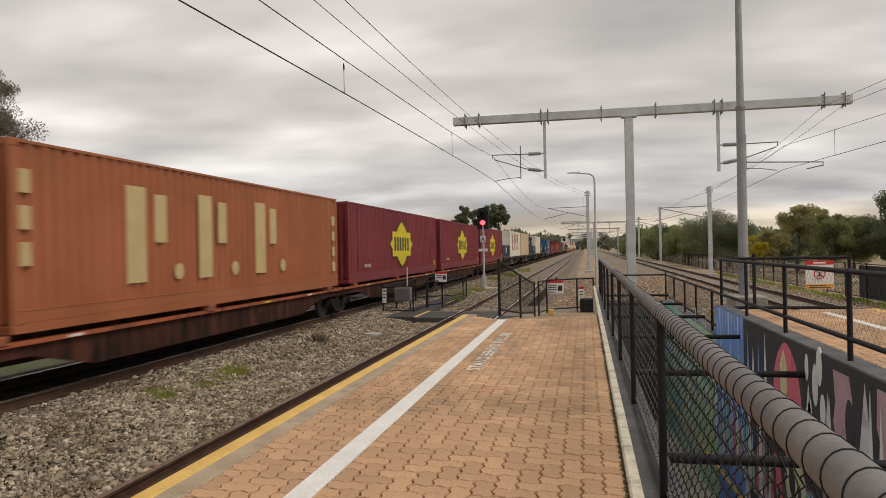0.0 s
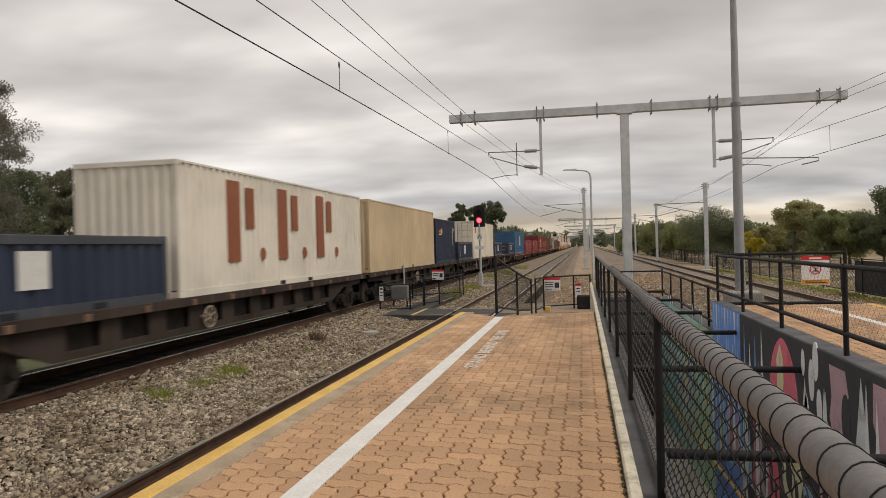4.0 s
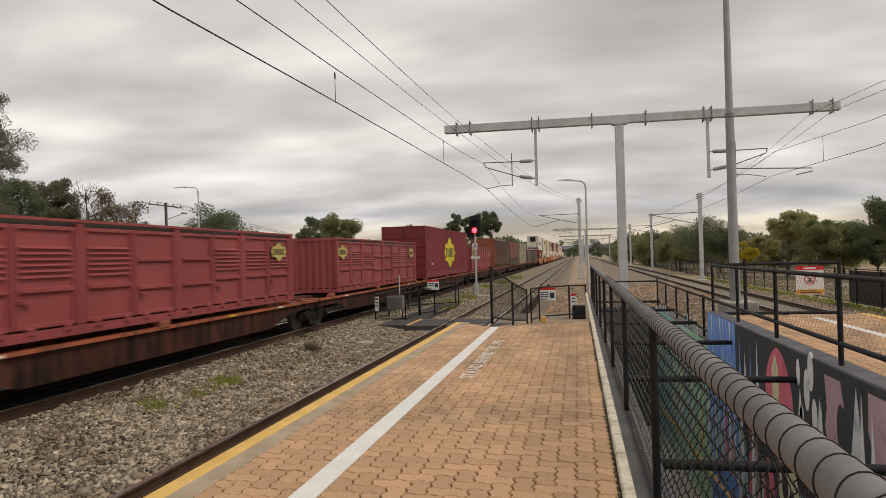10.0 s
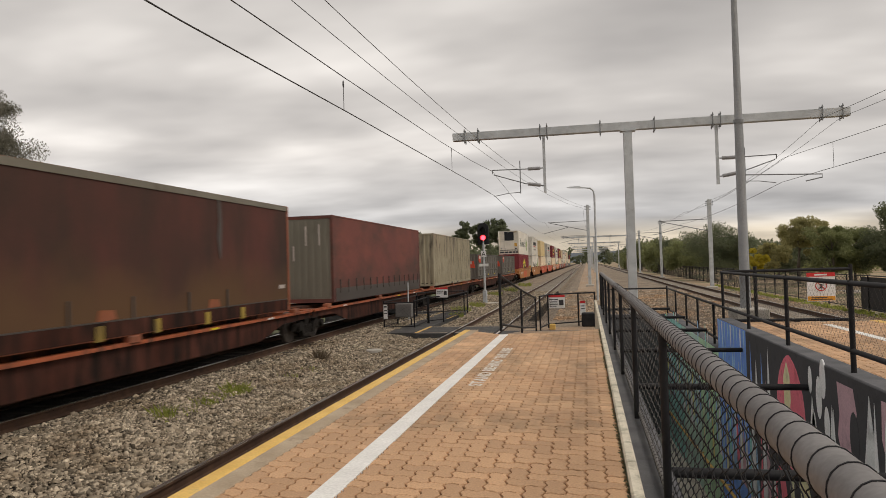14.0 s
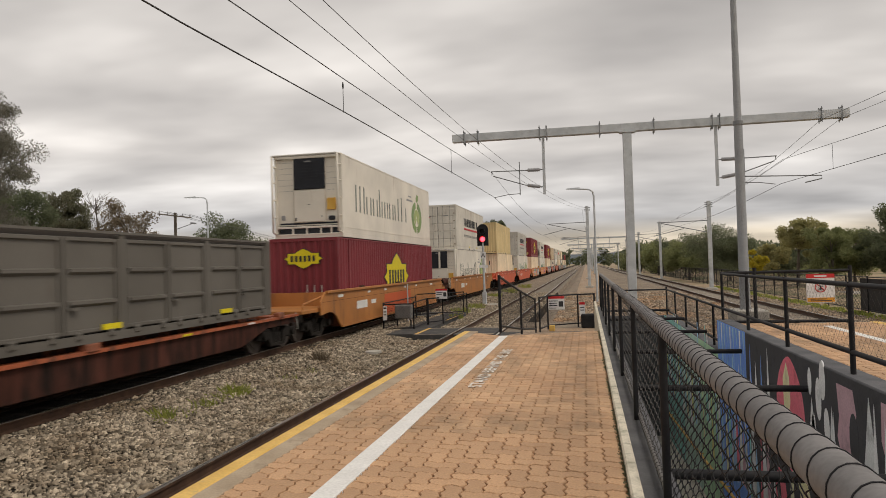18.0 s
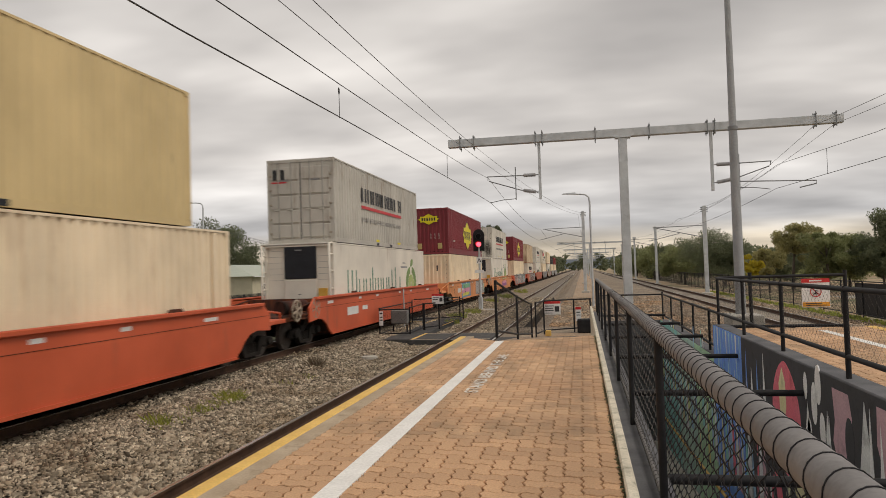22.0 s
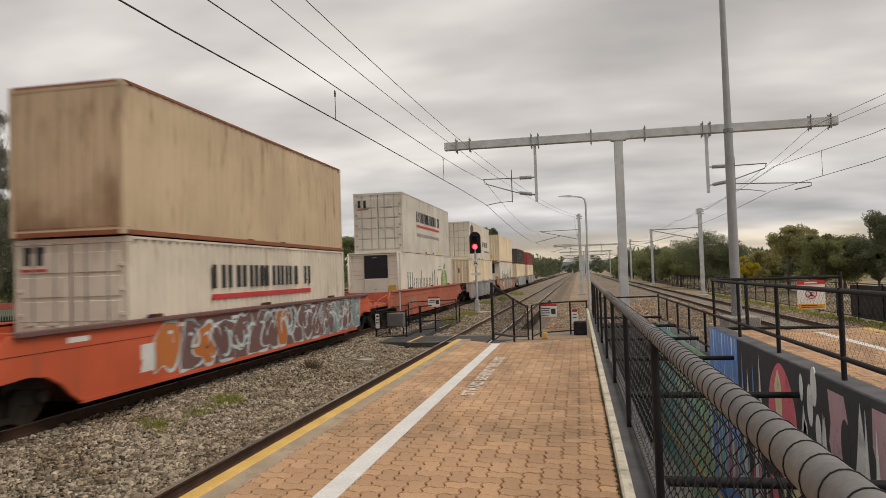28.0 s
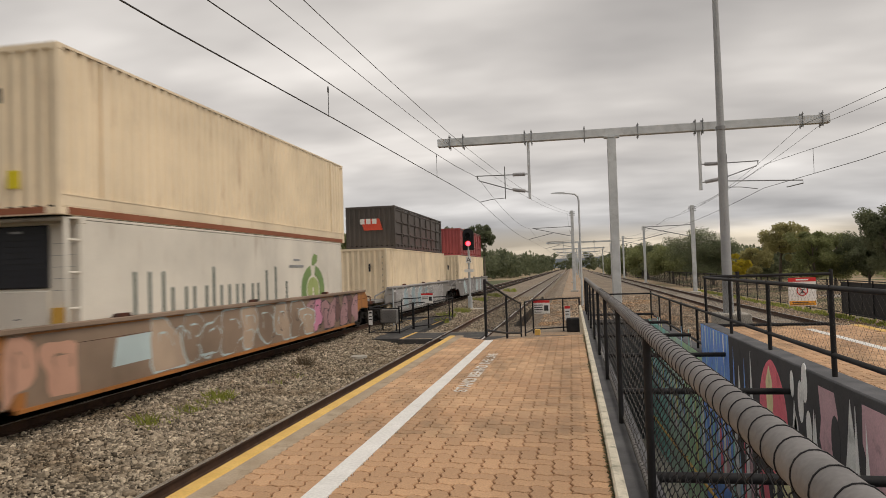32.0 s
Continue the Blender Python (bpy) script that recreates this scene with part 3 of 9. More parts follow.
part("edge_line", s, YELLOW_LINE, plat2)


# ---- fences ----
def chain_mesh(y0, y1, z0, z1, x, pitch=0.07, r=0.0019, axis="y"):
    """Chain-link wires in a plane, leaning both ways."""
    s = Shape()
    h = z1 - z0
    n = int((y1 - y0 + h) / (pitch * 1.25))
    for d in (1, -1):
        for i in range(n + 1):
            a = y0 - h + i * pitch * 1.25
            pts = []
            for q, z in ((a, z0 if d > 0 else z1), (a + h, z1 if d > 0 else z0)):
                pts.append([q, z])
            (qa, za), (qb, zb) = pts
            if qb <= y0 or qa >= y1:
                continue
            if qa < y0:
                za += (zb - za) * (y0 - qa) / (qb - qa); qa = y0
            if qb > y1:
                zb += (za - zb) * (qb - y1) / (qb - qa); qb = y1
            o = .002 * d
            p = [(x + o, qa, za), (x + o, qb, zb)] if axis == "y" else [(qa, x + o, za), (qb, x + o, zb)]
            s.tube(p, r, 4, cap=False)
    return s


def link_mesh(y0, y1, z0, z1, x, pitch, rise=.048):
    """Woven chain-link: upright wires that zigzag in the plane and out of it, each hooked into the next."""
    s = Shape()
    n, m = int((y1 - y0) / pitch), int((z1 - z0) / rise) * 4
    for i in range(n + 1):
        q = y0 + (i + .5) * (y1 - y0) / (n + 1)
        pts = []
        for j in range(m + 1):
            pts.append((x + .008 * math.sin(math.pi * j / 4), q + (1 if i % 2 else -1) * math.cos(math.pi * j / 4) * pitch * .52, z0 + (z1 - z0) * j / m))
        s.tube(pts, .0021, 3, cap=False)
    return s


fence = thing("mesh_fence", pose(0, 0, 0), "black chain-link fence with a thick grey wrapped top rail", "fence")
FX, FTOP = .45, .83
s = Shape(); s.box(.40, .50, -20, 24.4, -.262, -.25); 
rail = Shape(); rail.tube([(FX, -4, FTOP), (FX, 24, FTOP)], .049, 24)
rail_ob = part("top_rail", rail, GREY_RAIL, fence, "thick grey wrapped top rail")
y, k = .5, 0
while y < 12:                                                   # wire ties round the top rail
    s = Shape()
    ring = [(FX + .0505 * math.cos(a), y + .012 * math.sin(a + .8), FTOP + .0505 * math.sin(a)) for a in [j * math.pi / 9 for j in range(19)]]
    s.tube(ring, .0017 if y < 4.5 else .0011, 5, cap=False)
    part("tie_wire", s, BLACK_STEEL, rail_ob)
    y += .108 if y < 6 else .15
s = Shape(); s.tube([(.452, -4, -.205), (.452, 24, -.205)], .022, 12)
low_rail = part("bottom_rail", s, GREY_RAIL, fence, "thick grey wrapped bottom rail")
for k in range(90):
    y = 3.6 + k * .085
    s = Shape(); s.tube([(.452 + .0232 * math.cos(a), y + .01 * math.sin(a + .8), -.205 + .0232 * math.sin(a)) for a in [j * math.pi / 6 for j in range(13)]], .0022, 4, cap=False)
    part("tie_wire", s, BLACK_STEEL, low_rail)
for y in (4.3, 6.95, 9.6, 12.2, 14.8, 17.4, 20.0, 22.4, 24.0):
    s = Shape(); s.tube([(FX - .03, y, -.27), (FX - .03, y, FTOP - .01)], .024, 12)
    post = part("fence_post", s, BLACK_STEEL, fence)
    s = Shape(); s.tube([(FX, y, FTOP - .03), (FX, y, FTOP + .0)], .05, 12)
    part("post_collar", s, BLACK_STEEL, post)
for y0, y1 in ((.6, 1.6), (1.6, 4.3), (4.3, 6.95), (6.95, 9.6), (9.6, 12.2), (12.2, 17.4), (17.4, 24.0)):
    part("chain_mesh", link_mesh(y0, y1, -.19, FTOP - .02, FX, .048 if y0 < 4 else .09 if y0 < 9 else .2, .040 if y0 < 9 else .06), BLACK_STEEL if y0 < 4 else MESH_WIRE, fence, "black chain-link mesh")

fence2 = thing("mesh_fence", pose(0, 0, 0), "black tubular fence with chain-link mesh on the ramp wall", "fence")
GX = WALL_X + .10
for z, y0, y1 in ((.95, 1.0, 14.65), (.27, 1.0, 24.5), (-.42, 14.75, 24.5)):
    s = Shape(); s.tube([(GX, y0, z), (GX, y1, z)], .027, 12)
    part("rail", s, BLACK_STEEL, fence2)
for y, z0, z1 in ((3.1, .05, .95), (5.4, .05, .95), (7.75, .05, .95), (10.1, .05, .95), (12.41, .05, .95), (14.6, .05, .95), (15.7, -.57, .27), (17.9, -.57, .27), (19.9, -.57, .27), (22.2, -.57, .27), (24.5, -.57, .32)):
    s = Shape(); s.tube([(GX, y, z0), (GX, y, z1 + .03)], .027, 10)
    part("fence_post", s, BLACK_STEEL, fence2)
part("chain_mesh", chain_mesh(1.0, 14.6, .29, .93, GX, .095, .0009), MESH_WIRE, fence2, "black chain-link mesh")
part("chain_mesh", chain_mesh(14.75, 24.5, -.40, .25, GX, .11, .0016), MESH_WIRE, fence2)
end = thing("end_fence", pose(0, 0, 0), "black tubular fence across the ramp's far end", "fence")
for z in (.27, -.42):
    s = Shape(); s.tube([(FX, 24.5, z), (GX, 24.5, z)], .025, 10)
    part("rail", s, BLACK_STEEL, end)
fence3 = thing("platform_end_fence", pose(0, 0, 0), "black tubular fence with mesh across the platform's end", "fence")
for z in (.96, .0):
    s = Shape(); s.tube([(2.62, 14.62, z), (4.9, 14.62, z)], .03, 10)
    part("rail", s, BLACK_STEEL, fence3)
for x in (3.2, 4.9):
    s = Shape(); s.tube([(x, 14.62, -1.2 if x > 4 else .0), (x, 14.62, 1.05)], .034, 10)
    part("fence_post", s, BLACK_STEEL, fence3)
part("chain_mesh", chain_mesh(2.62, 4.9, .02, .94, 14.62, .085, .0011, "x"), MESH_WIRE, fence3)


def board_sign(label, m, w, h, bands, post_to=None):
    """A small sheet sign facing the camera; bands of (x0, x1, z0, z1, material) in parts of its size."""
    sg = thing("warning_sign", m, label, "sign", "warning signs")
    s = Shape(); s.box(-w / 2, w / 2, .0, .006, 0, h, .002)
    part("sign_plate", s, WHITE_SIGN, sg)
    for k, (x0, x1, z0, z1, mat) in enumerate(bands):
        s = Shape(); s.box(-w / 2 + x0 * w, -w / 2 + x1 * w, -.004 - .002 * k, .001, z0 * h, z1 * h)
        part("printed_band", s, mat, sg)
    return sg


sg = board_sign("white no-entry sign with red and orange bands on the fence", pose(4.36, 14.57, .35), .50, .55, [(.0, 1, .86, 1, RED_PLASTIC), (.28, .72, .90, .95, WHITE_SIGN), (.02, .98, .03, .18, ORANGE_SIGN), (.12, .88, .06, .085, DARK_INK), (.12, .7, .12, .145, DARK_INK)])
s = Shape()
for k in range(20):
    a, b = 2 * math.pi * k / 20, 2 * math.pi * (k + 1) / 20
    s.tube([(.095 * math.cos(a), -.004, .30 + .095 * math.sin(a)), (.095 * math.cos(b), -.004, .30 + .095 * math.sin(b))], .009, 4)
s.tube([(-.067, -.004, .367), (.067, -.004, .233)], .009, 4)
part("red_ring", s, RED_PLASTIC, sg, "red prohibition ring")
s = Shape(); s.tube([(0, -.002, .25), (0, -.002, .33)], .014, 5); s.tube([(-.04, -.002, .24), (0, -.002, .29)], .008, 5); s.tube([(.04, -.002, .25), (0, -.002, .29)], .008, 5); s.tube([(-.035, -.002, .33), (.04, -.002, .31)], .008, 5)
part("black_symbol", s, DARK_INK, sg)

# ---- overhead line, lamps, signal ----
GY = 29.0


def ring_clamp(s, x, y, z, w=.2, h=.24):
    s.box(x - .03, x + .03, y - w, y + w, z + h - .04, z + h)
    s.box(x - .03, x + .03, y - w, y + w, z - h, z - h + .04)
    for d in (-1, 1):
        s.tube([(x, y + d * w * .9, z - h - .06), (x, y + d * w * .9, z + h + .06)], .018, 5)


def insulator(s, a, b, n=7):
    a, b = Vector(a), Vector(b)
    s.tube([a, b], .026, 6)
    s.tube([a.lerp(b, .16), a.lerp(b, .24), a.lerp(b, .76), a.lerp(b, .84)], .066, 10)
    for k in range(n):
        p = a.lerp(b, .2 + .6 * k / (n - 1))
        d = (b - a).normalized() * .02
        s.tube([p - d, p + d], .076, 10)


def gantry(y, detail=True):
    g = thing("overhead_line_gantry", pose(0, y, 0), "grey galvanised T-shaped gantry that carries the overhead wires", "gantry", "overhead line gantries")
    s = Shape(); s.box(-5.34, 9.92, -.15, .15, 6.44, 6.77, .015)
    beam = part("beam", s, GALV, g, "long galvanised box beam")
    s = Shape(); s.box(1.60, 1.94, -.17, .17, -1.5, 6.40, .02)
    part("post", s, GALV, g, "square galvanised post")
    s = Shape(); s.box(1.48, 2.08, -.2, .2, 6.395, 6.435); 
    part("post_cap", s, GALV, g)
    s = Shape(); s.box(1.35, 2.2, -.45, .45, -1.7, -1.15, .03)
    part("footing", s, CONCRETE, g, "concrete footing")
    for x in (-4.83, -4.26, -1.70, -1.42, .71, 2.81, 5.0, 5.28, 8.93, 9.64):
        s = Shape(); ring_clamp(s, x, 0, 6.605)
        part("beam_clamp", s, GALV_DARK, beam)
    for x, d in ((-1.57, -1), (5.14, 1)):
        s = Shape(); s.box(x - .055, x + .055, -.055, .055, 4.1, 6.44)
        dp = part("drop_post", s, GALV, g, "galvanised drop post")
        if not detail:
            continue
        s = Shape(); insulator(s, (x + d * .06, 0, 5.12), (x + d * .78, 0, 5.12))
        part("insulator", s, INSULATOR, dp, "ribbed grey insulator")
        s = Shape(); insulator(s, (x + d * .06, 0, 4.40), (x + d * .80, 0, 4.52))
        part("insulator", s, INSULATOR, dp, "ribbed grey insulator")
        v = x + d * 1.0
        s = Shape()
        s.tube([(x + d * .78, 0, 5.12), (x + d * 2.18, 0, 5.14)], .022, 6)
        s.tube([(x + d * .80, 0, 4.52), (x + d * 2.1, 0, 4.95)], .022, 6)
        s.tube([(v, 0, 4.12), (v, 0, 5.48)], .022, 6)
        s.tube([(v, 0, 4.17), (x + d * 1.5, 0, 4.15), (x + d * 2.1, 0, 4.05)], .016, 6)
        s.tube([(x + d * 2.15, 0, 5.14), (x + d * 2.15, 0, 4.98)], .018, 6)
        if d > 0:
            s.tube([(x + .8, 0, 4.42), (8.89, 0, 4.30), (8.89, 0, 4.18), (8.3, 0, 4.06)], .024, 6)
        part("registration_arm", s, GALV_DARK, dp, "steel registration arm")
    return g


first = gantry(GY)
for y in (158, 213, 268, 330, 400):
    copy_thing(first, pose(0, y, 0))


def mast(x, y, height, d, label="grey galvanised overhead line mast with a bracket arm"):
    """A mast beside the track, its bracket reaching d metres sideways."""
    m = thing("overhead_line_mast", pose(x, y, 0), label, "mast", "overhead line masts")
    s = Shape(); s.box(-.15, .15, -.15, .15, -1.5, height, .02)
    part("post", s, GALV, m)
    s = Shape(); s.box(-.4, .4, -.4, .4, -1.6, -1.1, .04)
    part("footing", s, CONCRETE, m)
    s = Shape()
    s.tube([(0, 0, height - 1.6), (d, 0, height - 1.65)], .035, 6)
    s.tube([(0, 0, height - 2.6), (d * .95, 0, height - 1.7)], .035, 6)
    s.tube([(d * .5, 0, height - 2.2), (d * 1.1, 0, height - 2.75)], .03, 6)
    part("bracket_arm", s, GALV_DARK, m)
    s = Shape()
    for k in range(3):
        s.box(-.3, .3, -.05, .05, height - .5 + k * .16, height - .44 + k * .16)
    part("crosspiece", s, GALV_DARK, m)
    return m


for x, y, h, d in ((.25, 72, 6.9, -4.0), (9.95, 60.5, 6.0, -4.0), (9.7, 97, 6.4, -4.0), (.3, 112, 6.9, -4.0), (9.6, 134, 6.6, -2.2), (9.6, 175, 6.6, -2.2), (9.6, 220, 6.6, -2.2)):
    mast(x, y, h, d)


def wire(label, points, r=0.008):
    s = Shape(); s.tube(points, r, 5, cap=False)
    return tagged(part("overhead_wire", s, WIRE), label, "wire", "overhead wires")


def strand(a, b, sag, n=14):
    a, b = Vector(a), Vector(b)
    return [a.lerp(b, k / n) - Vector((0, 0, sag * 4 * (k / n) * (1 - k / n))) for k in range(n + 1)]


wire("contact wire over the platform track", [(-4.35, -26, 4.05), (-4.1, -6, 3.80), (-3.92, 6.37, 3.79), (-3.87, 11.2, 3.88), (-3.8, 16.6, 3.95), (-3.72, 23.5, 4.04), (-3.64, 29, 4.06)] + strand((-3.64, 29, 4.06), (-4.1, 72, 4.1), .25)[1:] + [(-3.7, 112, 4.1), (-4.0, 160, 4.1), (-3.8, 300, 4.1)], .0095)
wire("catenary wire over the platform track", [(-4.35, -26, 5.1), (-4.1, -6, 4.42), (-3.96, 4.5, 4.33), (-3.89, 7.9, 4.375), (-3.87, 11.2, 4.44), (-3.8, 18.5, 4.62), (-3.76, 23.6, 4.80), (-3.70, 29, 5.08)] + strand((-3.70, 29, 5.08), (-4.0, 72, 5.25), .5)[1:] + strand((-4.0, 72, 5.25), (-3.8, 112, 5.3), .5)[1:] + [(-3.8, 300, 5.3)])
wire("feeder wire along the gantry's end", strand((-5.0, -26, 6.4), (-4.83, 29, 6.52), .62) + strand((-4.83, 29, 6.52), (-.2, 72, 6.6), .5)[1:] + strand((-.2, 72, 6.6), (0, 112, 6.6), .4)[1:])
wire("feeder wire along the gantry's end", strand((-4.4, -26, 6.4), (-4.26, 29, 6.48), .62) + strand((-4.26, 29, 6.48), (.1, 72, 6.75), .5)[1:] + strand((.1, 72, 6.75), (.3, 112, 6.8), .4)[1:])
for y, za, zb in ((11.07, 3.86, 4.37), (20.1, 3.955, 4.67), (2.0, 3.79, 4.33)):
    s = Shape(); x = -3.87 + (y - 11) * .012; s.tube([(x, y, za), (x, y, zb)], .006, 5)
    loop = [(x, y + .03 * math.sin(a), zb - .06 + .06 * math.cos(a)) for a in [j * math.pi / 6 for j in range(13)]]
    s.tube(loop, .005, 4, cap=False)
    tagged(part("dropper", s, WIRE), "thin dropper between the two wires", "dropper", "droppers")
wire("contact wire over the far track", [(8.7, -20, 3.95), (8.2, 21.5, 4.02), (7.45, 29, 4.06)] + strand((7.45, 29, 4.06), (7.9, 60.5, 4.1), .2)[1:] + [(7.6, 97, 4.1), (7.9, 300, 4.1)], .0095)
wire("catenary wire over the far track", [(8.7, -20, 5.0), (8.2, 8, 4.55), (8.2, 21.5, 4.78), (7.53, 29, 4.98)] + strand((7.53, 29, 4.98), (7.9, 60.5, 5.0), .35)[1:] + strand((7.9, 60.5, 5.0), (7.7, 97, 5.1), .35)[1:] + [(7.9, 300, 5.2)])
wire("feeder wire over the far track", strand((9.7, -20, 6.3), (9.64, 29, 6.42), .7) + strand((9.64, 29, 6.42), (9.95, 60.5, 5.9), .35)[1:] + strand((9.95, 60.5, 5.9), (9.7, 97, 6.2), .35)[1:])
wire("feeder wire over the far track", strand((8.9, -20, 6.2), (8.93, 29, 6.42), .7) + strand((8.93, 29, 6.42), (9.95, 60.5, 5.7), .35)[1:])
s = Shape(); s.tube([(7.89, 24.6, 4.04), (7.89, 24.6, 4.86)], .007, 5)
tagged(part("dropper", s, WIRE), "thin dropper between the two wires", "dropper", "droppers")


def street_lamp(m, height, reach, label, mat=GALV):
    """A bent-arm lamp: reach along its own x."""
    lp = thing("street_lamp", m, label, "street lamp", "street lamps")
    s = Shape()
    d = 1 if reach > 0 else -1
    s.tube([(0, 0, 0), (0, 0, height - .5), (d * .05, 0, height - .2), (d * .25, 0, height - .03), (d * .6, 0, height + .02), (reach * .55, 0, height + .04)], .07, 8, .04)
    part("pole", s, mat, lp, "slender steel pole")
    s = Shape(); s.add([(reach * .5, -.13, height), (reach, -.1, height + .06), (reach, .1, height + .06), (reach * .5, .13, height), (reach * .5, -.1, height + .14), (reach * .95, -.06, height + .12), (reach * .95, .06, height + .12), (reach * .5, .1, height + .14)],
                       [(0, 1, 2, 3), (4, 7, 6, 5), (0, 4, 5, 1), (1, 5, 6, 2), (2, 6, 7, 3), (3, 7, 4, 0)])
    part("lamp_head", s, mat, lp, "flat lamp head")
    return lp


street_lamp(pose(.62, 46, -1.3), 7.25, -1.75, "tall grey street lamp with a bent arm by the tracks")
street_lamp(pose(-33, 57.2, -1.5), 9.55, -2.3, "tall grey street lamp with a bent arm by the road")
pole = thing("light_pole", pose(3.15, 15.3, .1), "tall tapered grey light pole on a concrete footing", "light pole")
s = Shape(); s.tube([(0, 0, 0), (0, 0, 3.95)], .105, 16, .085)
part("lower_pole", s, POLE_GREY, pole)
s = Shape(); s.tube([(0, 0, 3.9), (0, 0, 8.6)], .075, 14, .045)
part("upper_pole", s, POLE_GREY, pole)
s = Shape(); s.tube([(0, 0, 3.88), (0, 0, 3.96)], .10, 14)
part("collar", s, GALV_DARK, pole)
s = Shape(); s.box(-.28, .34, -.5, .35, -.12, .1, .02)
part("footing", s, CONCRETE, pole, "concrete footing block")

sig = thing("railway_signal", pose(-6.5, 45, -1.3), "railway signal showing red on a galvanised post", "signal")
s = Shape(); s.tube([(0, 0, 0), (0, 0, 4.3)], .075, 10)
part("post", s, GALV, sig)
s = Shape(); s.prism([(-.36, 3.82), (.36, 3.82), (.36, 4.87)] + [(.36 * math.cos(a), 4.87 + .36 * math.sin(a)) for a in [k * math.pi / 8 for k in range(1, 8)]] + [(-.36, 4.87)], "y", -.06, .06)
part("backboard", s, BLACK_STEEL, sig, "black rounded signal backboard")
for z, m in ((4.25, RED_LAMP), (4.75, BLACK_STEEL)):
    s = Shape(); s.tube([(0, -.10, z), (0, -.055, z)], .155, 16)
    part("lens", s, m, sig, "red lit lens" if m is RED_LAMP else "dark lens")
    s = Shape(); s.tube([(0, -.30, z), (0, -.06, z)], .185, 14, cap=False)
    part("hood", s, BLACK_STEEL, sig)
s = Shape(); s.box(-.17, .17, -.11, -.09, 3.0, 3.4)
pl = part("letter_plate", s, WHITE_SIGN, sig, "white plate with the letter A")
font = bpy.data.curves.new("letter", "FONT"); font.body, font.size, font.align_x, font.extrude = "A", .42, "CENTER", .003
letter = new("letter_curve", font)
letter_mesh = bpy.data.meshes.new_from_object(letter)
bpy.data.objects.remove(letter)
part("letter", letter_mesh, DARK_INK, pl, at=pose(0, -.115, 3.06, 90))
s = Shape(); s.box(-.3, .3, -.11, -.09, 2.4, 2.58)
part("number_plate_bar", s, WHITE_SIGN, sig)
s = Shape(); s.box(-.13, .13, -.14, .14, 0, .85, .02)
part("base_box", s, GALV, sig, "grey equipment box at the foot")
s = Shape(); s.box(-.8, 1.0, -.5, .5, -.05, .06, .02)
part("footing", s, CONCRETE, sig)


# ---- pedestrian crossing and its mazes ----
cross = thing("pedestrian_crossing", pose(0, 0, 0), "black asphalt pedestrian crossing with yellow lines between the rails", "crossing", kind="structure")
for x0, x1, y0, y1, top in ((-6.05, -4.80, 23.9, 26.5, -1.10), (-4.60, -3.18, 23.9, 26.5, -1.10), (-2.98, .2, 23.5, 24.7, -1.115), (-7.35, -6.06, 24.4, 35.2, -1.12), (-8.6, -7.36, 32.2, 35.2, -1.06), (-10.06, -8.74, 32.2, 35.2, -.915), (-12.5, -10.25, 32.2, 35.2, -.92)):
    s = Shape(); s.box(x0, x1, y0, y1, -1.4, top, .015)
    part("asphalt_strip", s, ASPHALT, cross)
s = Shape(); s.box(-2.98, .2, 24.72, 29.0, -1.38, -1.13, .02)
part("gravel_strip", s, FAR_BALLAST, cross, "compacted gravel path")
for x0, x1, y0, y1, z, m in ((-6.0, -4.85, 24.0, 24.1, -1.098, EDGE_STONE), (-6.0, -4.85, 26.3, 26.4, -1.098, EDGE_STONE), (-4.55, -3.2, 24.0, 24.1, -1.098, EDGE_STONE), (-4.55, -3.2, 26.3, 26.4, -1.098, EDGE_STONE), (-6.03, -5.91, 24.1, 26.5, -1.096, YELLOW_LINE),
                         (-7.32, -7.2, 29.8, 35.0, -1.117, YELLOW_LINE), (-6.2, -6.09, 30.5, 35.0, -1.117, YELLOW_LINE), (-8.5, -7.4, 32.3, 32.42, -1.057, YELLOW_LINE)):
    s = Shape(); s.box(x0, x1, y0, y1, z - .02, z)
    part("crossing_line", s, m, cross)
ramp = Shape(); ramp.prism([(13.3, -.2), (24.6, -1.12), (26, -1.12), (26, -1.6), (13.3, -1.6)], "x", -2.25, .19)
tagged(part("platform_ramp", ramp, BROWN_GRAVEL), "gravel ramp from the platform's end down to the crossing", "ramp", kind="structure")


def railing(label, points, height, rails=(1.0, .12), mesh=True, r=.025, name="crossing_barrier"):
    """Posts at points with rails between them and mesh infill."""
    b = thing(name, pose(0, 0, 0), label, "barrier", "crossing barriers")
    for x, y, z in points:
        s = Shape(); s.tube([(x, y, z), (x, y, z + height + .03)], r * 1.15, 8)
        part("barrier_post", s, BLACK_STEEL, b)
    for (xa, ya, za), (xb, yb, zb) in zip(points, points[1:]):
        for k in rails:
            s = Shape(); s.tube([(xa, ya, za + k * height), (xb, yb, zb + k * height)], r, 8)
            part("barrier_rail", s, BLACK_STEEL, b)
        if mesh:
            L = math.hypot(xb - xa, yb - ya)
            s = chain_mesh(0, L, .12 * height, height, 0, .10, .0013)
            ang = math.atan2(xb - xa, yb - ya)
            s.v = [(xa + p[1] * math.sin(ang) + p[0] * math.cos(ang), ya + p[1] * math.cos(ang) - p[0] * math.sin(ang), za + p[2] + (zb - za) * p[1] / L) for p in s.v]
            part("mesh_panel", s, BLACK_STEEL, b)
    return b


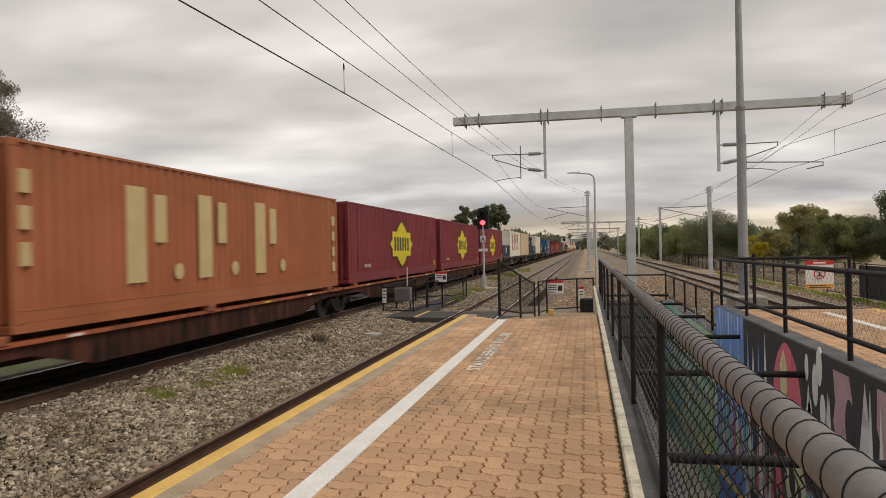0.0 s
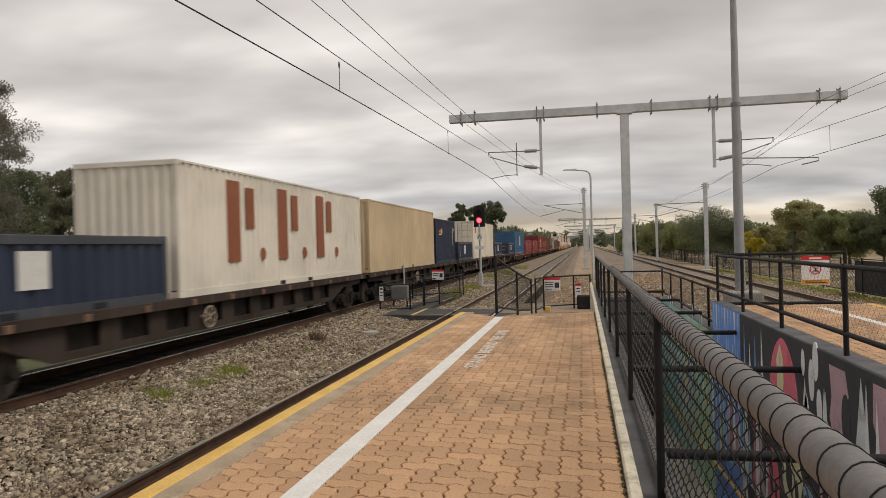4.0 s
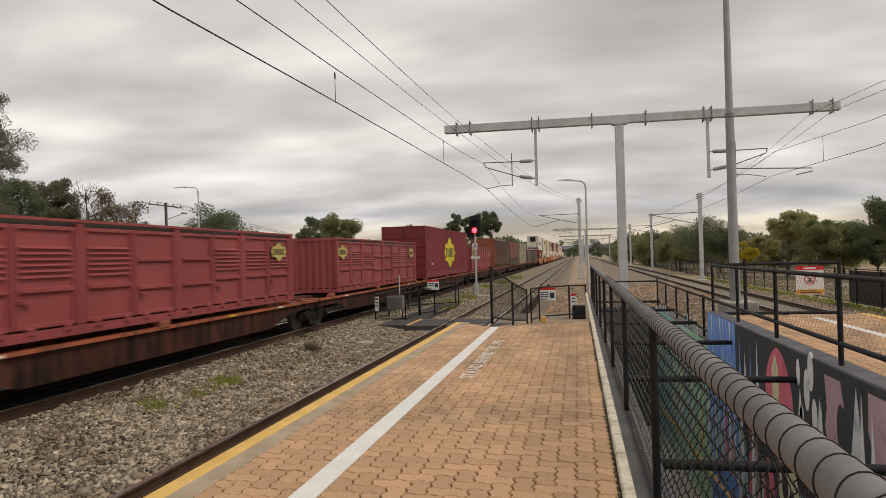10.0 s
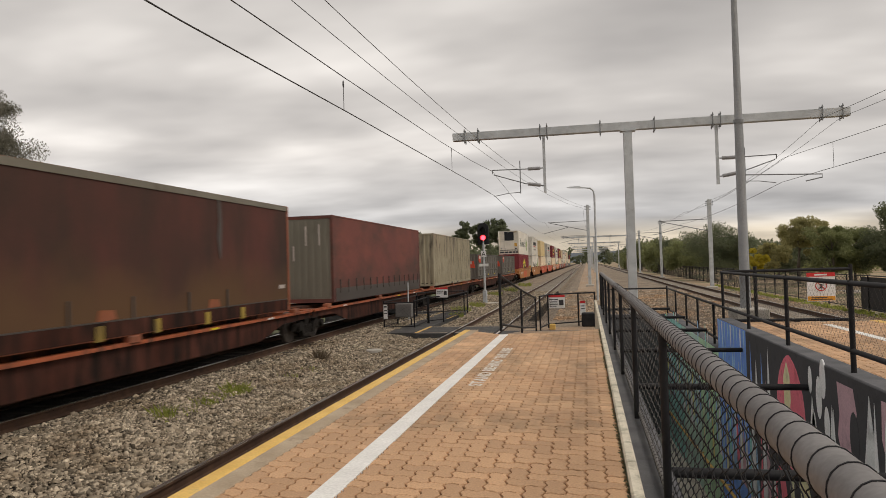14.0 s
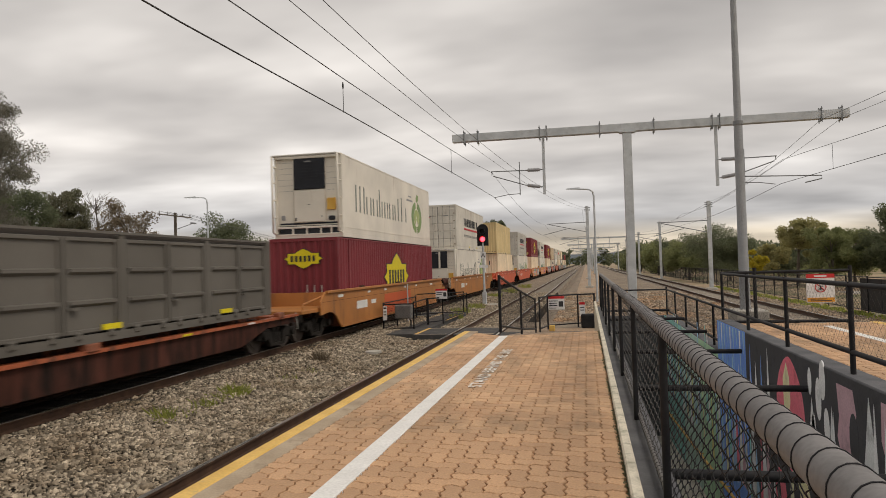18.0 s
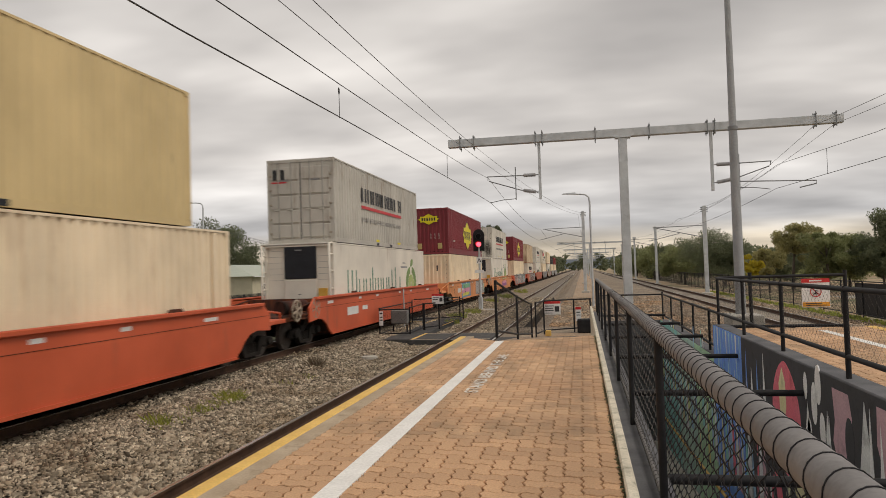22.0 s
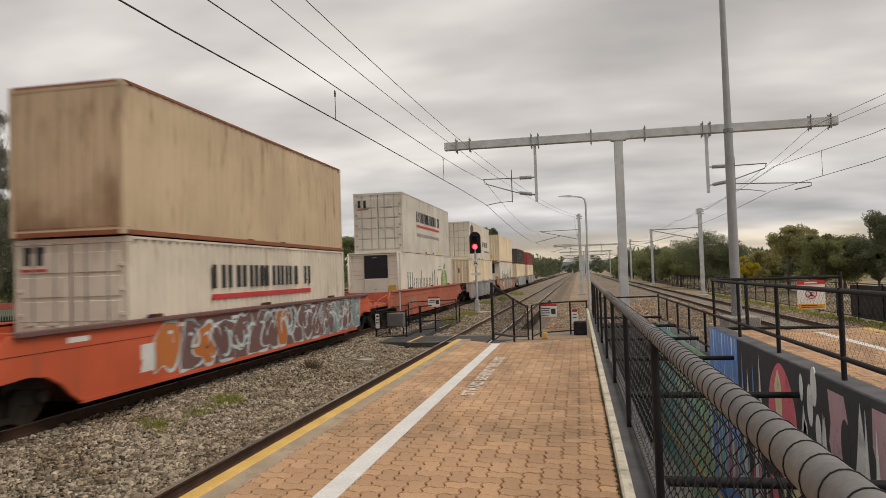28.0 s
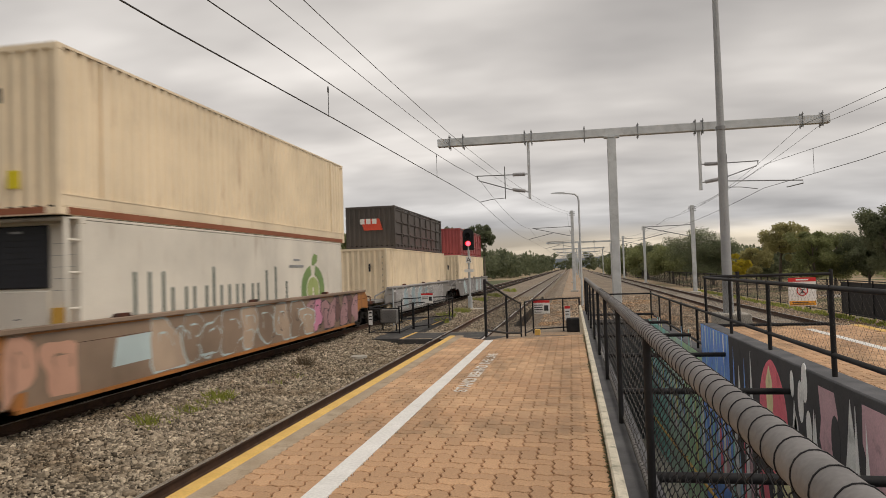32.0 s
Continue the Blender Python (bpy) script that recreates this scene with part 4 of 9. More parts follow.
railing("black barrier with mesh down the ramp from the platform", [(-1.72, 14.0, -.1), (-1.72, 18.5, -.58), (-1.72, 23.6, -1.05)], 1.12)
railing("black barrier with a warning sign beside the crossing", [(-1.62, 24.2, -1.12), (-1.42, 25.6, -1.12), (-.36, 26.4, -1.12), (.24, 26.6, -1.12)], 1.2)
railing("black crossing maze barrier", [(-7.75, 26.2, -1.2), (-6.6, 26.4, -1.2)], 1.05)
railing("black crossing maze barrier", [(-7.75, 26.2, -1.2), (-7.75, 31.5, -1.2)], 1.1)
railing("black crossing maze barrier", [(-6.45, 28.3, -1.15), (-6.0, 29.1, -1.15)], 1.1)
railing("black crossing maze barrier", [(-6.0, 29.1, -1.15), (-5.9, 34.6, -1.15)], 1.05)
railing("black crossing maze barrier", [(-8.1, 33.0, -1.15), (-6.1, 34.8, -1.15)], 1.1)
CABINET_GREY = surface("dull_cabinet_grey", (0.15, 0.145, 0.14), (0.21, 0.20, 0.19), 0.7, 0, 2, 40, 0.05)
railing("black crossing maze barrier", [(-6.6, 26.4, -1.2), (-6.5, 28.3, -1.15)], 1.1)
railing("black crossing maze barrier", [(-7.75, 31.5, -1.2), (-8.1, 33.0, -1.15)], 1.1)
cab = thing("equipment_cabinet", pose(-7.25, 27.4, -1.1), "small grey equipment cabinet in the crossing maze", "cabinet")
s = Shape(); s.box(-.33, .33, -.2, .2, .32, .86, .02); part("cabinet_body", s, CABINET_GREY, cab)
s = Shape(); s.box(-.28, .28, -.21, -.2, .36, .82); part("cabinet_door", s, CABINET_GREY, cab)
for x in (-.28, .28):
    s = Shape(); s.tube([(x, 0, -.1), (x, 0, .26)], .03, 6); part("leg", s, BLACK_STEEL, cab)
s = Shape(); s.tube([(-7.62, 29.5, -1.2), (-7.62, 29.5, .55)], .03, 8)
tagged(part("thin_post", s, GALV), "thin grey post beside the crossing", "post")
board_sign("white crossing warning sign with a red heading", pose(-1.12, 25.7, -.42), .60, .48, [(0, 1, .82, 1, RED_PLASTIC), (.08, .6, .62, .68, DARK_INK), (.08, .55, .45, .51, DARK_INK), (.08, .58, .28, .34, DARK_INK), (.66, .92, .22, .62, DARK_INK), (.08, .5, .1, .14, DARK_INK)])
board_sign("white crossing warning sign with a red heading", pose(-6.0, 28.9, -.1), .50, .42, [(0, 1, .82, 1, RED_PLASTIC), (.08, .6, .6, .67, DARK_INK), (.08, .55, .42, .49, DARK_INK), (.66, .92, .25, .65, DARK_INK)])
board_sign("narrow white notice with a red heading on the barrier", pose(-.2, 26.35, -.72), .2, .52, [(0, 1, .82, 1, RED_PLASTIC), (.15, .85, .6, .66, DARK_INK), (.15, .85, .4, .46, DARK_INK)])
board_sign("narrow white notice on the maze barrier", pose(-7.66, 26.1, -.75), .16, .55, [(.15, .85, .8, .9, DARK_INK), (.15, .85, .55, .62, DARK_INK), (.15, .85, .35, .42, DARK_INK)])
bn = Shape(); bn.box(-.25, .35, 25.9, 26.3, -1.12, -.62, .04)
tagged(part("equipment_box", bn, BLACK_STEEL), "low black equipment box beside the crossing", "box")
yb = Shape(); yb.box(-1.35, -1.15, 24.9, 25.1, -1.12, -.92, .02)
tagged(part("marker_block", yb, YELLOW_LINE), "small yellow marker block at the crossing", "marker")
pit = thing("pit_cover", pose(-6.33, 20.2, -1.26), "round concrete pit cover in the ballast", "pit cover")
s = Shape(); s.tube([(0, 0, -.1), (0, 0, .055)], .25, 20); part("cover", s, CONCRETE, pit)

# ---- trees, shrubs, houses ----
def leaf_material(name, a, b):
    m = bpy.data.materials.new(name)
    m.use_nodes = True
    n, l = m.node_tree.nodes, m.node_tree.links
    p = n["Principled BSDF"]
    p.inputs["Roughness"].default_value = 0.6
    p.inputs["Specular IOR Level"].default_value = 0.25
    ge = n.new("ShaderNodeNewGeometry")
    co = n.new("ShaderNodeTexCoord")
    no = n.new("ShaderNodeTexNoise"); no.inputs["Scale"].default_value = 0.5; no.inputs["Detail"].default_value = 3
    l.new(co.outputs["Object"], no.inputs["Vector"])
    ad = n.new("ShaderNodeMath"); ad.operation = "MULTIPLY_ADD"; ad.inputs[1].default_value = 0.38
    l.new(ge.outputs["Random Per Island"], ad.inputs[0])
    sc = n.new("ShaderNodeMath"); sc.operation = "MULTIPLY"; sc.inputs[1].default_value = 0.72
    l.new(no.outputs["Fac"], sc.inputs[0]); l.new(sc.outputs[0], ad.inputs[2])
    r = n.new("ShaderNodeValToRGB")
    r.color_ramp.elements[0].color, r.color_ramp.elements[1].color = (*a, 1), (*b, 1)
    r.color_ramp.elements[0].position, r.color_ramp.elements[1].position = 0.15, 0.85
    l.new(ad.outputs[0], r.inputs["Fac"]); l.new(r.outputs["Color"], p.inputs["Base Color"])
    tr = n.new("ShaderNodeBsdfTranslucent"); l.new(r.outputs["Color"], tr.inputs["Color"])
    mx = n.new("ShaderNodeMixShader"); mx.inputs["Fac"].default_value = 0.58
    l.new(p.outputs[0], mx.inputs[1]); l.new(tr.outputs[0], mx.inputs[2]); l.new(mx.outputs[0], n["Material Output"].inputs["Surface"])
    return m


DRY_LEAF = leaf_material("dry_olive_leaves", (0.15, 0.118, 0.08), (0.27, 0.215, 0.15))
GUM_TALL = leaf_material("grey_gum_leaves", (0.14, 0.135, 0.105), (0.27, 0.255, 0.205))
GUM = leaf_material("gum_leaves", (0.11, 0.112, 0.072), (0.24, 0.235, 0.155))
# these two greens are greyed and paled, with distance haze in the colour
DARK_LEAF = leaf_material("hazed_dark_leaves", (0.10, 0.120, 0.074), (0.215, 0.238, 0.140))
MID_LEAF = leaf_material("hazed_mid_green_leaves", (0.165, 0.185, 0.085), (0.33, 0.352, 0.165))
OLIVE_LEAF = leaf_material("olive_leaves", (0.27, 0.255, 0.115), (0.46, 0.425, 0.20))
WATTLE = leaf_material("yellow_wattle", (0.36, 0.29, 0.03), (0.58, 0.48, 0.06))
GRASS = leaf_material("grass_blades", (0.20, 0.25, 0.05), (0.46, 0.49, 0.12))
BARK = surface("tree_bark", (0.09, 0.075, 0.06), (0.18, 0.155, 0.125), 0.9, 0, 3, 30, 0.5, 0.02, stretch=(1, 1, 0.3))


def leaf_cloud(name, centres, radii, per, size, rng, flat=0.75, droop=0.0):
    """Many small leaf blades round a set of clump centres."""
    c = np.repeat(np.array(centres, float), per, axis=0)
    r = np.repeat(np.array(radii, float), per)
    n = len(c)
    d = rng.normal(size=(n, 3))
    d /= np.linalg.norm(d, axis=1)[:, None]
    p = c + d * (r * rng.random(n) ** 0.45)[:, None] * np.array([1, 1, flat])
    a = rng.normal(size=(n, 3)); a[:, 2] -= droop
    a /= np.linalg.norm(a, axis=1)[:, None]
    b = np.cross(a, rng.normal(size=(n, 3)))
    b /= np.linalg.norm(b, axis=1)[:, None]
    s = size * (0.6 + 0.8 * rng.random(n))[:, None]
    v = np.stack([p - a * s, p + b * s * .42, p + a * s, p - b * s * .42], 1).reshape(-1, 3)
    me = bpy.data.meshes.new(name)
    me.vertices.add(4 * n); me.vertices.foreach_set("co", v.ravel())
    me.loops.add(4 * n); me.loops.foreach_set("vertex_index", np.arange(4 * n, dtype=np.int32))
    me.polygons.add(n); me.polygons.foreach_set("loop_start", np.arange(0, 4 * n, 4, dtype=np.int32))
    me.update()
    return me


def tree(x, y, top, width, leaves, label, seed, trunk=0.25, sparse=1.0, clumps=34, per=90, size=0.22, crown_from=0.35, lean=0.0, z0=-1.6, bare=False, droop=0.3, name="tree"):
    """A tapered trunk, limbs that fork and a crown of leaf clumps at their ends."""
    rng = np.random.default_rng(seed)
    t = thing(name, pose(x, y, z0), label, "tree", "trees")
    h, w = top - z0, width / 2
    s = Shape()
    fork = h * crown_from
    trunk_top = Vector((lean * .6, 0, h * .72))
    base = [Vector((0, 0, 0)), Vector((lean * .1, .05 * h * (rng.random() - .5), fork * .6)), Vector((lean * .35, 0, fork)), trunk_top]
    s.tube(base, trunk, 8, trunk * .35)
    centres, radii = [], []
    limbs = 9
    for k in range(limbs):
        a = 2 * math.pi * (k + rng.random() * .6) / limbs
        start = base[2].lerp(base[3], rng.random() * .9)
        reach = w * (0.55 + 0.45 * rng.random())
        tip = Vector((lean + math.cos(a) * reach, math.sin(a) * reach, fork + (h - fork) * (0.25 + 0.7 * rng.random())))
        mid = start.lerp(tip, .5) + Vector((0, 0, .06 * h))
        s.tube([start, mid, tip], trunk * .38, 6, trunk * .08)
        for j in range(3 if not bare else 24):
            q = mid.lerp(tip, rng.random()) + Vector(np.clip(rng.normal(size=3), -1.1, 1.1)) * w * .28
            s.tube([mid.lerp(tip, .3 + .5 * rng.random()), q], trunk * .12, 5, trunk * .03)
            if bare:                                          # fine twigs that turn upwards
                for i in range(3):
                    s.tube([q, q + Vector((rng.normal() * .35, rng.normal() * .35, .35 + .6 * rng.random()))], .022, 3, .008, cap=False)
            centres.append(q); radii.append(w * (.22 + .16 * rng.random()))
        centres.append(tip); radii.append(w * (.25 + .15 * rng.random()))
    while len(centres) < clumps:
        a, rr, zz = rng.random() * 2 * math.pi, math.sqrt(rng.random()), rng.random()
        prof = math.sin(math.pi * (0.12 + 0.8 * zz)) ** .7
        centres.append((lean + math.cos(a) * rr * w * prof, math.sin(a) * rr * w * prof, fork + (h - fork) * (.06 + .90 * zz)))
        radii.append(w * (.2 + .18 * rng.random()))
    part("trunk", s, BARK, t, "grey-brown trunk and limbs")
    if not bare:
        part("crown", leaf_cloud("crown", centres, radii, int(per * sparse), size, rng, droop=droop), leaves, t, "leafy crown with gaps")
    return t


# beside the right-hand track
FINE = dict(per=340, size=.10)
tree(15.4, 92, 5.25, 7.8, DARK_LEAF, "dense dark-green tree behind the track fence", 1, .22, clumps=56, crown_from=.18, **FINE)
tree(17.7, 94, 4.2, 5.4, DARK_LEAF, "dense dark-green tree behind the track fence", 2, .22, clumps=50, crown_from=.15, **FINE)
tree(14.2, 104, 3.7, 6.4, MID_LEAF, "olive-green tree behind the track fence", 3, .22, clumps=50, crown_from=.18, per=260, size=.14)
tree(15.4, 117, 3.8, 7.4, DARK_LEAF, "green tree behind the track fence", 4, .22, clumps=46, crown_from=.16, per=260, size=.15)
tree(14.4, 140, 4.1, 8.6, MID_LEAF, "olive-green tree far along the track", 5, .25, clumps=46, crown_from=.15, per=200, size=.2)
tree(14.6, 168, 4.4, 9.4, DARK_LEAF, "dark-green tree far along the track", 6, .25, clumps=40, crown_from=.15, per=180, size=.24)
tree(14.4, 195, 5.0, 10.4, MID_LEAF, "olive-green tree far along the track", 7, .25, clumps=40, crown_from=.15, per=160, size=.28)
tree(20.7, 76, 5.0, 3.9, OLIVE_LEAF, "gum tree with a bare leaning trunk and olive crown", 8, .2, clumps=44, crown_from=.42, lean=.4, **FINE)
tree(18.0, 74, 2.6, 2.8, OLIVE_LEAF, "yellow-green shrubby tree behind the fence", 9, .12, clumps=30, crown_from=.25, per=220, size=.1)
tree(14.7, 67, 1.9, 2.2, WATTLE, "bright yellow flowering shrub", 10, .08, clumps=26, crown_from=.18, per=200, size=.08, name="shrub")
tree(22.7, 72, 3.9, 4.4, MID_LEAF, "green bushy tree behind the path", 11, .2, clumps=48, crown_from=.16, **FINE)
tree(25.2, 74, 3.8, 4.6, MID_LEAF, "green bushy tree behind the path", 12, .2, clumps=48, crown_from=.16, **FINE)
tree(25.1, 61.5, 5.5, 4.6, DARK_LEAF, "tall dark-green tree by the path", 13, .22, clumps=56, crown_from=.16, **FINE)
tree(26.7, 70.0, 3.7, 4.6, DARK_LEAF, "dense low dark-green tree by the path", 17, .2, clumps=52, crown_from=.1, **FINE)
tree(28.5, 66.0, 4.8, 5.6, DARK_LEAF, "dark-green tree by the path", 14, .22, clumps=50, crown_from=.16, **FINE)
tree(22.9, 92, 2.6, 5.0, DARK_LEAF, "low dark-green tree behind the path", 15, .2, clumps=46, crown_from=.1, per=220, size=.14)
tree(27.5, 92, 4.0, 7.0, DARK_LEAF, "dark-green tree behind the path", 16, .2, clumps=46, crown_from=.1, per=220, size=.14)
# beyond the freight track
tree(-35.6, 35.0, 12.8, 5.6, GUM_TALL, "tall gum tree with thin hanging grey-green leaves", 21, .3, per=620, clumps=110, crown_from=.18, size=.062, lean=.9, droop=1.2)
tree(-47.7, 51.9, 9.0, 6.0, DARK_LEAF, "dense dark tree beyond the line", 23, .28, per=240, clumps=110, crown_from=.15, size=.12)
tree(-50.9, 61.4, 10.2, 5.0, GUM, "dark feathery tree beyond the houses' fence", 24, .28, per=240, clumps=110, crown_from=.12, size=.12, droop=1.0)
tree(-51.2, 66.5, 10.4, 5.6, GUM, "bare leafless tree beyond the fence", 25, .3, crown_from=.3, bare=True)
tree(-38.6, 55.5, 7.3, 4.8, DRY_LEAF, "slender leaning gum tree with an open crown of dry leaves", 26, .2, per=190, clumps=40, crown_from=.42, lean=-1.2, size=.10)
tree(-53.0, 76.3, 4.4, 5.0, MID_LEAF, "green shrubby tree behind the house", 27, .2, per=90, clumps=40, crown_from=.2)
tree(-55.0, 101.4, 9.0, 11.0, DARK_LEAF, "broad dark-green tree beyond the road", 28, .35, per=260, clumps=60, crown_from=.2, size=.2)
tree(-47.5, 123.5, 9.2, 8.5, DARK_LEAF, "broad dark-green tree beyond the road", 29, .35, per=260, clumps=56, crown_from=.25, size=.2)
tree(-42.5, 122.0, 8.6, 7.5, MID_LEAF, "broad green tree beyond the road", 30, .35, per=240, clumps=52, crown_from=.25, size=.2)
tree(-35.3, 145.9, 7.9, 5.5, DARK_LEAF, "dark-green tree beyond the road", 31, .3, per=100, clumps=44, crown_from=.25, size=.3)
for x, y, tp, w, sd in ((-27.4, 157.7, 11.4, 4.6, 32), (-23.6, 163.5, 12.2, 5.0, 33), (-19.4, 159.3, 11.5, 4.8, 34)):
    tree(x, y, tp, w, DARK_LEAF, "tall gum tree with rounded crown clumps far along the line", sd, .25, per=120, clumps=40, crown_from=.45, size=.28)


def woods(name, label, x0, x1, y0, y1, top, n, seed, leaves=DARK_LEAF, size=.7):
    """A far belt of trees as one mass of leaf clumps."""
    rng = np.random.default_rng(seed)
    xs, ys = rng.uniform(x0, x1, n), rng.uniform(y0, y1, n)
    hh = top * (.55 + .5 * rng.random(n))
    cs, rs = [], []
    for x, y, q in zip(xs, ys, hh):
        for k in range(5):
            cs.append((x + rng.normal() * 1.6, y + rng.normal() * 1.6, -1.6 + q * (.2 + .17 * k)))
            rs.append(1.8 + 1.2 * rng.random())
    tagged(part(name, leaf_cloud(name, cs, rs, 64 if size < .3 else 34, size, rng), leaves), label, "trees", kind="stuff")


woods("far_woods", "belt of dark-green trees along the railway in the distance", 14, 60, 210, 420, 9, 130, 41)
woods("far_woods", "belt of dark-green trees along the railway in the distance", -70, -14, 190, 420, 9, 230, 42)
woods("far_woods", "dense belt of trees behind the road", -110, -62, 60, 190, 5.5, 120, 43, MID_LEAF, .5)
woods("far_woods", "dense belt of green trees beyond the path", 26, 90, 96, 190, 3.2, 170, 44, MID_LEAF, .24)
woods("far_woods", "trees on the horizon", -260, 320, 430, 620, 13, 170, 45, DARK_LEAF, 1.1)
hill = grid_mesh("hill", -900, 1500, 1900, 2500, 60, 8, lambda x, y: -2 + (y - 1900) / 600 * (38 + 34 * noise.noise(Vector((x * .0022, 3.3, 0)))))
# blue-grey stands in for the haze over the far hills
HAZED_HILL = surface("far_hills", (0.075, 0.095, 0.115), (0.10, 0.12, 0.14), 1.0, 0, 0.004, 0.05, 0)
hill.materials.append(HAZED_HILL)
tagged(part("far_hills", hill, None), "low hills on the horizon, coloured blue-grey for distance haze", "hills", kind="structure")

# fence and path along the right-hand track
rf = thing("track_fence", pose(0, 0, 0), "long black mesh fence beside the track", "fence")
for y0 in range(20, 260, 20):
    for z in (.15, -1.45):
        s = Shape(); s.tube([(13.2, y0, z), (13.2, y0 + 20, z)], .025, 5)
        part("fence_rail", s, BLACK_STEEL, rf)
    for k in range(7):
        s = Shape(); y = y0 + k * 2.86; s.tube([(13.2, y, -1.6), (13.2, y, .2)], .035, 6)
        part("fence_post", s, BLACK_STEEL, rf)
s = chain_mesh(38, 150, -1.45, .15, 13.2, .16, .006)
tagged(part("fence_mesh", s, BLACK_STEEL, rf), kind="stuff")
for k in range(7):
    s = Shape(); y = 20 + k * 2.6; s.box(13.22, 13.25, y, y + 2.56, -1.5, .08)
    part("screen_panel", s, BLACK_STEEL, rf, "black screening panel on the fence")
rng_v = np.random.default_rng(91)
cs = [(rng_v.uniform(12.3, 13.1), rng_v.uniform(22, 75), -1.58) for _ in range(420)]
tagged(part("verge_grass", leaf_cloud("verge_grass", cs, list(rng_v.uniform(.10, .28, 420)), 14, .08, rng_v, flat=.45, droop=-.8), GRASS), "rough green grass along the track fence", "grass", kind="stuff")
path = Shape(); path.box(19, 70, 56, 60, -1.66, -1.59)
tagged(part("path", path, CONCRETE), "pale footpath behind the fence", "path", kind="structure")

def corrugated_fence(y0, width, height):
    """One sheet of a steel fence, folded in low ribs."""
    line = []
    for i in range(12):
        y = y0 + width * i / 12
        line += [(-.02, y), (-.02, y + width / 24), (.02, y + width / 20), (.02, y + width / 13)]
    line.append((-.02, y0 + width))
    k = len(line)
    return Shape().add([(x, y, 0) for x, y in line] + [(x, y, height) for x, y in line], [(i, i + 1, k + i + 1, k + i) for i in range(k - 1)])


# picket fence, wall, grass and houses beyond the freight track
pk = thing("picket_fence", pose(0, 0, 0), "black steel picket fence along the railway boundary", "fence")
picket = Shape(); picket.box(-.035, .035, -.012, .012, -.2, 1.28); picket.add([(-.035, -.012, 1.28), (.035, -.012, 1.28), (.035, .012, 1.28), (-.035, .012, 1.28), (0, 0, 1.36)], [(0, 1, 4), (1, 2, 4), (2, 3, 4), (3, 0, 4)])
pm = picket.mesh("picket"); pm.materials.append(BLACK_STEEL)
PX = -27.0
rest = Shape()
for k in range(560):
    y = 18 + k * .16
    if 24 <= y < 70:
        part("picket", pm, BLACK_STEEL, pk, at=pose(PX, y, -1.42, 0, 0, 90))
    else:
        rest.box(PX - .012, PX + .012, y - .035, y + .035, -1.6, -.1)
tagged(part("picket_row", rest, BLACK_STEEL, pk), kind="stuff")
for z in (-1.2, -.35):
    s = Shape(); s.box(PX - .04, PX - .01, 18, 107, z, z + .05); part("fence_rail", s, BLACK_STEEL, pk)
for k in range(36):
    s = Shape(); y = 18 + k * 2.5; s.box(PX - .10, PX - .02, y - .05, y + .05, -1.6, -.1); part("fence_post", s, BLACK_STEEL, pk)
LAWN = surface("lawn", (0.06, 0.075, 0.03), (0.11, 0.12, 0.055), 0.95, 0, .4, 12, .8, .04, stain=(0.17, 0.15, 0.09), stain_at=(.55, .7), stain_scale=.3, grain=.3)
s = Shape(); s.box(-44, -13.4, -60, 170, -1.7, -1.57)
tagged(part("verge", s, LAWN), "grassy verge beyond the freight track", "grass", kind="structure")
BRICK_RED = surface("red_brick_wall", (0.26, 0.07, 0.055), (0.34, 0.10, 0.08), .9, 0, 2, 30, .3, .01)
s = Shape(); s.box(-46.8, -46.55, 49, 66, -1.6, .02, .02)
tagged(part("garden_wall", s, BRICK_RED), "low red garden wall before the houses", "wall")
SHEET_FENCE = surface("grey_green_sheet", (0.16, 0.19, 0.15), (0.22, 0.25, 0.20), .6, 0, .8, 30, .1, .01, stretch=(1, 8, 1))
gf = thing("sheet_fence", pose(-44.5, 0, -1.6), "grey-green steel sheet fence along the street", "fence")
for k in range(14):
    s = corrugated_fence(43.5 + k * 2.4, 2.36, 1.15); part("fence_panel", s, SHEET_FENCE, gf)
    s = Shape(); s.box(-.04, .04, 43.44 + k * 2.4, 43.5 + k * 2.4, 0, 1.18); part("fence_post", s, SHEET_FENCE, gf)
GREEN_ROOF = surface("pale_green_roof", (0.36, 0.40, 0.33), (0.44, 0.47, 0.40), .6, 0, 1.5, 30, .1, .01, stretch=(1, 6, 1))
RED_ROOF = surface("red_roof", (0.34, 0.06, 0.045), (0.42, 0.09, 0.07), .7, 0, 1.5, 30, .1, .01)
CREAM_WALL = surface("cream_house_wall", (0.50, 0.45, 0.33), (0.58, 0.53, 0.40), .85, 0, 1.5, 30, .1, .01)
WINDOW = surface("dark_window_glass", (0.03, 0.035, 0.04), (0.06, 0.065, 0.07), .12, 0, 2, 20, 0)


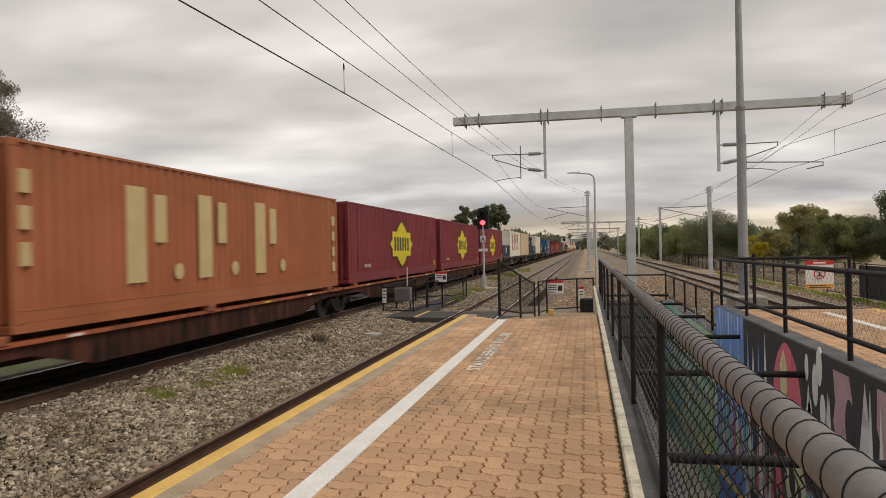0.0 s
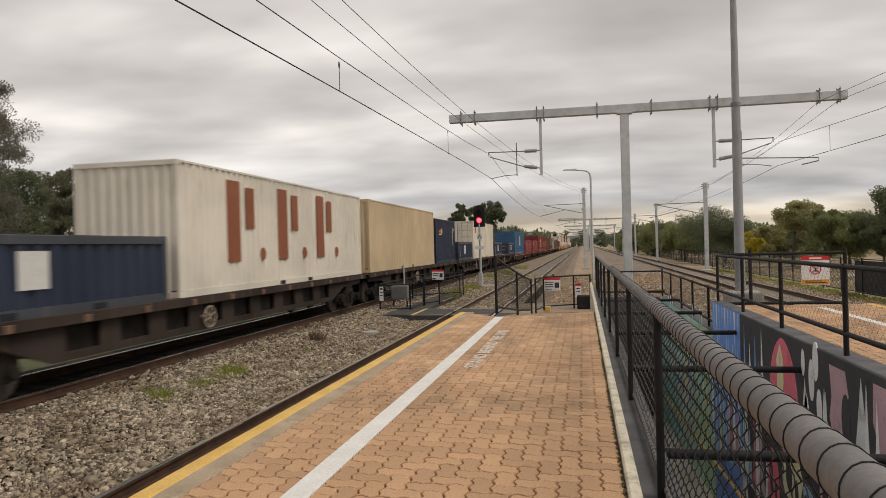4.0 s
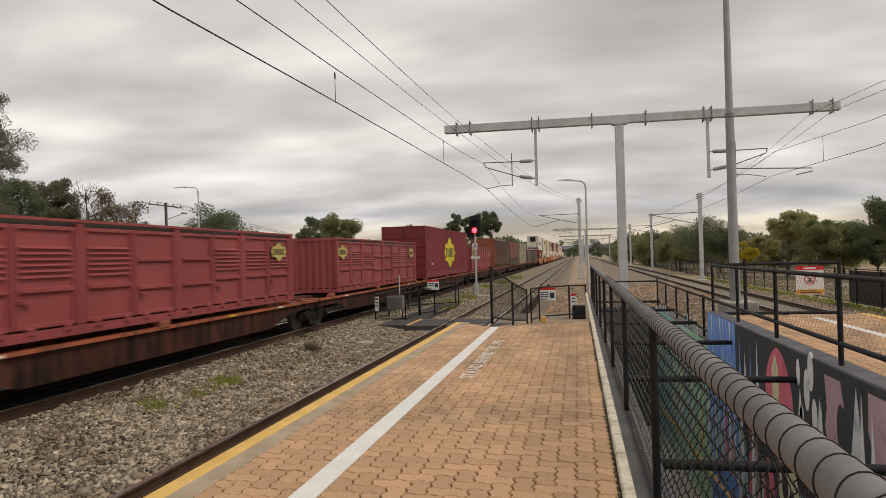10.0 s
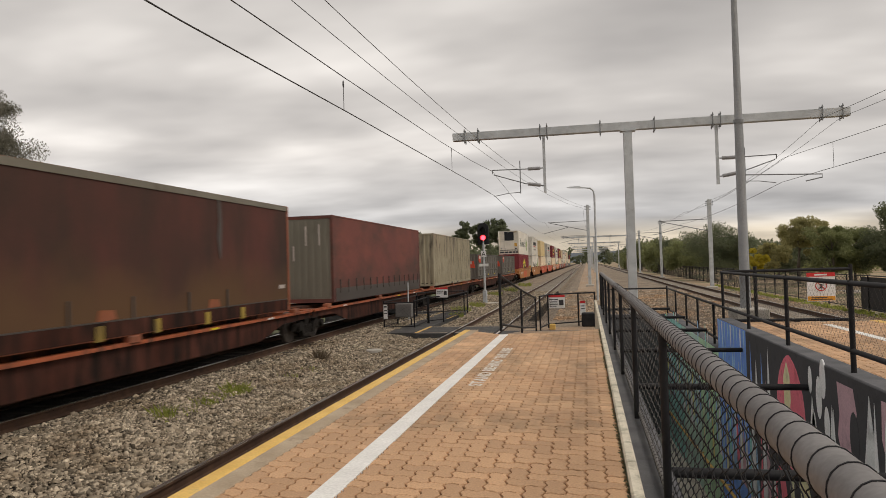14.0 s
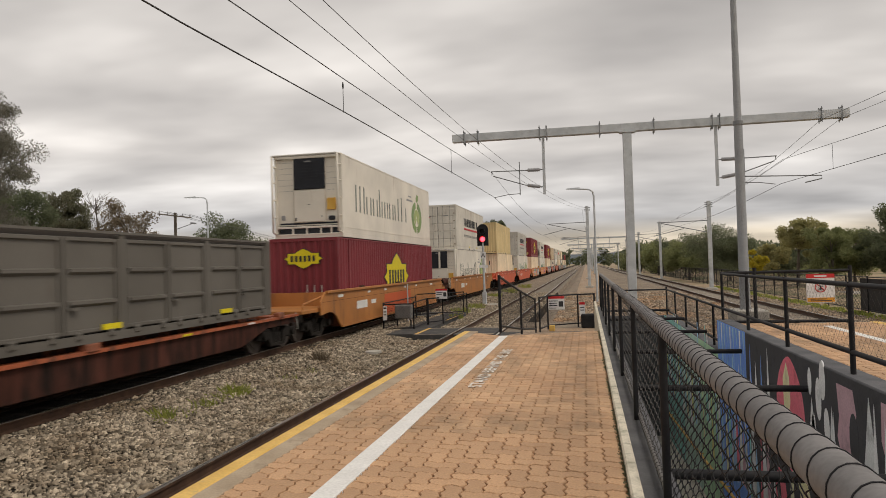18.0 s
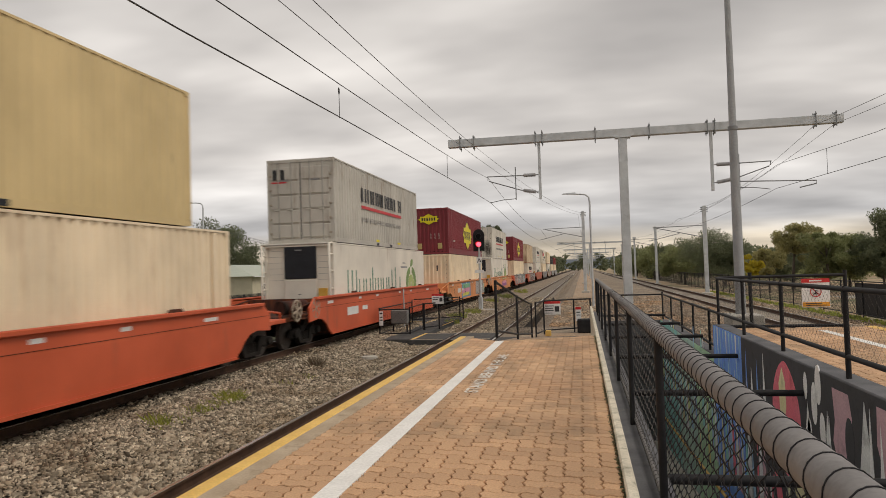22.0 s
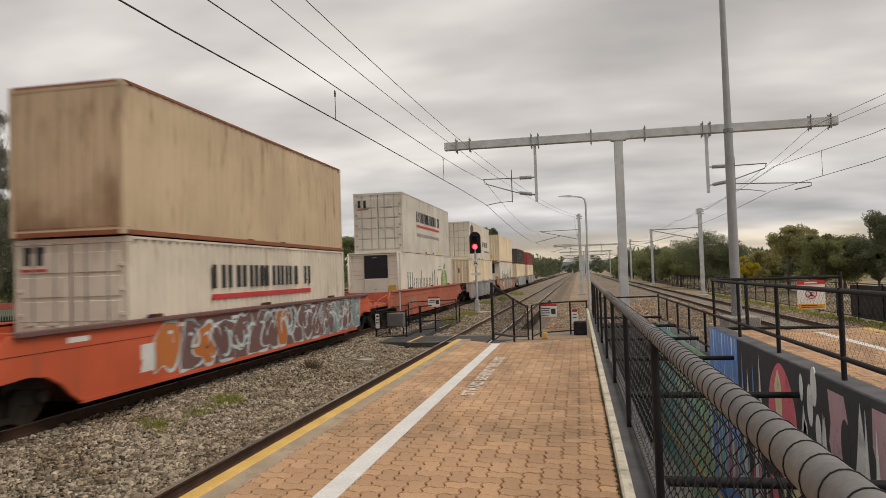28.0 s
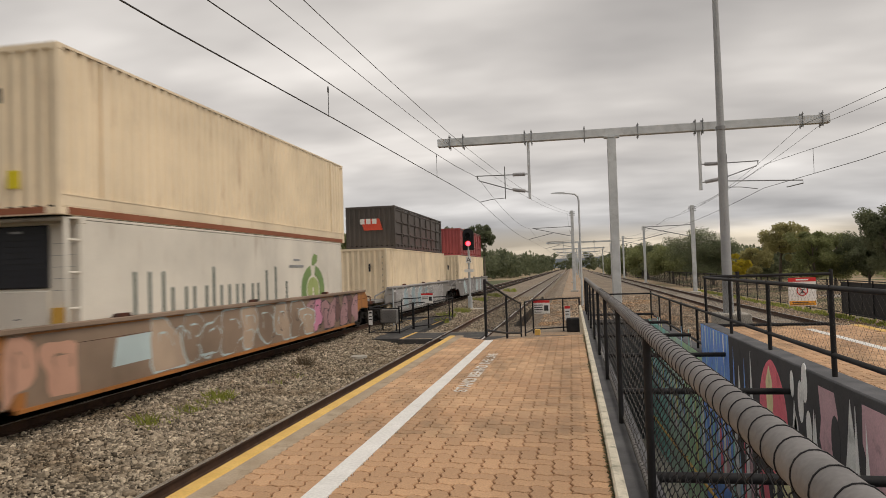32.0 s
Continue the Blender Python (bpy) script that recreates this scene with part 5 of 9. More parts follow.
def house(m, w, d, wall_h, roof_h, roof_mat, label):
    """A plain bungalow: walls, hipped roof, gutter, windows and a door on the side towards the line (+x)."""
    hs = thing("house", m, label, "house", "houses")
    s = Shape(); s.box(-d / 2, d / 2, -w / 2, w / 2, 0, wall_h); part("wall", s, CREAM_WALL, hs, "cream rendered wall")
    e = .45
    x, y = d / 2 + e, w / 2 + e
    s = Shape(); s.add([(-x, -y, wall_h), (x, -y, wall_h), (x, y, wall_h), (-x, y, wall_h), (0, -y + x * .9, wall_h + roof_h), (0, y - x * .9, wall_h + roof_h)], [(0, 1, 4), (1, 2, 5, 4), (2, 3, 5), (3, 0, 4, 5), (0, 3, 2, 1)])
    part("roof", s, roof_mat, hs, "hipped sheet roof")
    s = Shape(); s.box(x - .02, x + .08, -y, y, wall_h - .1, wall_h + .02); part("gutter", s, WHITE_SIGN, hs)
    for k in range(3):
        yy = -w / 2 + w * (.2 + .3 * k)
        s = Shape(); s.box(d / 2 - .02, d / 2 + .05, yy - .75, yy + .75, .9 if k != 1 else .1, 2.1)
        win = part("window" if k != 1 else "door", s, WHITE_SIGN, hs)
        s = Shape(); s.box(d / 2 + .03, d / 2 + .06, yy - .66, yy + .66, 1.0 if k != 1 else .2, 2.0); part("pane", s, WINDOW, win)
    return hs


house(pose(-54.5, 73.5, -1.6), 13, 9, 2.6, 1.3, GREEN_ROOF, "cream bungalow with a pale green sheet roof")
house(pose(-60, 52, -1.6), 11, 9, 2.5, 1.2, RED_ROOF, "cream bungalow with a red roof")
house(pose(-42.5, 84, -1.6), 15, 9, 3.0, 1.5, GREEN_ROOF, "cream bungalow with a pale green sheet roof and white windows")
pw = thing("power_pole", pose(-36, 56.9, -1.6), "dark power pole with a crossarm and insulators", "power pole")
s = Shape(); s.box(-.09, .09, -.09, .09, 0, 8.4); part("pole", s, BARK, pw, "stobie-type dark pole")
s = Shape(); s.box(-.05, .05, -2.6, 2.6, 8.06, 8.16); part("crossarm", s, BARK, pw)
for y in (-2.4, -1.2, 1.2, 2.4):
    s = Shape(); s.tube([(0, y, 8.16), (0, y, 8.4)], .05, 6); part("insulator", s, INSULATOR, pw)
s = Shape(); s.tube([(0, .1, 6.9), (0, 2.9, 7.6)], .035, 6); s.box(-.1, .1, 2.6, 3.3, 7.55, 7.68); part("lamp_arm", s, GALV_DARK, pw)
for y in (-2.4, -1.2, 1.2, 2.4):
    s = Shape(); s.tube(strand((-36, 56.9 + y, 6.8), (-52, 190 + y, 7.0), 2.0), .014, 4, cap=False)
    tagged(part("power_line", s, WIRE), "thin power line strung from the pole", "power line", "power lines")

# a small white truck parked in the street
tk = thing("truck", pose(-42.2, 41.2, -1.6), "small white truck parked in the street", "truck")
s = Shape(); s.prism([(.9, .45), (2.6, .45), (2.68, 1.0), (2.3, 1.95), (2.1, 2.05), (.95, 2.05)], "x", -.85, .85)
cab = part("cab", s, WHITE_SIGN, tk, "white truck cab")
for sx in (-1, 1):
    s = Shape(); s.prism([(1.3, 1.15), (2.42, 1.12), (2.18, 1.85), (1.3, 1.88)], "x", *sorted((sx * .84, sx * .862))); part("side_window", s, WINDOW, cab)
s = Shape(); s.prism([(2.615, 1.15), (2.63, 1.15), (2.33, 1.9), (2.315, 1.9)], "x", -.75, .75); part("windscreen", s, WINDOW, cab)
s = Shape(); s.box(-.95, .95, -2.6, .85, .75, .9); s.box(-.95, .95, -2.6, -2.55, .9, 1.3); s.box(-.95, -.9, -2.55, .85, .9, 1.3); s.box(.9, .95, -2.55, .85, .9, 1.3)
part("tray", s, GALV, tk, "grey steel tray")
for y in (1.75, -1.5):
    for sx in (-1, 1):
        s = Shape(); s.tube([(sx * .62, y, .36), (sx * .86, y, .36)], .36, 18); w = part("wheel", s, BLACK_STEEL, tk, "black tyre")
        s = Shape(); s.tube([(sx * .86, y, .36), (sx * .875, y, .36)], .2, 12); part("rim", s, GALV, w)

# weeds in the ballast
def tuft(x, y, z, r, n, h, seed, mat=GRASS):
    rng = np.random.default_rng(seed)
    s = Shape()
    for k in range(n):
        a, q = rng.random() * 6.28, r * math.sqrt(rng.random())
        bx, by, hh = math.cos(a) * q, math.sin(a) * q, h * (.5 + .7 * rng.random())
        dx, dy = rng.normal() * .35 * hh, rng.normal() * .35 * hh
        w = .004 + .005 * rng.random()
        s.add([(bx - w, by, 0), (bx + w, by, 0), (bx + dx * .5 + w * .6, by + dy * .5, hh * .65), (bx + dx, by + dy, hh)], [(0, 1, 2), (0, 2, 3)])
    t = part("weed", s, mat); t.matrix_basis = pose(x, y, z)
    tagged(t, "tuft of green weeds in the ballast", "weed", "weeds", "stuff")


for k, (x, y, r, n, h) in enumerate(((-7.05, 17.8, .15, 120, .32), (-7.12, 10.75, .24, 150, .24), (-7.05, 11.35, .22, 50, .14), (-7.0, 11.85, .25, 110, .18), (-7.05, 12.4, .22, 90, .18), (-6.98, 13.05, .28, 200, .24),
                                     (-6.95, 12.75, .2, 40, .18), (-6.85, 15.2, .3, 36, .12), (-6.7, 16.2, .3, 28, .12), (-6.6, 37, .5, 160, .3), (-6.4, 41, .5, 160, .3), (-7.0, 54, .6, 200, .35), (-6.2, 33, .4, 120, .25), (-6.7, 62, .7, 220, .4), (-6.5, 75, .8, 220, .4))):
    tuft(x, y, -1.24, r, n, h, 60 + k, GRASS if k else DRY_LEAF)

rng_w = np.random.default_rng(94)
cs, rs = [], []
for _ in range(300):                                           # low leafy weeds, thick at two places and thin between
    y = float(np.clip(rng_w.choice((10.8, 11.9, 13.0)) + rng_w.normal() * .3, 10.4, 13.7))
    cs.append((-7.06 + rng_w.normal() * .13, y, -1.205 + .02 * rng_w.random())); rs.append(rng_w.uniform(.03, .09))
tagged(part("low_weeds", leaf_cloud("low_weeds", cs, rs, 9, .026, rng_w, flat=.7, droop=-.6), GRASS), "low green weeds creeping between the stones", "weeds", kind="stuff")
rng_moss = np.random.default_rng(90)
cs = [(.178 + rng_moss.normal() * .006, y + rng_moss.random() * .03, .001) for y in np.arange(2.4, 13.2, .035) if noise.noise(Vector((0, y * 1.3, 2.2))) + .35 * rng_moss.random() > .05]
tagged(part("kerb_moss", leaf_cloud("kerb_moss", cs, [.014 + .01 * rng_moss.random() for _ in cs], 8, .008, rng_moss, flat=.4), DARK_LEAF), "line of moss and small weeds along the kerb's foot", "moss", kind="stuff")

# ---- the freight train ----
SPEED = 16.05                    # metres a second towards the camera
train = []                       # every moving thing with its place at the clip's start

DECK, WELL_FLOOR = RAIL_B + 1.03, RAIL_B + 0.36

ORANGE_BOX = paint("faded_orange_paint", (0.36, 0.115, 0.045), amount=0.6)
MAROON_BOX = paint("maroon_paint", (0.195, 0.022, 0.03), amount=0.68)
CREAM_BOX = paint("cream_paint", (0.79, 0.66, 0.475), dirt=(0.48, 0.335, 0.21), amount=0.58)
WHITE_BOX = paint("dirty_white_paint", (0.71, 0.665, 0.58), dirt=(0.46, 0.38, 0.30), amount=0.60)
OFFWHITE_BOX = paint("pale_grey_paint", (0.59, 0.56, 0.495), dirt=(0.36, 0.29, 0.22), amount=0.57)
WARM_WHITE_BOX = paint("warm_white_paint", (0.66, 0.60, 0.50), dirt=(0.42, 0.32, 0.23), amount=0.57)
DULL_GREY_BOX = paint("dull_grey_paint", (0.46, 0.44, 0.395), dirt=(0.27, 0.22, 0.17), amount=0.55)
BEIGE_BOX = paint("beige_paint", (0.56, 0.44, 0.28), dirt=(0.36, 0.25, 0.15), amount=0.62)
PALE_CREAM_BOX = paint("pale_cream_paint", (0.66, 0.60, 0.50), dirt=(0.46, 0.40, 0.32), amount=0.62)
TAN_BOX = paint("tan_paint", (0.60, 0.465, 0.24), amount=0.66)
DIRTY_TAN_BOX = paint("stained_tan_paint", (0.55, 0.425, 0.285), dirt=(0.22, 0.13, 0.075), amount=0.56)
TAN_END = paint("rust_streaked_tan_paint", (0.55, 0.42, 0.275), dirt=(0.27, 0.165, 0.09), amount=0.54)
NAVY_BOX = paint("navy_paint", (0.016, 0.026, 0.056), amount=0.66)
BLUE_BOX = paint("mid_blue_paint", (0.030, 0.102, 0.208), amount=0.7)
RED_BOX = paint("faded_red_paint", (0.285, 0.055, 0.055), dirt=(0.13, 0.05, 0.042), amount=0.60)
BROWN_BOX = paint("rusty_brown_paint", (0.27, 0.075, 0.032), dirt=(0.08, 0.04, 0.03), amount=0.55)
CURTAIN = surface("sooty_maroon_curtain", (0.15, 0.045, 0.038), (0.21, 0.068, 0.052), 0.75, 0, 0.5, 40, 0.08, 0.005, stain=(0.06, 0.038, 0.03), stain_at=(0.42, 0.70), stain_scale=0.55, stain_stretch=(1, .6, 1.2), grain=0.08)
CURTAIN_SOOT = surface("brown_soot_curtain", (0.070, 0.034, 0.027), (0.125, 0.046, 0.038), 0.75, 0, 0.32, 40, 0.08, 0.005, stain=(0.050, 0.033, 0.026), stain_at=(0.40, 0.66), stain_scale=0.5, stain_stretch=(1, .8, .35), grain=0.08, spec=0.2)


def dust_foot(m, colour, low, high, scale=1.0):
    """Road dust on a sheet, thick along its foot and thinning out upwards in cloudy edges."""
    n, l = m.node_tree.nodes, m.node_tree.links
    p = n["Principled BSDF"]
    base = p.inputs["Base Color"].links[0].from_socket
    co = n.new("ShaderNodeTexCoord"); sp = n.new("ShaderNodeSeparateXYZ"); l.new(co.outputs["Object"], sp.inputs[0])
    no = n.new("ShaderNodeTexNoise"); no.inputs["Scale"].default_value = scale; no.inputs["Detail"].default_value = 6
    l.new(co.outputs["Object"], no.inputs["Vector"])
    ad = n.new("ShaderNodeMath"); ad.operation = "MULTIPLY_ADD"; ad.inputs[1].default_value = -2.6
    l.new(no.outputs["Fac"], ad.inputs[0]); l.new(sp.outputs["Z"], ad.inputs[2])
    mr = n.new("ShaderNodeMapRange"); mr.interpolation_type = "SMOOTHSTEP"
    mr.inputs["From Min"].default_value, mr.inputs["From Max"].default_value = low - 1.3, high - 1.3
    mr.inputs["To Min"].default_value, mr.inputs["To Max"].default_value = 0.9, 0.0
    l.new(ad.outputs[0], mr.inputs["Value"])
    mx = n.new("ShaderNodeMix"); mx.data_type = "RGBA"; mx.inputs["B"].default_value = (*colour, 1)
    l.new(mr.outputs["Result"], mx.inputs["Factor"]); l.new(base, mx.inputs["A"]); l.new(mx.outputs["Result"], p.inputs["Base Color"])


dust_foot(TAN_END, (0.24, 0.135, 0.072), -.3, 1.3, .9)
dust_foot(CURTAIN_SOOT, (0.125, 0.070, 0.036), 0.2, 1.5, .5)
WEB = paint("rusty_wagon_web", (0.075, 0.024, 0.015), dirt=(0.016, 0.011, 0.009), amount=0.40, rough=0.85, fade=.35, spec=0.15)
CLAMP_YELLOW = paint("grimy_yellow_paint", (0.34, 0.24, 0.04), dirt=(0.10, 0.06, 0.03), amount=0.5)
END_GREY = paint("grey_olive_paint", (0.17, 0.155, 0.12), amount=0.6)
GREY_GREEN_BOX = paint("grey_green_paint", (0.122, 0.112, 0.096), amount=0.62)
CHARCOAL_BOX = paint("charcoal_paint", (0.062, 0.052, 0.046), amount=0.7)
DIRTY_CREAM_BOX = paint("grimy_cream_paint", (0.34, 0.30, 0.21), dirt=(0.10, 0.08, 0.06), amount=0.5)
SPINE = paint("orange_wagon_paint", (0.37, 0.092, 0.034), dirt=(0.055, 0.036, 0.027), amount=0.48)
SPINE_RUST = paint("rusty_orange_wagon_paint", (0.27, 0.085, 0.04), dirt=(0.05, 0.035, 0.028), amount=0.5)
SPINE_DARK = paint("grimy_wagon_steel", (0.042, 0.02, 0.015), dirt=(0.19, 0.06, 0.026), amount=0.46, rough=0.8, spec=0.15)
FLAT_BLACK = paint("grimy_black_wagon_steel", (0.040, 0.029, 0.024), dirt=(0.13, 0.085, 0.06), amount=0.56, rough=0.85, fade=.3, spec=0.15)
WHEEL_CREAM = surface("worn_cream_wheel_paint", (0.26, 0.21, 0.155), (0.38, 0.31, 0.24), 0.7, 0, 6, 40, 0.1, 0.002)
NAVY_FRAME = paint("scuffed_navy_grey_paint", (0.050, 0.056, 0.070), dirt=(0.15, 0.145, 0.14), amount=0.58)
# for painted groove shade on doors, and for hinges and stencil marks
DOOR_SHADE_MARK = surface("door_shade_and_marks", (0.27, 0.235, 0.19), (0.38, 0.335, 0.275), 0.8, 0, 5, 40, 0.05)
DECK_RUST = surface("rusty_deck_plate", (0.16, 0.085, 0.06), (0.22, 0.13, 0.10), 0.9, 0, 2, 40, 0.3, 0.004)
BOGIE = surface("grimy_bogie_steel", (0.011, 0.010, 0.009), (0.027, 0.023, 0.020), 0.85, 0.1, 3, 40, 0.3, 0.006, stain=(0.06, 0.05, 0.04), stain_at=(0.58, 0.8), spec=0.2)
WHEEL = surface("wheel_steel", (0.06, 0.05, 0.043), (0.12, 0.10, 0.088), 0.65, 0.4, 4, 50, 0.2, 0.003)
GAP = surface("dark_grille", (0.010, 0.012, 0.018), (0.018, 0.02, 0.028), 0.6, 0, 4, 60, 0.1)
STEEL = surface("worn_steel", (0.30, 0.29, 0.27), (0.42, 0.41, 0.38), 0.55, 0.25, 4, 50, 0.1, 0.002)
YELLOW = surface("yellow_sign_paint", (0.66, 0.54, 0.008), (0.74, 0.62, 0.015), 0.55, 0, 2, 40, 0.03)
INK = surface("black_emblem_paint", (0.018, 0.018, 0.02), (0.03, 0.03, 0.032), 0.55, 0, 2, 40, 0.03)
FADED_YELLOW = surface("faded_yellow_emblem_paint", (0.46, 0.36, 0.09), (0.56, 0.45, 0.14), 0.6, 0, 3, 40, 0.03)
FADED_CREAM = surface("faded_cream_lettering_paint", (0.52, 0.40, 0.19), (0.60, 0.47, 0.24), 0.6, 0, 2, 40, 0.03)
RUST_PAINT = surface("rust_red_emblem_paint", (0.24, 0.075, 0.03), (0.30, 0.10, 0.05), 0.6, 0, 2, 40, 0.03)
RED_PAINT = surface("red_emblem_paint", (0.50, 0.03, 0.04), (0.58, 0.05, 0.055), 0.55, 0, 2, 40, 0.03)
GREEN_PAINT = surface("green_emblem_paint", (0.13, 0.23, 0.08), (0.24, 0.35, 0.12), 0.55, 0, 0.9, 40, 0.03)
LIME_PAINT = surface("faded_lime_emblem_paint", (0.30, 0.38, 0.12), (0.42, 0.49, 0.20), 0.55, 0, 0.9, 40, 0.03)
SLATE_PAINT = surface("dark_green_grey_emblem_paint", (0.07, 0.10, 0.085), (0.10, 0.135, 0.115), 0.55, 0, 1, 40, 0.03)
TEAL_PAINT = surface("teal_emblem_paint", (0.07, 0.20, 0.14), (0.10, 0.26, 0.18), 0.55, 0, 1, 40, 0.03)
GREY_PAINT = surface("grey_emblem_paint", (0.24, 0.24, 0.24), (0.30, 0.30, 0.30), 0.6, 0, 2, 40, 0.03)
FAINT_GREY = surface("faint_grey_lettering_paint", (0.30, 0.295, 0.285), (0.37, 0.365, 0.35), 0.6, 0, 2, 40, 0.03)
WHITE_PAINT = surface("white_emblem_paint", (0.62, 0.62, 0.60), (0.72, 0.72, 0.70), 0.6, 0, 2, 40, 0.03)
SCF_RED = surface("orange_red_patch_paint", (0.55, 0.06, 0.03), (0.62, 0.09, 0.045), 0.55, 0, 2, 40, 0.03)


def corrugated(x, y0, y1, z0, z1, depth, pitch=0.278, face=1):
    """A corrugated sheet across y at x, its folds going inwards."""
    n = max(int(round((y1 - y0) / pitch)), 1)
    p = (y1 - y0) / n
    line = []
    for i in range(n):
        a = y0 + i * p
        line += [(x, a), (x, a + .26 * p), (x - face * depth, a + .42 * p), (x - face * depth, a + .84 * p)]
    line.append((x, y1))
    k = len(line)
    s = Shape()
    s.add([(q, y, z0) for q, y in line] + [(q, y, z1) for q, y in line], [(i, i + 1, k + i + 1, k + i) for i in range(k - 1)])
    return s


def frame_parts(box, L, W, H, mat):
    """Corner posts, rails and corner castings."""
    h, w = L / 2, W / 2
    for sx in (-1, 1):
        for sy in (-1, 1):
            x0, x1 = sorted((sx * w, sx * (w - .09)))
            y0, y1 = sorted((sy * h, sy * (h - .11)))
            s = Shape(); s.box(x0, x1, y0, y1, .118, H - .118)
            part("corner_post", s, mat, box)
            for z in (0, H - .118):
                s = Shape(); x2, x3 = sorted((sx * (w + .004), sx * (w - .158))); y2, y3 = sorted((sy * (h + .003), sy * (h - .175)))
                s.box(x2, x3, y2, y3, z, z + .118, .008)
                part("corner_casting", s, mat, box)
        x0, x1 = sorted((sx * (w - .004), sx * (w - .07)))
        s = Shape(); s.box(x0, x1, -h + .175, h - .175, .0, .15)
        part("bottom_rail", s, mat, box)
        if L > 13.4:                                          # a deeper sill with a folded upper edge
            g = Shape(); g.box(*sorted((sx * (w - .001), sx * (w - .05))), -h + .112, h - .112, .152, .33); part("sill_plate", g, mat, box)
            g = Shape(); g.box(*sorted((sx * (w + .008), sx * (w - .05))), -h + .112, h - .112, .331, .352); part("sill_fold", g, mat, box)
        s = Shape(); s.box(x0, x1, -h + .175, h - .175, H - .05, H - .004)
        part("top_rail", s, mat, box)
    for sy in (-1, 1):
        y0, y1 = sorted((sy * (h - .002), sy * (h - .06)))
        s = Shape(); s.box(-w + .16, w - .16, y0, y1, .0, .125); part("end_sill", s, mat, box)
        s = Shape(); s.box(-w + .16, w - .16, y0, y1, H - .11, H - .004); part("end_header", s, mat, box)


def door_end(box, L, W, H, mat, sy):
    """Two hinged doors with locking bars on one end."""
    y = sy * L / 2
    for sx in (-1, 1):
        x0, x1 = sorted((sx * .012, sx * (W / 2 - .09)))
        s = Shape()
        ya, yb = sorted((y - sy * .015, y - sy * .06))
        s.box(x0, x1, ya, yb, .13, H - .12)
        d = part("door", s, mat, box, "container door")
        for k in range(5):                                   # pressed panels
            z0 = .2 + k * (H - .4) / 5
            yc, yd = sorted((y + sy * .012, y - sy * .016))
            g = Shape(); g.box(x0 + .07, x1 - .07, yc, yd, z0, z0 + (H - .4) / 5 - .07, .012)
            part("door_panel", g, mat, d)
            # thin strips paint the shade in the grooves between the panels
            if mat in (OFFWHITE_BOX, DULL_GREY_BOX, WHITE_BOX, CREAM_BOX, PALE_CREAM_BOX):
                g = Shape(); g.box(x0 + .09, x1 - .09, *sorted((y - sy * .011, y - sy * .02)), z0 - .042, z0 - .028); part("grime_line", g, DOOR_SHADE_MARK, d)
            xh = sx * (W / 2 - .14)
            g = Shape(); g.box(xh - .05, xh + .05, *sorted((y + sy * .02, y - sy * .016)), z0 + .1, z0 + .17, .01); part("hinge", g, DOOR_SHADE_MARK if mat in (OFFWHITE_BOX, DULL_GREY_BOX, CREAM_BOX) else mat, d)
        for k in (.3, .72):
            xb = x0 + (x1 - x0) * k
            b = Shape(); b.tube([(xb, y + sy * .016, .1), (xb, y + sy * .016, H - .08)], .019, 6)
            part("locking_bar", b, mat if mat in (MAROON_BOX, NAVY_BOX, BLUE_BOX) else STEEL, d)
            g = Shape(); ya, yb = sorted((y + sy * .045, y + sy * .005)); g.box(xb - .16, xb + .03, ya, yb, 1.02 * H / 2.6, 1.02 * H / 2.6 + .05)
            part("lock_handle", g, mat, d)
        if mat in (OFFWHITE_BOX, DULL_GREY_BOX, WHITE_BOX):
            for z0, z1, xa, xb in ((H * .78, H * .80, .3, .75), (H * .74, H * .76, .3, .62), (H * .44, H * .50, .15, .42), (H * .42, H * .49, .5, .78)):
                g = Shape(); g.box(x0 + (x1 - x0) * xa, x0 + (x1 - x0) * xb, *sorted((y + sy * .007, y - sy * .01)), z0, z1)
                part("stencil_mark", g, GREY_PAINT, d, "faint grey stencil marks")
    s = Shape(); s.box(-.012, .012, *sorted((y - sy * .01, y - sy * .05)), .13, H - .12); part("door_gasket", s, GAP, box, "dark rubber gasket")


def panel_end(box, L, W, H, mat, sy):
    y = sy * (L / 2 - .012)
    n = 9
    p = (W - .18) / n
    line = []
    for i in range(n):
        a = -W / 2 + .09 + i * p
        line += [(a, y), (a + .3 * p, y), (a + .42 * p, y - sy * .04), (a + .86 * p, y - sy * .04)]
    line.append((W / 2 - .09, y))
    k = len(line)
    s = Shape(); s.add([(*q, .12) for q in line] + [(*q, H - .1) for q in line], [(i, i + 1, k + i + 1, k + i) for i in range(k - 1)])
    part("end_wall", s, mat, box)


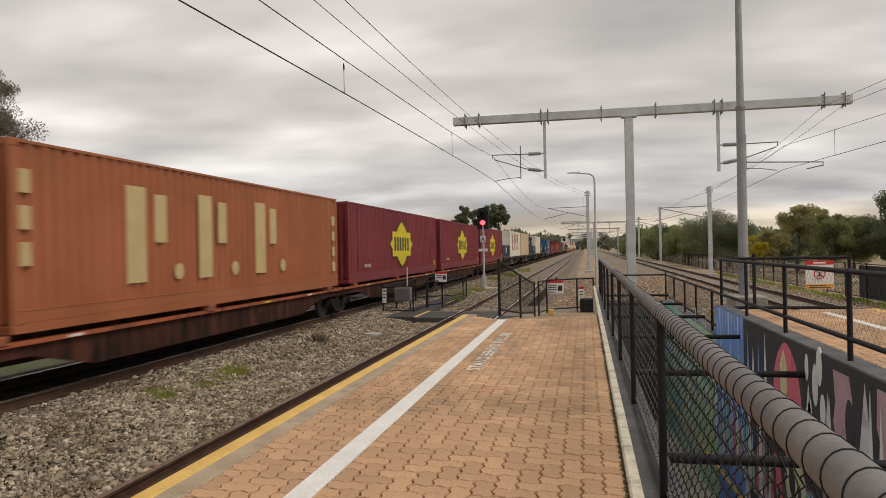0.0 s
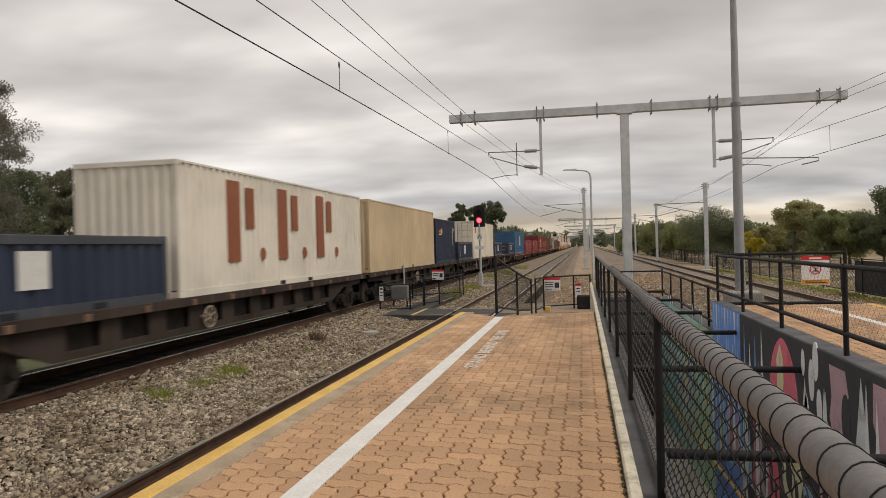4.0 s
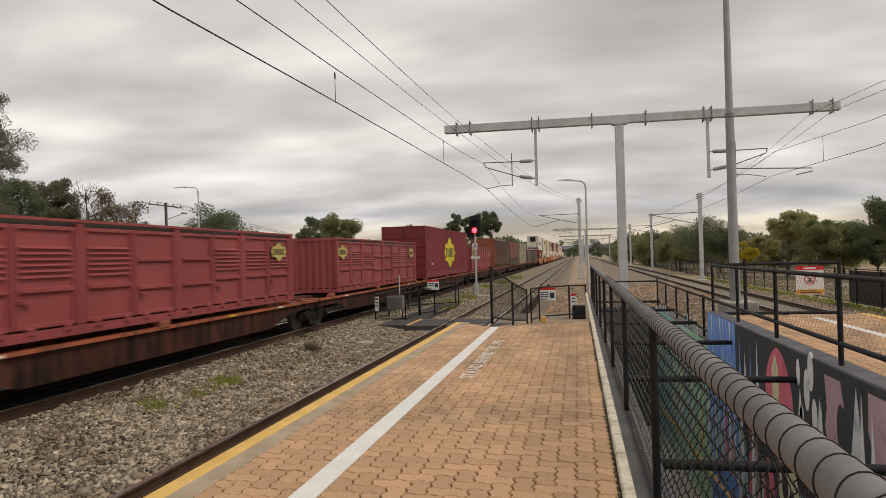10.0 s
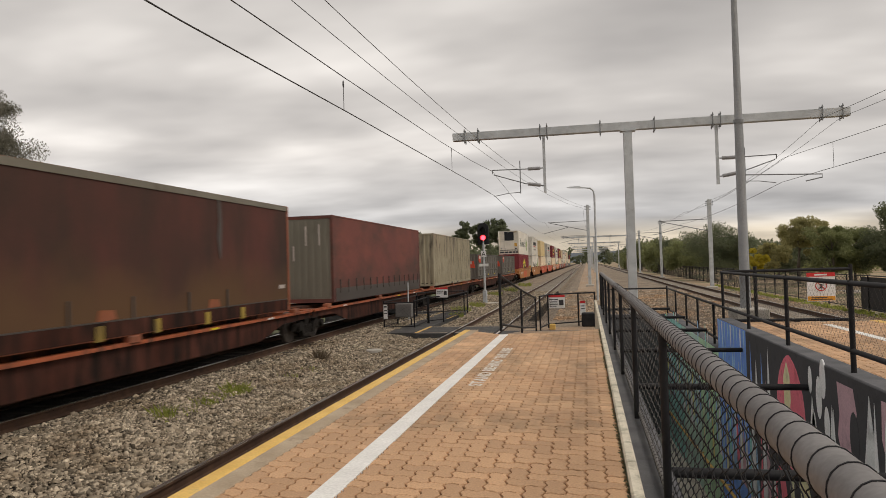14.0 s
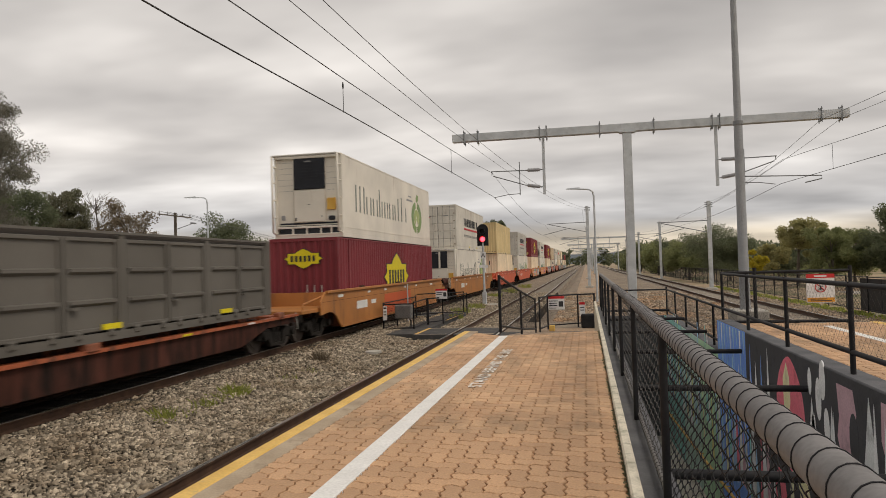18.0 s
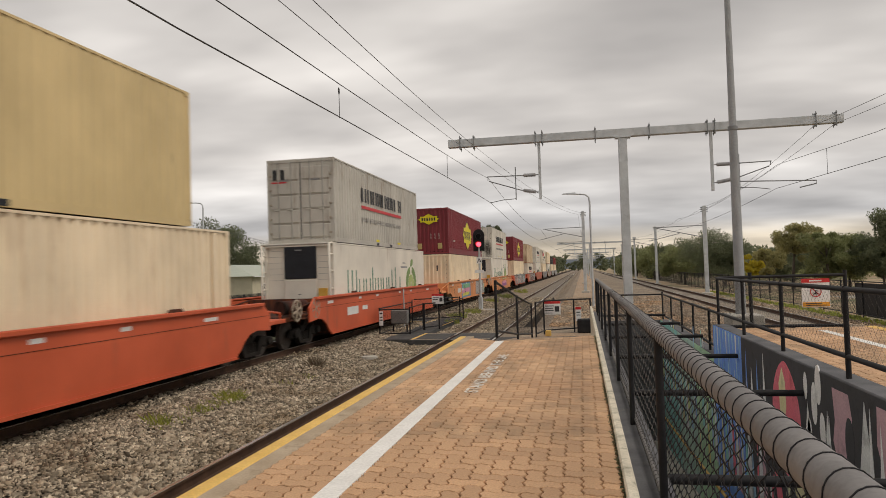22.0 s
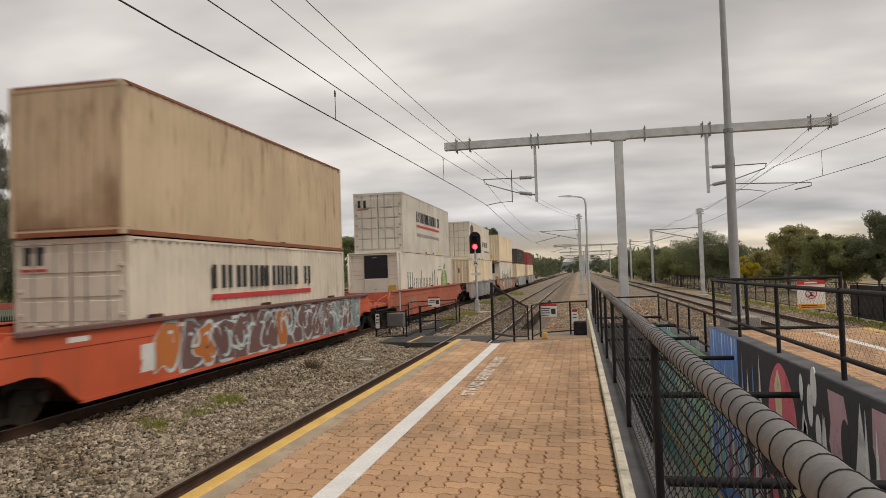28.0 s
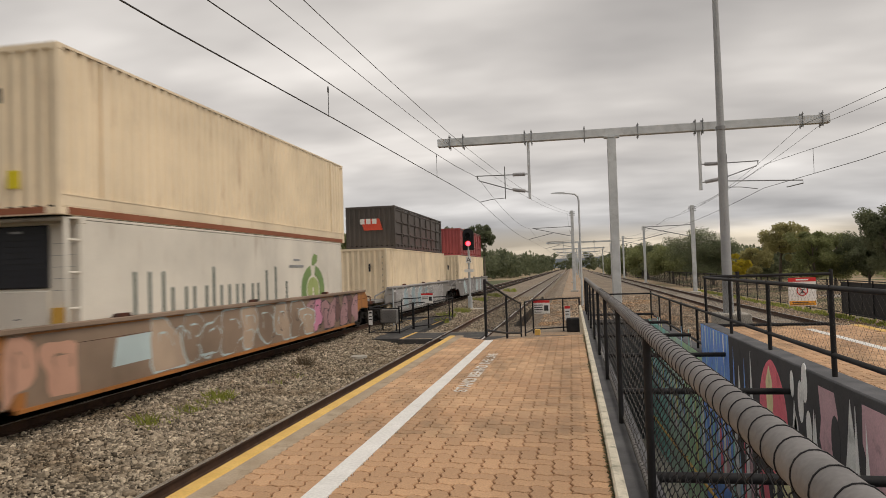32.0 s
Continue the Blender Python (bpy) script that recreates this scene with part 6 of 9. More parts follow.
def reefer_end(box, L, W, H, mat, sy):
    """A refrigeration unit in a white end frame, set over an open foot of rails."""
    y = sy * L / 2
    s = Shape(); s.box(-W / 2 + .1, W / 2 - .1, *sorted((y - sy * .05, y - sy * .30)), .44, H - .1)
    part("end_wall", s, WHITE_BOX, box, "white insulated end wall")
    # back of the open foot, given a dark colour in place of shade
    s = Shape(); s.box(-W / 2 + .1, W / 2 - .1, *sorted((y - sy * .20, y - sy * .30)), .12, .44)
    part("foot_recess", s, NAVY_FRAME, box, "recess under the cooling unit, dark with painted shade")
    s = Shape(); s.box(-W * .21, W * .25, *sorted((y, y - sy * .05)), H * .585, H - .12, .02)
    part("grille", s, GAP, box, "dark cooling grille")
    for k in range(10):
        z = H * .595 + k * (H * .41 - .19) / 10
        s = Shape(); s.box(-W * .20, W * .24, *sorted((y + sy * .012, y)), z, z + .035)
        part("slat", s, GAP, box)
    s = Shape(); s.box(-.12, .12, *sorted((y + sy * .016, y)), H - .25, H - .21)
    part("grille_badge", s, GREY_PAINT, box, "small grey badge on the grille")
    s = Shape(); s.box(-W * .21, W * .25, *sorted((y + sy * .01, y - sy * .05)), H * .19, H * .572, .02)
    cover = part("machine_cover", s, WHITE_BOX, box)
    for x, z, w, h in ((.02, H * .40, .05, .02), (-W * .185, H * .21, .03, .10), (W * .20, H * .25, .03, .03)):
        s = Shape(); s.box(x - w, x + w, *sorted((y + sy * .02, y)), z, z + h, .004)
        part("latch", s, GAP, cover, "dark latch")
    s = Shape(); s.box(-W * .43, W * .43, *sorted((y - sy * .035, y - sy * .055)), H * .165, H * .185)
    part("drip_gap", s, GAP, box, "dark gap under the covers")
    s = Shape(); s.box(W * .28, W * .40, *sorted((y + sy * .02, y - sy * .05)), H * .33, H * .47)
    part("yellow_plate", s, EMBLEM_GOLD, box, "orange-yellow warning plate")
    s = Shape(); s.box(W * .30, W * .39, *sorted((y + sy * .05, y - sy * .05)), H * .205, H * .255, .02)
    part("plug_socket", s, GAP, box, "black plug socket")
    s = Shape(); s.box(-W * .40, -W * .35, *sorted((y, y - sy * .05)), H * .22, H * .28, .01)
    part("plug_socket", s, GREY_PAINT, box, "grey socket cover")
    for x0, x1, n in ((-W * .44, -W * .23, 6), (W * .27, W * .44, 5)):
        for k in range(n):
            z = H * .57 + k * .2
            s = Shape(); s.box(x0, x1, *sorted((y - sy * .046, y - sy * .052)), z, z + .008); part("panel_seam", s, GREY_PAINT, box)
    for z0, z1, m in ((.10, .15, WHITE_BOX), (.34, .41, WHITE_BOX)):
        s = Shape(); s.box(-W / 2 + .08, W / 2 - .08, *sorted((y + sy * .02, y - sy * .06)), z0, z1, .008); part("foot_rail", s, m, box)
    for x in (-.62, -.1, .42, .8):
        s = Shape(); s.box(x, x + .05, *sorted((y + sy * .01, y - sy * .05)), .15, .34); part("foot_stile", s, WHITE_BOX, box)


def ribbed_side(box, L, W, H, mat, sx, louvres=False, panels=8):
    """A side of framed doors with ribs, such as an open side-door box has."""
    w = sx * W / 2
    # the backing is charcoal to paint the shade in the gaps between doors
    s = Shape(); s.box(*sorted((w - sx * .13, w - sx * .17)), -L / 2 + .1, L / 2 - .1, .14, H - .03)
    part("side_wall", s, CHARCOAL_BOX, box, "inner wall behind the doors, charcoal for the shade in gaps")
    p = (L - .3) / panels
    for i in range(0, panels + 1, 2):
        y = -L / 2 + .15 + i * p
        s = Shape(); s.box(*sorted((w - sx * .02, w - sx * .14)), y - .07, y + .07, .1, H - .06, .012)
        part("side_post", s, mat, box)
    for i in range(panels):
        y0, y1 = -L / 2 + .15 + i * p + (.10 if i % 2 == 0 else .025), -L / 2 + .15 + (i + 1) * p - (.10 if i % 2 else .025)
        s = Shape(); s.box(*sorted((w - sx * .075, w - sx * .12)), y0, y1, .18, H - .13)
        door = part("side_door", s, mat, box)
        for a, b, c, d in ((y0, y0 + .07, .18, H - .13), (y1 - .07, y1, .18, H - .13), (y0 + .07, y1 - .07, .18, .25), (y0 + .07, y1 - .07, H - .2, H - .13)):
            s = Shape(); s.box(*sorted((w - sx * .03, w - sx * .078)), a, b, c, d, .01); part("door_frame", s, mat, door)
        vents = louvres and i not in (3, 4)
        for z in ((.40 * H,) if vents else (.36 * H, .64 * H)):
            s = Shape(); o = [(w - sx * .078, z - .07), (w - sx * .012, z - .02), (w - sx * .012, z + .03), (w - sx * .078, z + .05)]
            s.prism(o, "y", y0 + .1, y1 - .1); part("door_rib", s, mat, door)
        if vents:
            for k in range(6):
                z = .50 * H + k * .092
                s = Shape(); s.prism([(w - sx * .08, z), (w - sx * .022, z + .006), (w - sx * .03, z + .03), (w - sx * .08, z + .058)], "y", y0 + .11, y1 - .11); part("louvre", s, mat, door)
        if i % 2:
            g = Shape(); g.box(*sorted((w + sx * .02, w - sx * .06)), y0 + .1, y0 + .3, .3 * H, .3 * H + .05); part("latch", g, mat, door)
        for k in (.2, .8):
            g = Shape(); yy = y0 + (y1 - y0) * k; g.box(*sorted((w + sx * .045, w - sx * .06)), yy - .06, yy + .06, .07, .22, .03)
            part("hinge", g, mat, door)


def container(label, u0, L, W, H, z, mat, side="corrugated", near="panel", far="panel", group="containers", frame_mat=None, top=True, name="shipping_container", bulge=0, end_mat=None):
    """A box on the train, its near end u0 metres down the line; returns its Empty."""
    box = thing(name, pose(X_B, u0 + L / 2, z), label, "container", group)
    train.append(box)
    fm = frame_mat or mat
    frame_parts(box, L, W, H, fm)
    for sx in (-1, 1):
        w = sx * (W / 2 - .008)
        if side == "corrugated":
            part("side_wall", corrugated(w, -L / 2 + .11, L / 2 - .11, .14, H - .045, .06 if H < 1.5 else {OFFWHITE_BOX: .030, DULL_GREY_BOX: .040, MAROON_BOX: .046, TAN_BOX: .022, DIRTY_TAN_BOX: .036, PALE_CREAM_BOX: .022, BEIGE_BOX: .034}.get(mat, .052), .36 if H < 1.5 else .278, face=sx), mat, box)
        elif side == "fine":
            part("side_wall", corrugated(w, -L / 2 + .11, L / 2 - .11, .14, H - .06, .012, .16, face=sx), mat, box)
        elif side in ("ribbed", "louvred"):
            ribbed_side(box, L, W, H, mat, sx, side == "louvred", 8)
        else:
            s = Shape(); a, b = sorted((w, w - sx * .06)); s.box(a, b, -L / 2 + .1, L / 2 - .1, .14, H - .06)
            part("side_wall", s, mat, box)
    if top:
        s = Shape(); s.box(-W / 2 + .02, W / 2 - .02, -L / 2 + .05, L / 2 - .05, H - .05, H - .012)
        part("roof", s, mat, box)
    if L > 13.4 and side != "flat":                          # lifting posts at the forty-foot marks
        for y in (-6.1, 6.1):
            for sx in (-1, 1):
                a, b = sorted((sx * W / 2, sx * (W / 2 - .05))); s = Shape(); s.box(a, b, y - .09, y + .09, .15, H - .07, .008)
                part("lifting_post", s, fm, box)
    elif side in ("corrugated", "fine"):
        for y in (-1.15, .85):
            s = Shape(); s.box(W / 2 - .05, W / 2 + .002, y, y + .34, .012, .115)
            part("fork_pocket", s, GAP, box, "dark fork-lift pocket")
    s = Shape(); s.box(-W / 2 + .07, W / 2 - .07, -L / 2 + .05, L / 2 - .05, .03, .16)
    part("floor", s, BOGIE, box, "dark underframe")
    for sy, kind in ((-1, near), (1, far)):
        if kind == "corrugated":
            s = Shape(); ya, yb = sorted((sy * (L / 2 - .020), sy * (L / 2 - .07))); s.box(-W / 2 + .09, W / 2 - .09, ya, yb, .12, H - .1)
            wall = part("end_wall", s, end_mat or mat, box, "corrugated steel end wall")
            for q in range(9):
                xa = -W / 2 + .14 + q * .245; yc, yd = sorted((sy * (L / 2 - .006), sy * (L / 2 - .022)))
                s = Shape(); s.box(xa, xa + .14, yc, yd, .16, H - .14, .012); part("end_rib", s, end_mat or mat, wall)
        else:
            {"panel": panel_end, "doors": door_end, "reefer": reefer_end}[kind](box, L, W, H, mat, sy)
    return box


def patch(box, W, outline, mat, name, proud=0.004, label=""):
    """A painted shape on the side towards the platforms: outline of (y, z)."""
    s = Shape(); s.prism(outline, "x", W / 2 - .01, W / 2 + proud)
    return part(name, s, mat, box, label)


def end_patch(box, L, outline, mat, name, proud=0.004, label=""):
    """A painted shape on the leading end: outline of (x, z)."""
    s = Shape(); s.prism(outline, "y", -L / 2 - proud, -L / 2 + .03)
    return part(name, s, mat, box, label)


def rect(a0, a1, b0, b1, lean=0.0):
    return [(a0, b0), (a1, b0), (a1 + lean, b1), (a0 + lean, b1)]


STAR = [(-1.12, 0), (-.9, .2), (-.9, .56), (-.48, .56), (-.3, .8), (0, 1.04), (.3, .8), (.48, .56), (.9, .56), (.9, .2), (1.12, 0), (.9, -.2), (.9, -.56), (.48, -.56), (.3, -.8), (0, -1.04),
        (-.3, -.8), (-.48, -.56), (-.9, -.56), (-.9, -.2)]


def star(box, W, yc, zc, r, on_end=0.0, coat=None):
    """A yellow many-pointed emblem with a dark rim and dark upright bars."""
    f = (lambda o, m, n, p: end_patch(box, on_end, o, m, n, p)) if on_end else (lambda o, m, n, p: patch(box, W, o, m, n, p))
    wide = 1.0 if on_end else 1.75
    squash = .52 if on_end else .96
    f([(yc + a * r * 1.06 * wide, zc + b * r * 1.07 * squash) for a, b in STAR], INK, "emblem_rim", .003)
    f([(yc + a * r * wide, zc + b * r * squash) for a, b in STAR], coat or YELLOW, "emblem", .006)
    for k in range(6):
        y = yc + (-.74 + k * .255) * r * wide
        f(rect(y, y + .15 * r * wide, zc - .31 * r * squash, zc + .31 * r * squash), INK, "emblem_bar", .012)


def word(box, W, y0, z0, height, widths, mat, gap=0.25, name="lettering_bar", stroke=1.0, lean=0.0):
    """A word that is drawn as plain upright bars: widths in units of the height, negative for a space."""
    y = y0
    for w in widths:
        if w < 0:
            y += -w * height
            continue
        patch(box, W, rect(y, y + w * height * stroke, z0, z0 + height, lean), mat, name, .006)
        y += (w + gap) * height


def bogie(parent, y, zr, part_name="bogie"):
    """A three-piece bogie with two wheelsets, under parent (whose origin lies on the rail heads)."""
    s = Shape()
    for sx in (-1, 1):
        x = sx * 1.0
        s.prism([(-1.05, .36), (-.95, .56), (-.5, .62), (-.35, .5), (-.3, .22), (.3, .22), (.35, .5), (.5, .62), (.95, .56), (1.05, .36), (.8, .30), (.55, .38), (.42, .14), (-.42, .14), (-.55, .38), (-.8, .30)][::-1], "x", x - .07, x + .07)
        for k in (-.16, 0, .16):
            s.tube([(x, k, .2), (x, k, .48)], .055, 7)
        for k in (-.88, .88):
            s.tube([(x + sx * .06, k, .46), (x + sx * .17, k, .46)], .11, 10)
    s.box(-1.0, 1.0, -.2, .2, .42, .66, .03)
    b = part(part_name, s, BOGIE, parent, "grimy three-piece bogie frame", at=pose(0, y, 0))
    for k in (-.88, .88):
        for sx in (-1, 1):
            w = Shape()
            x = sx * .755
            w.tube([(x - .06, k, .46), (x + .06, k, .46)], .455, 26)
            w.tube([(x + sx * .055, k, .46), (x + sx * .075, k, .46)], .34, 20)
            part("wheel", w, WHEEL, b, "steel wheel")
        a = Shape(); a.tube([(-.75, k, .46), (.75, k, .46)], .075, 8)
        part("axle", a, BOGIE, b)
    return b


def coupler(parent, y, sign, z=.78):
    s = Shape(); a, b = sorted((y, y + sign * .55)); s.box(-.09, .09, a, b, z - .1, z + .1, .02); s.box(-.17, .17, *sorted((y + sign * .32, y + sign * .58)), z - .14, z + .14, .04)
    part("coupler", s, BOGIE, parent, "automatic coupler")


def skeletal(label, u0, u1, first=False, last=False):
    """One unit of an articulated skeletal wagon: a deep fish-bellied spine and arms that carry the box."""
    L = u1 - u0
    wag = thing("skeletal_wagon", pose(X_B, (u0 + u1) / 2, RAIL_B), label, "wagon", "skeletal wagons")
    train.append(wag)
    h = L / 2
    for sx in (-1, 1):
        x = sx * 1.12
        belly = [(-h + .1, .85), (-h + .1, .68), (-h + 2.0, .66), (-h + 3.4, .33), (h - 3.4, .33), (h - 2.0, .66), (h - .1, .68), (h - .1, .85)]
        s = Shape(); s.prism(belly[::-1], "x", x - .02, x + .02)
        part("side_web", s, WEB, wag, "grimy fish-bellied side web")
        s = Shape(); a, b = sorted((x - sx * .10, x + sx * .10)); s.box(a, b, -h + .1, h - .1, .85, .915)
        part("top_flange", s, SPINE, wag, "orange-red top flange")
        for y in (-h + 1.3, -h * .1, h - 1.3):
            s = Shape(); a, b = sorted((x - sx * .05, x + sx * .13)); s.box(a, b, y - .17, y + .17, .88, 1.03, .02)
            part("box_support", s, SPINE_RUST, wag, "rusty orange box support arm")
        for k, m in ((-.33, WHITE_PAINT), (.12, YELLOW), (.3, WHITE_PAINT)):
            s = Shape(); a, b = sorted((x + sx * .10, x + sx * .106)); s.box(a, b, k * L, k * L + .34, .86, .905)
            part("reflector", s, m, wag, "small reflector strip")
    s = Shape(); s.box(-.28, .28, -h + .1, h - .1, .42, .95)
    part("spine", s, SPINE_DARK, wag, "central spine")
    for y in (-h + .6, h - .6):
        s = Shape(); s.box(-1.1, 1.1, y - .25, y + .25, .72, .90)
        part("end_bolster", s, SPINE, wag, "orange end bolster")
    bogie(wag, -h + (1.2 if first else 0), 0)
    if last:
        bogie(wag, h - 1.2, 0)
        coupler(wag, h - .1, 1)
    if first:
        coupler(wag, -h + .1, -1)
    if first or last:
        y = (h - .15) if last else (-h + .15)
        for sx in (-1, 1):
            s = Shape(); s.tube([(sx * 1.15, y, .95), (sx * 1.22, y, .5), (sx * .95, y, .45)], .02, 6)
            part("step_rail", s, STEEL, wag, "shunter's step")
    return wag


def flat_wagon(label, u0, u1):
    """A plain container flat with a fish-bellied, holed side sill."""
    L = u1 - u0
    wag = thing("flat_wagon", pose(X_B, (u0 + u1) / 2, RAIL_B), label, "wagon", "flat wagons")
    train.append(wag)
    h = L / 2 - .25
    s = Shape(); s.box(-1.22, 1.22, -h, h, 1.16, 1.235)
    part("deck", s, DECK_RUST, wag, "rust-brown steel deck")
    for sx in (-1, 1):
        x0, x1 = sorted((sx * 1.20, sx * 1.26))
        s = Shape(); s.box(x0, x1, -h, h, 1.05, 1.24, .01)
        part("side_sill", s, FLAT_BLACK, wag)
        xw0, xw1 = sorted((sx * 1.04, sx * 1.10))
        n = 9
        p = (L - 7.0) / n
        s = Shape()
        s.box(xw0, xw1, -h + 3.3, h - 3.3, .46, .60)
        for k in range(n + 1):                                # uprights between the holes
            y = -h + 3.3 + k * (2 * h - 6.6) / n
            s.box(xw0, xw1, y - .28, y + .28, .60, 1.05)
        s.prism([(-h + .3, 1.05), (-h + .3, .88), (-h + 2.2, .84), (-h + 3.3, .46), (-h + 3.6, .46), (-h + 3.6, 1.05)], "x", xw0, xw1)
        s.prism([(h - .3, 1.05), (h - 3.6, 1.05), (h - 3.6, .46), (h - 3.3, .46), (h - 2.2, .84), (h - .3, .88)], "x", xw0, xw1)
        part("side_girder", s, FLAT_BLACK, wag, "black girder with oval openings")
        s = Shape()
        for k in range(12):
            y = -h + .6 + k * (2 * h - 1.2) / 11
            s.box(*sorted((sx * 1.255, sx * 1.30)), y - .07, y + .07, 1.06, 1.19, .01)
        part("lashing_rings", s, DECK_RUST, wag)
    s = Shape(); s.box(-.3, .3, -h, h, .55, 1.15)
    # added block stops the view through the girder openings, dark as their shade
    s.box(-.98, .98, -h + 3.4, h - 3.4, .52, 1.15)
    part("centre_sill", s, BOGIE, wag, "centre sill and added block, dark as shade behind the openings")
    s = Shape()
    for k in range(24):
        a = 2 * math.pi * k / 24
        b = 2 * math.pi * (k + 1) / 24
        s.tube([(1.30, -1.9 + .23 * math.cos(a), .76 + .23 * math.sin(a)), (1.30, -1.9 + .23 * math.cos(b), .76 + .23 * math.sin(b))], .02, 5)
    for k in range(3):
        a = math.pi * k / 3 + .4
        s.tube([(1.30, -1.9 - .23 * math.cos(a), .76 - .23 * math.sin(a)), (1.30, -1.9 + .23 * math.cos(a), .76 + .23 * math.sin(a))], .018, 5)
    s.tube([(1.08, -1.9, .76), (1.32, -1.9, .76)], .04, 8)
    part("hand_brake_wheel", s, WHEEL_CREAM, wag, "worn cream spoked hand brake wheel")
    for y, sg in ((-h + 1.6, -1), (h - 1.6, 1)):
        bogie(wag, y, 0)
    coupler(wag, -h, -1); coupler(wag, h, 1)
    return wag


def curls(y0, y1, z0, z1, n, width, seed, x):
    """Sprayed strokes: flat ribbons along random arcs, kept within a field of the wagon side."""
    rng = random.Random(seed)
    s = Shape()
    for _ in range(n):
        cy, cz = rng.uniform(y0 + .3, y1 - .3), rng.uniform(z0 + .2, z1 - .2)
        r, a, turn = min(.08 + width * rng.uniform(1.6, 4.2), .52), rng.uniform(0, 6.28), rng.choice((-1, 1)) * rng.uniform(1.4, 4.2)
        squash, lean, pts = rng.uniform(.9, 1.5), rng.uniform(-.3, .3), []
        for j in range(13):
            q = a + turn * j / 12
            rr = r * (1 - .4 * j / 12)
            z = cz + rr * squash * math.sin(q)
            pts.append((min(max(cy + rr * math.cos(q) + lean * (z - cz), y0), y1), min(max(z, z0), z1)))
        v, f = [], []
        for j, p in enumerate(pts):
            q0, q1 = pts[max(j - 1, 0)], pts[min(j + 1, 12)]
            d = (q1[0] - q0[0], q1[1] - q0[1]); ln = math.hypot(*d) or 1
            w = width * (.35 + .65 * math.sin(math.pi * (j + .6) / 13.2)) * .5
            v += [(x, p[0] - d[1] / ln * w, p[1] + d[0] / ln * w), (x, p[0] + d[1] / ln * w, p[1] - d[0] / ln * w)]
        s.add(v, [(2 * j, 2 * j + 1, 2 * j + 3, 2 * j + 2) for j in range(12)])
    return s


def bubbles(wag, y0, y1, z0, z1, n, fills, line, width, seed, x):
    """Sprayed bulging shapes side by side and over one another, each with an outline and an inner stroke."""
    rng = random.Random(seed)
    meshes, edge, layer = {}, Shape(), 0
    p = (y1 - y0) / n
    for i in range(n):
        cy, cz, ry, rz = y0 + p * (i + .5) + rng.uniform(-.2, .2) * p, (z0 + z1) / 2 + rng.uniform(-.12, .12), p * rng.uniform(.5, .72), (z1 - z0) * rng.uniform(.40, .62)
        lean, ph, k = rng.uniform(-.35, .35), rng.uniform(0, 6.28), rng.choice((2, 3, 3))
        ring = []
        for j in range(28):
            a = 2 * math.pi * j / 28
            q = 1 + .20 * math.sin(k * a + ph) + .09 * math.sin(5 * a + ph * 2)
            z = cz + rz * q * math.sin(a)
            ring.append((min(max(cy + ry * q * math.cos(a) + lean * (z - cz), y0), y1), min(max(z, z0), z1)))
        xx = x + .00035 * layer; layer += 1
        m = fills[rng.randrange(len(fills))]
        meshes.setdefault(m, Shape()).add([(xx, *q) for q in ring] + [(xx, cy, cz)], [(j, (j + 1) % 28, 28) for j in range(28)])
        inner = [(cy + (a - cy) * .45, cz + (b - cz) * .5) for a, b in ring]
        for path, w in ((ring, width), (inner[:rng.randrange(9, 20)], width * .8)):
            v = []
            for j, q in enumerate(path):
                a, b = path[j - 1], path[(j + 1) % len(path)]
                if path is not ring:
                    a, b = path[max(j - 1, 0)], path[min(j + 1, len(path) - 1)]
                d = (b[0] - a[0], b[1] - a[1]); ln = math.hypot(*d) or 1
                ww = w * (.5 + .4 * math.sin(j * .7 + ph))
                v += [(xx + .0002, q[0] - d[1] / ln * ww, q[1] + d[0] / ln * ww), (xx + .0002, q[0] + d[1] / ln * ww, q[1] - d[0] / ln * ww)]
            t = len(path)
            edge.add(v, [(2 * j, 2 * j + 1, (2 * j + 3) % (2 * t), (2 * j + 2) % (2 * t)) for j in range(t if path is ring else t - 1)])
    for m, sh in meshes.items():
        part("spray_shape", sh, m, wag, "bulging spray-painted shapes")["kind"] = "stuff"
    part("spray_outline", edge, line, wag, "spray-painted outlines")["kind"] = "stuff"


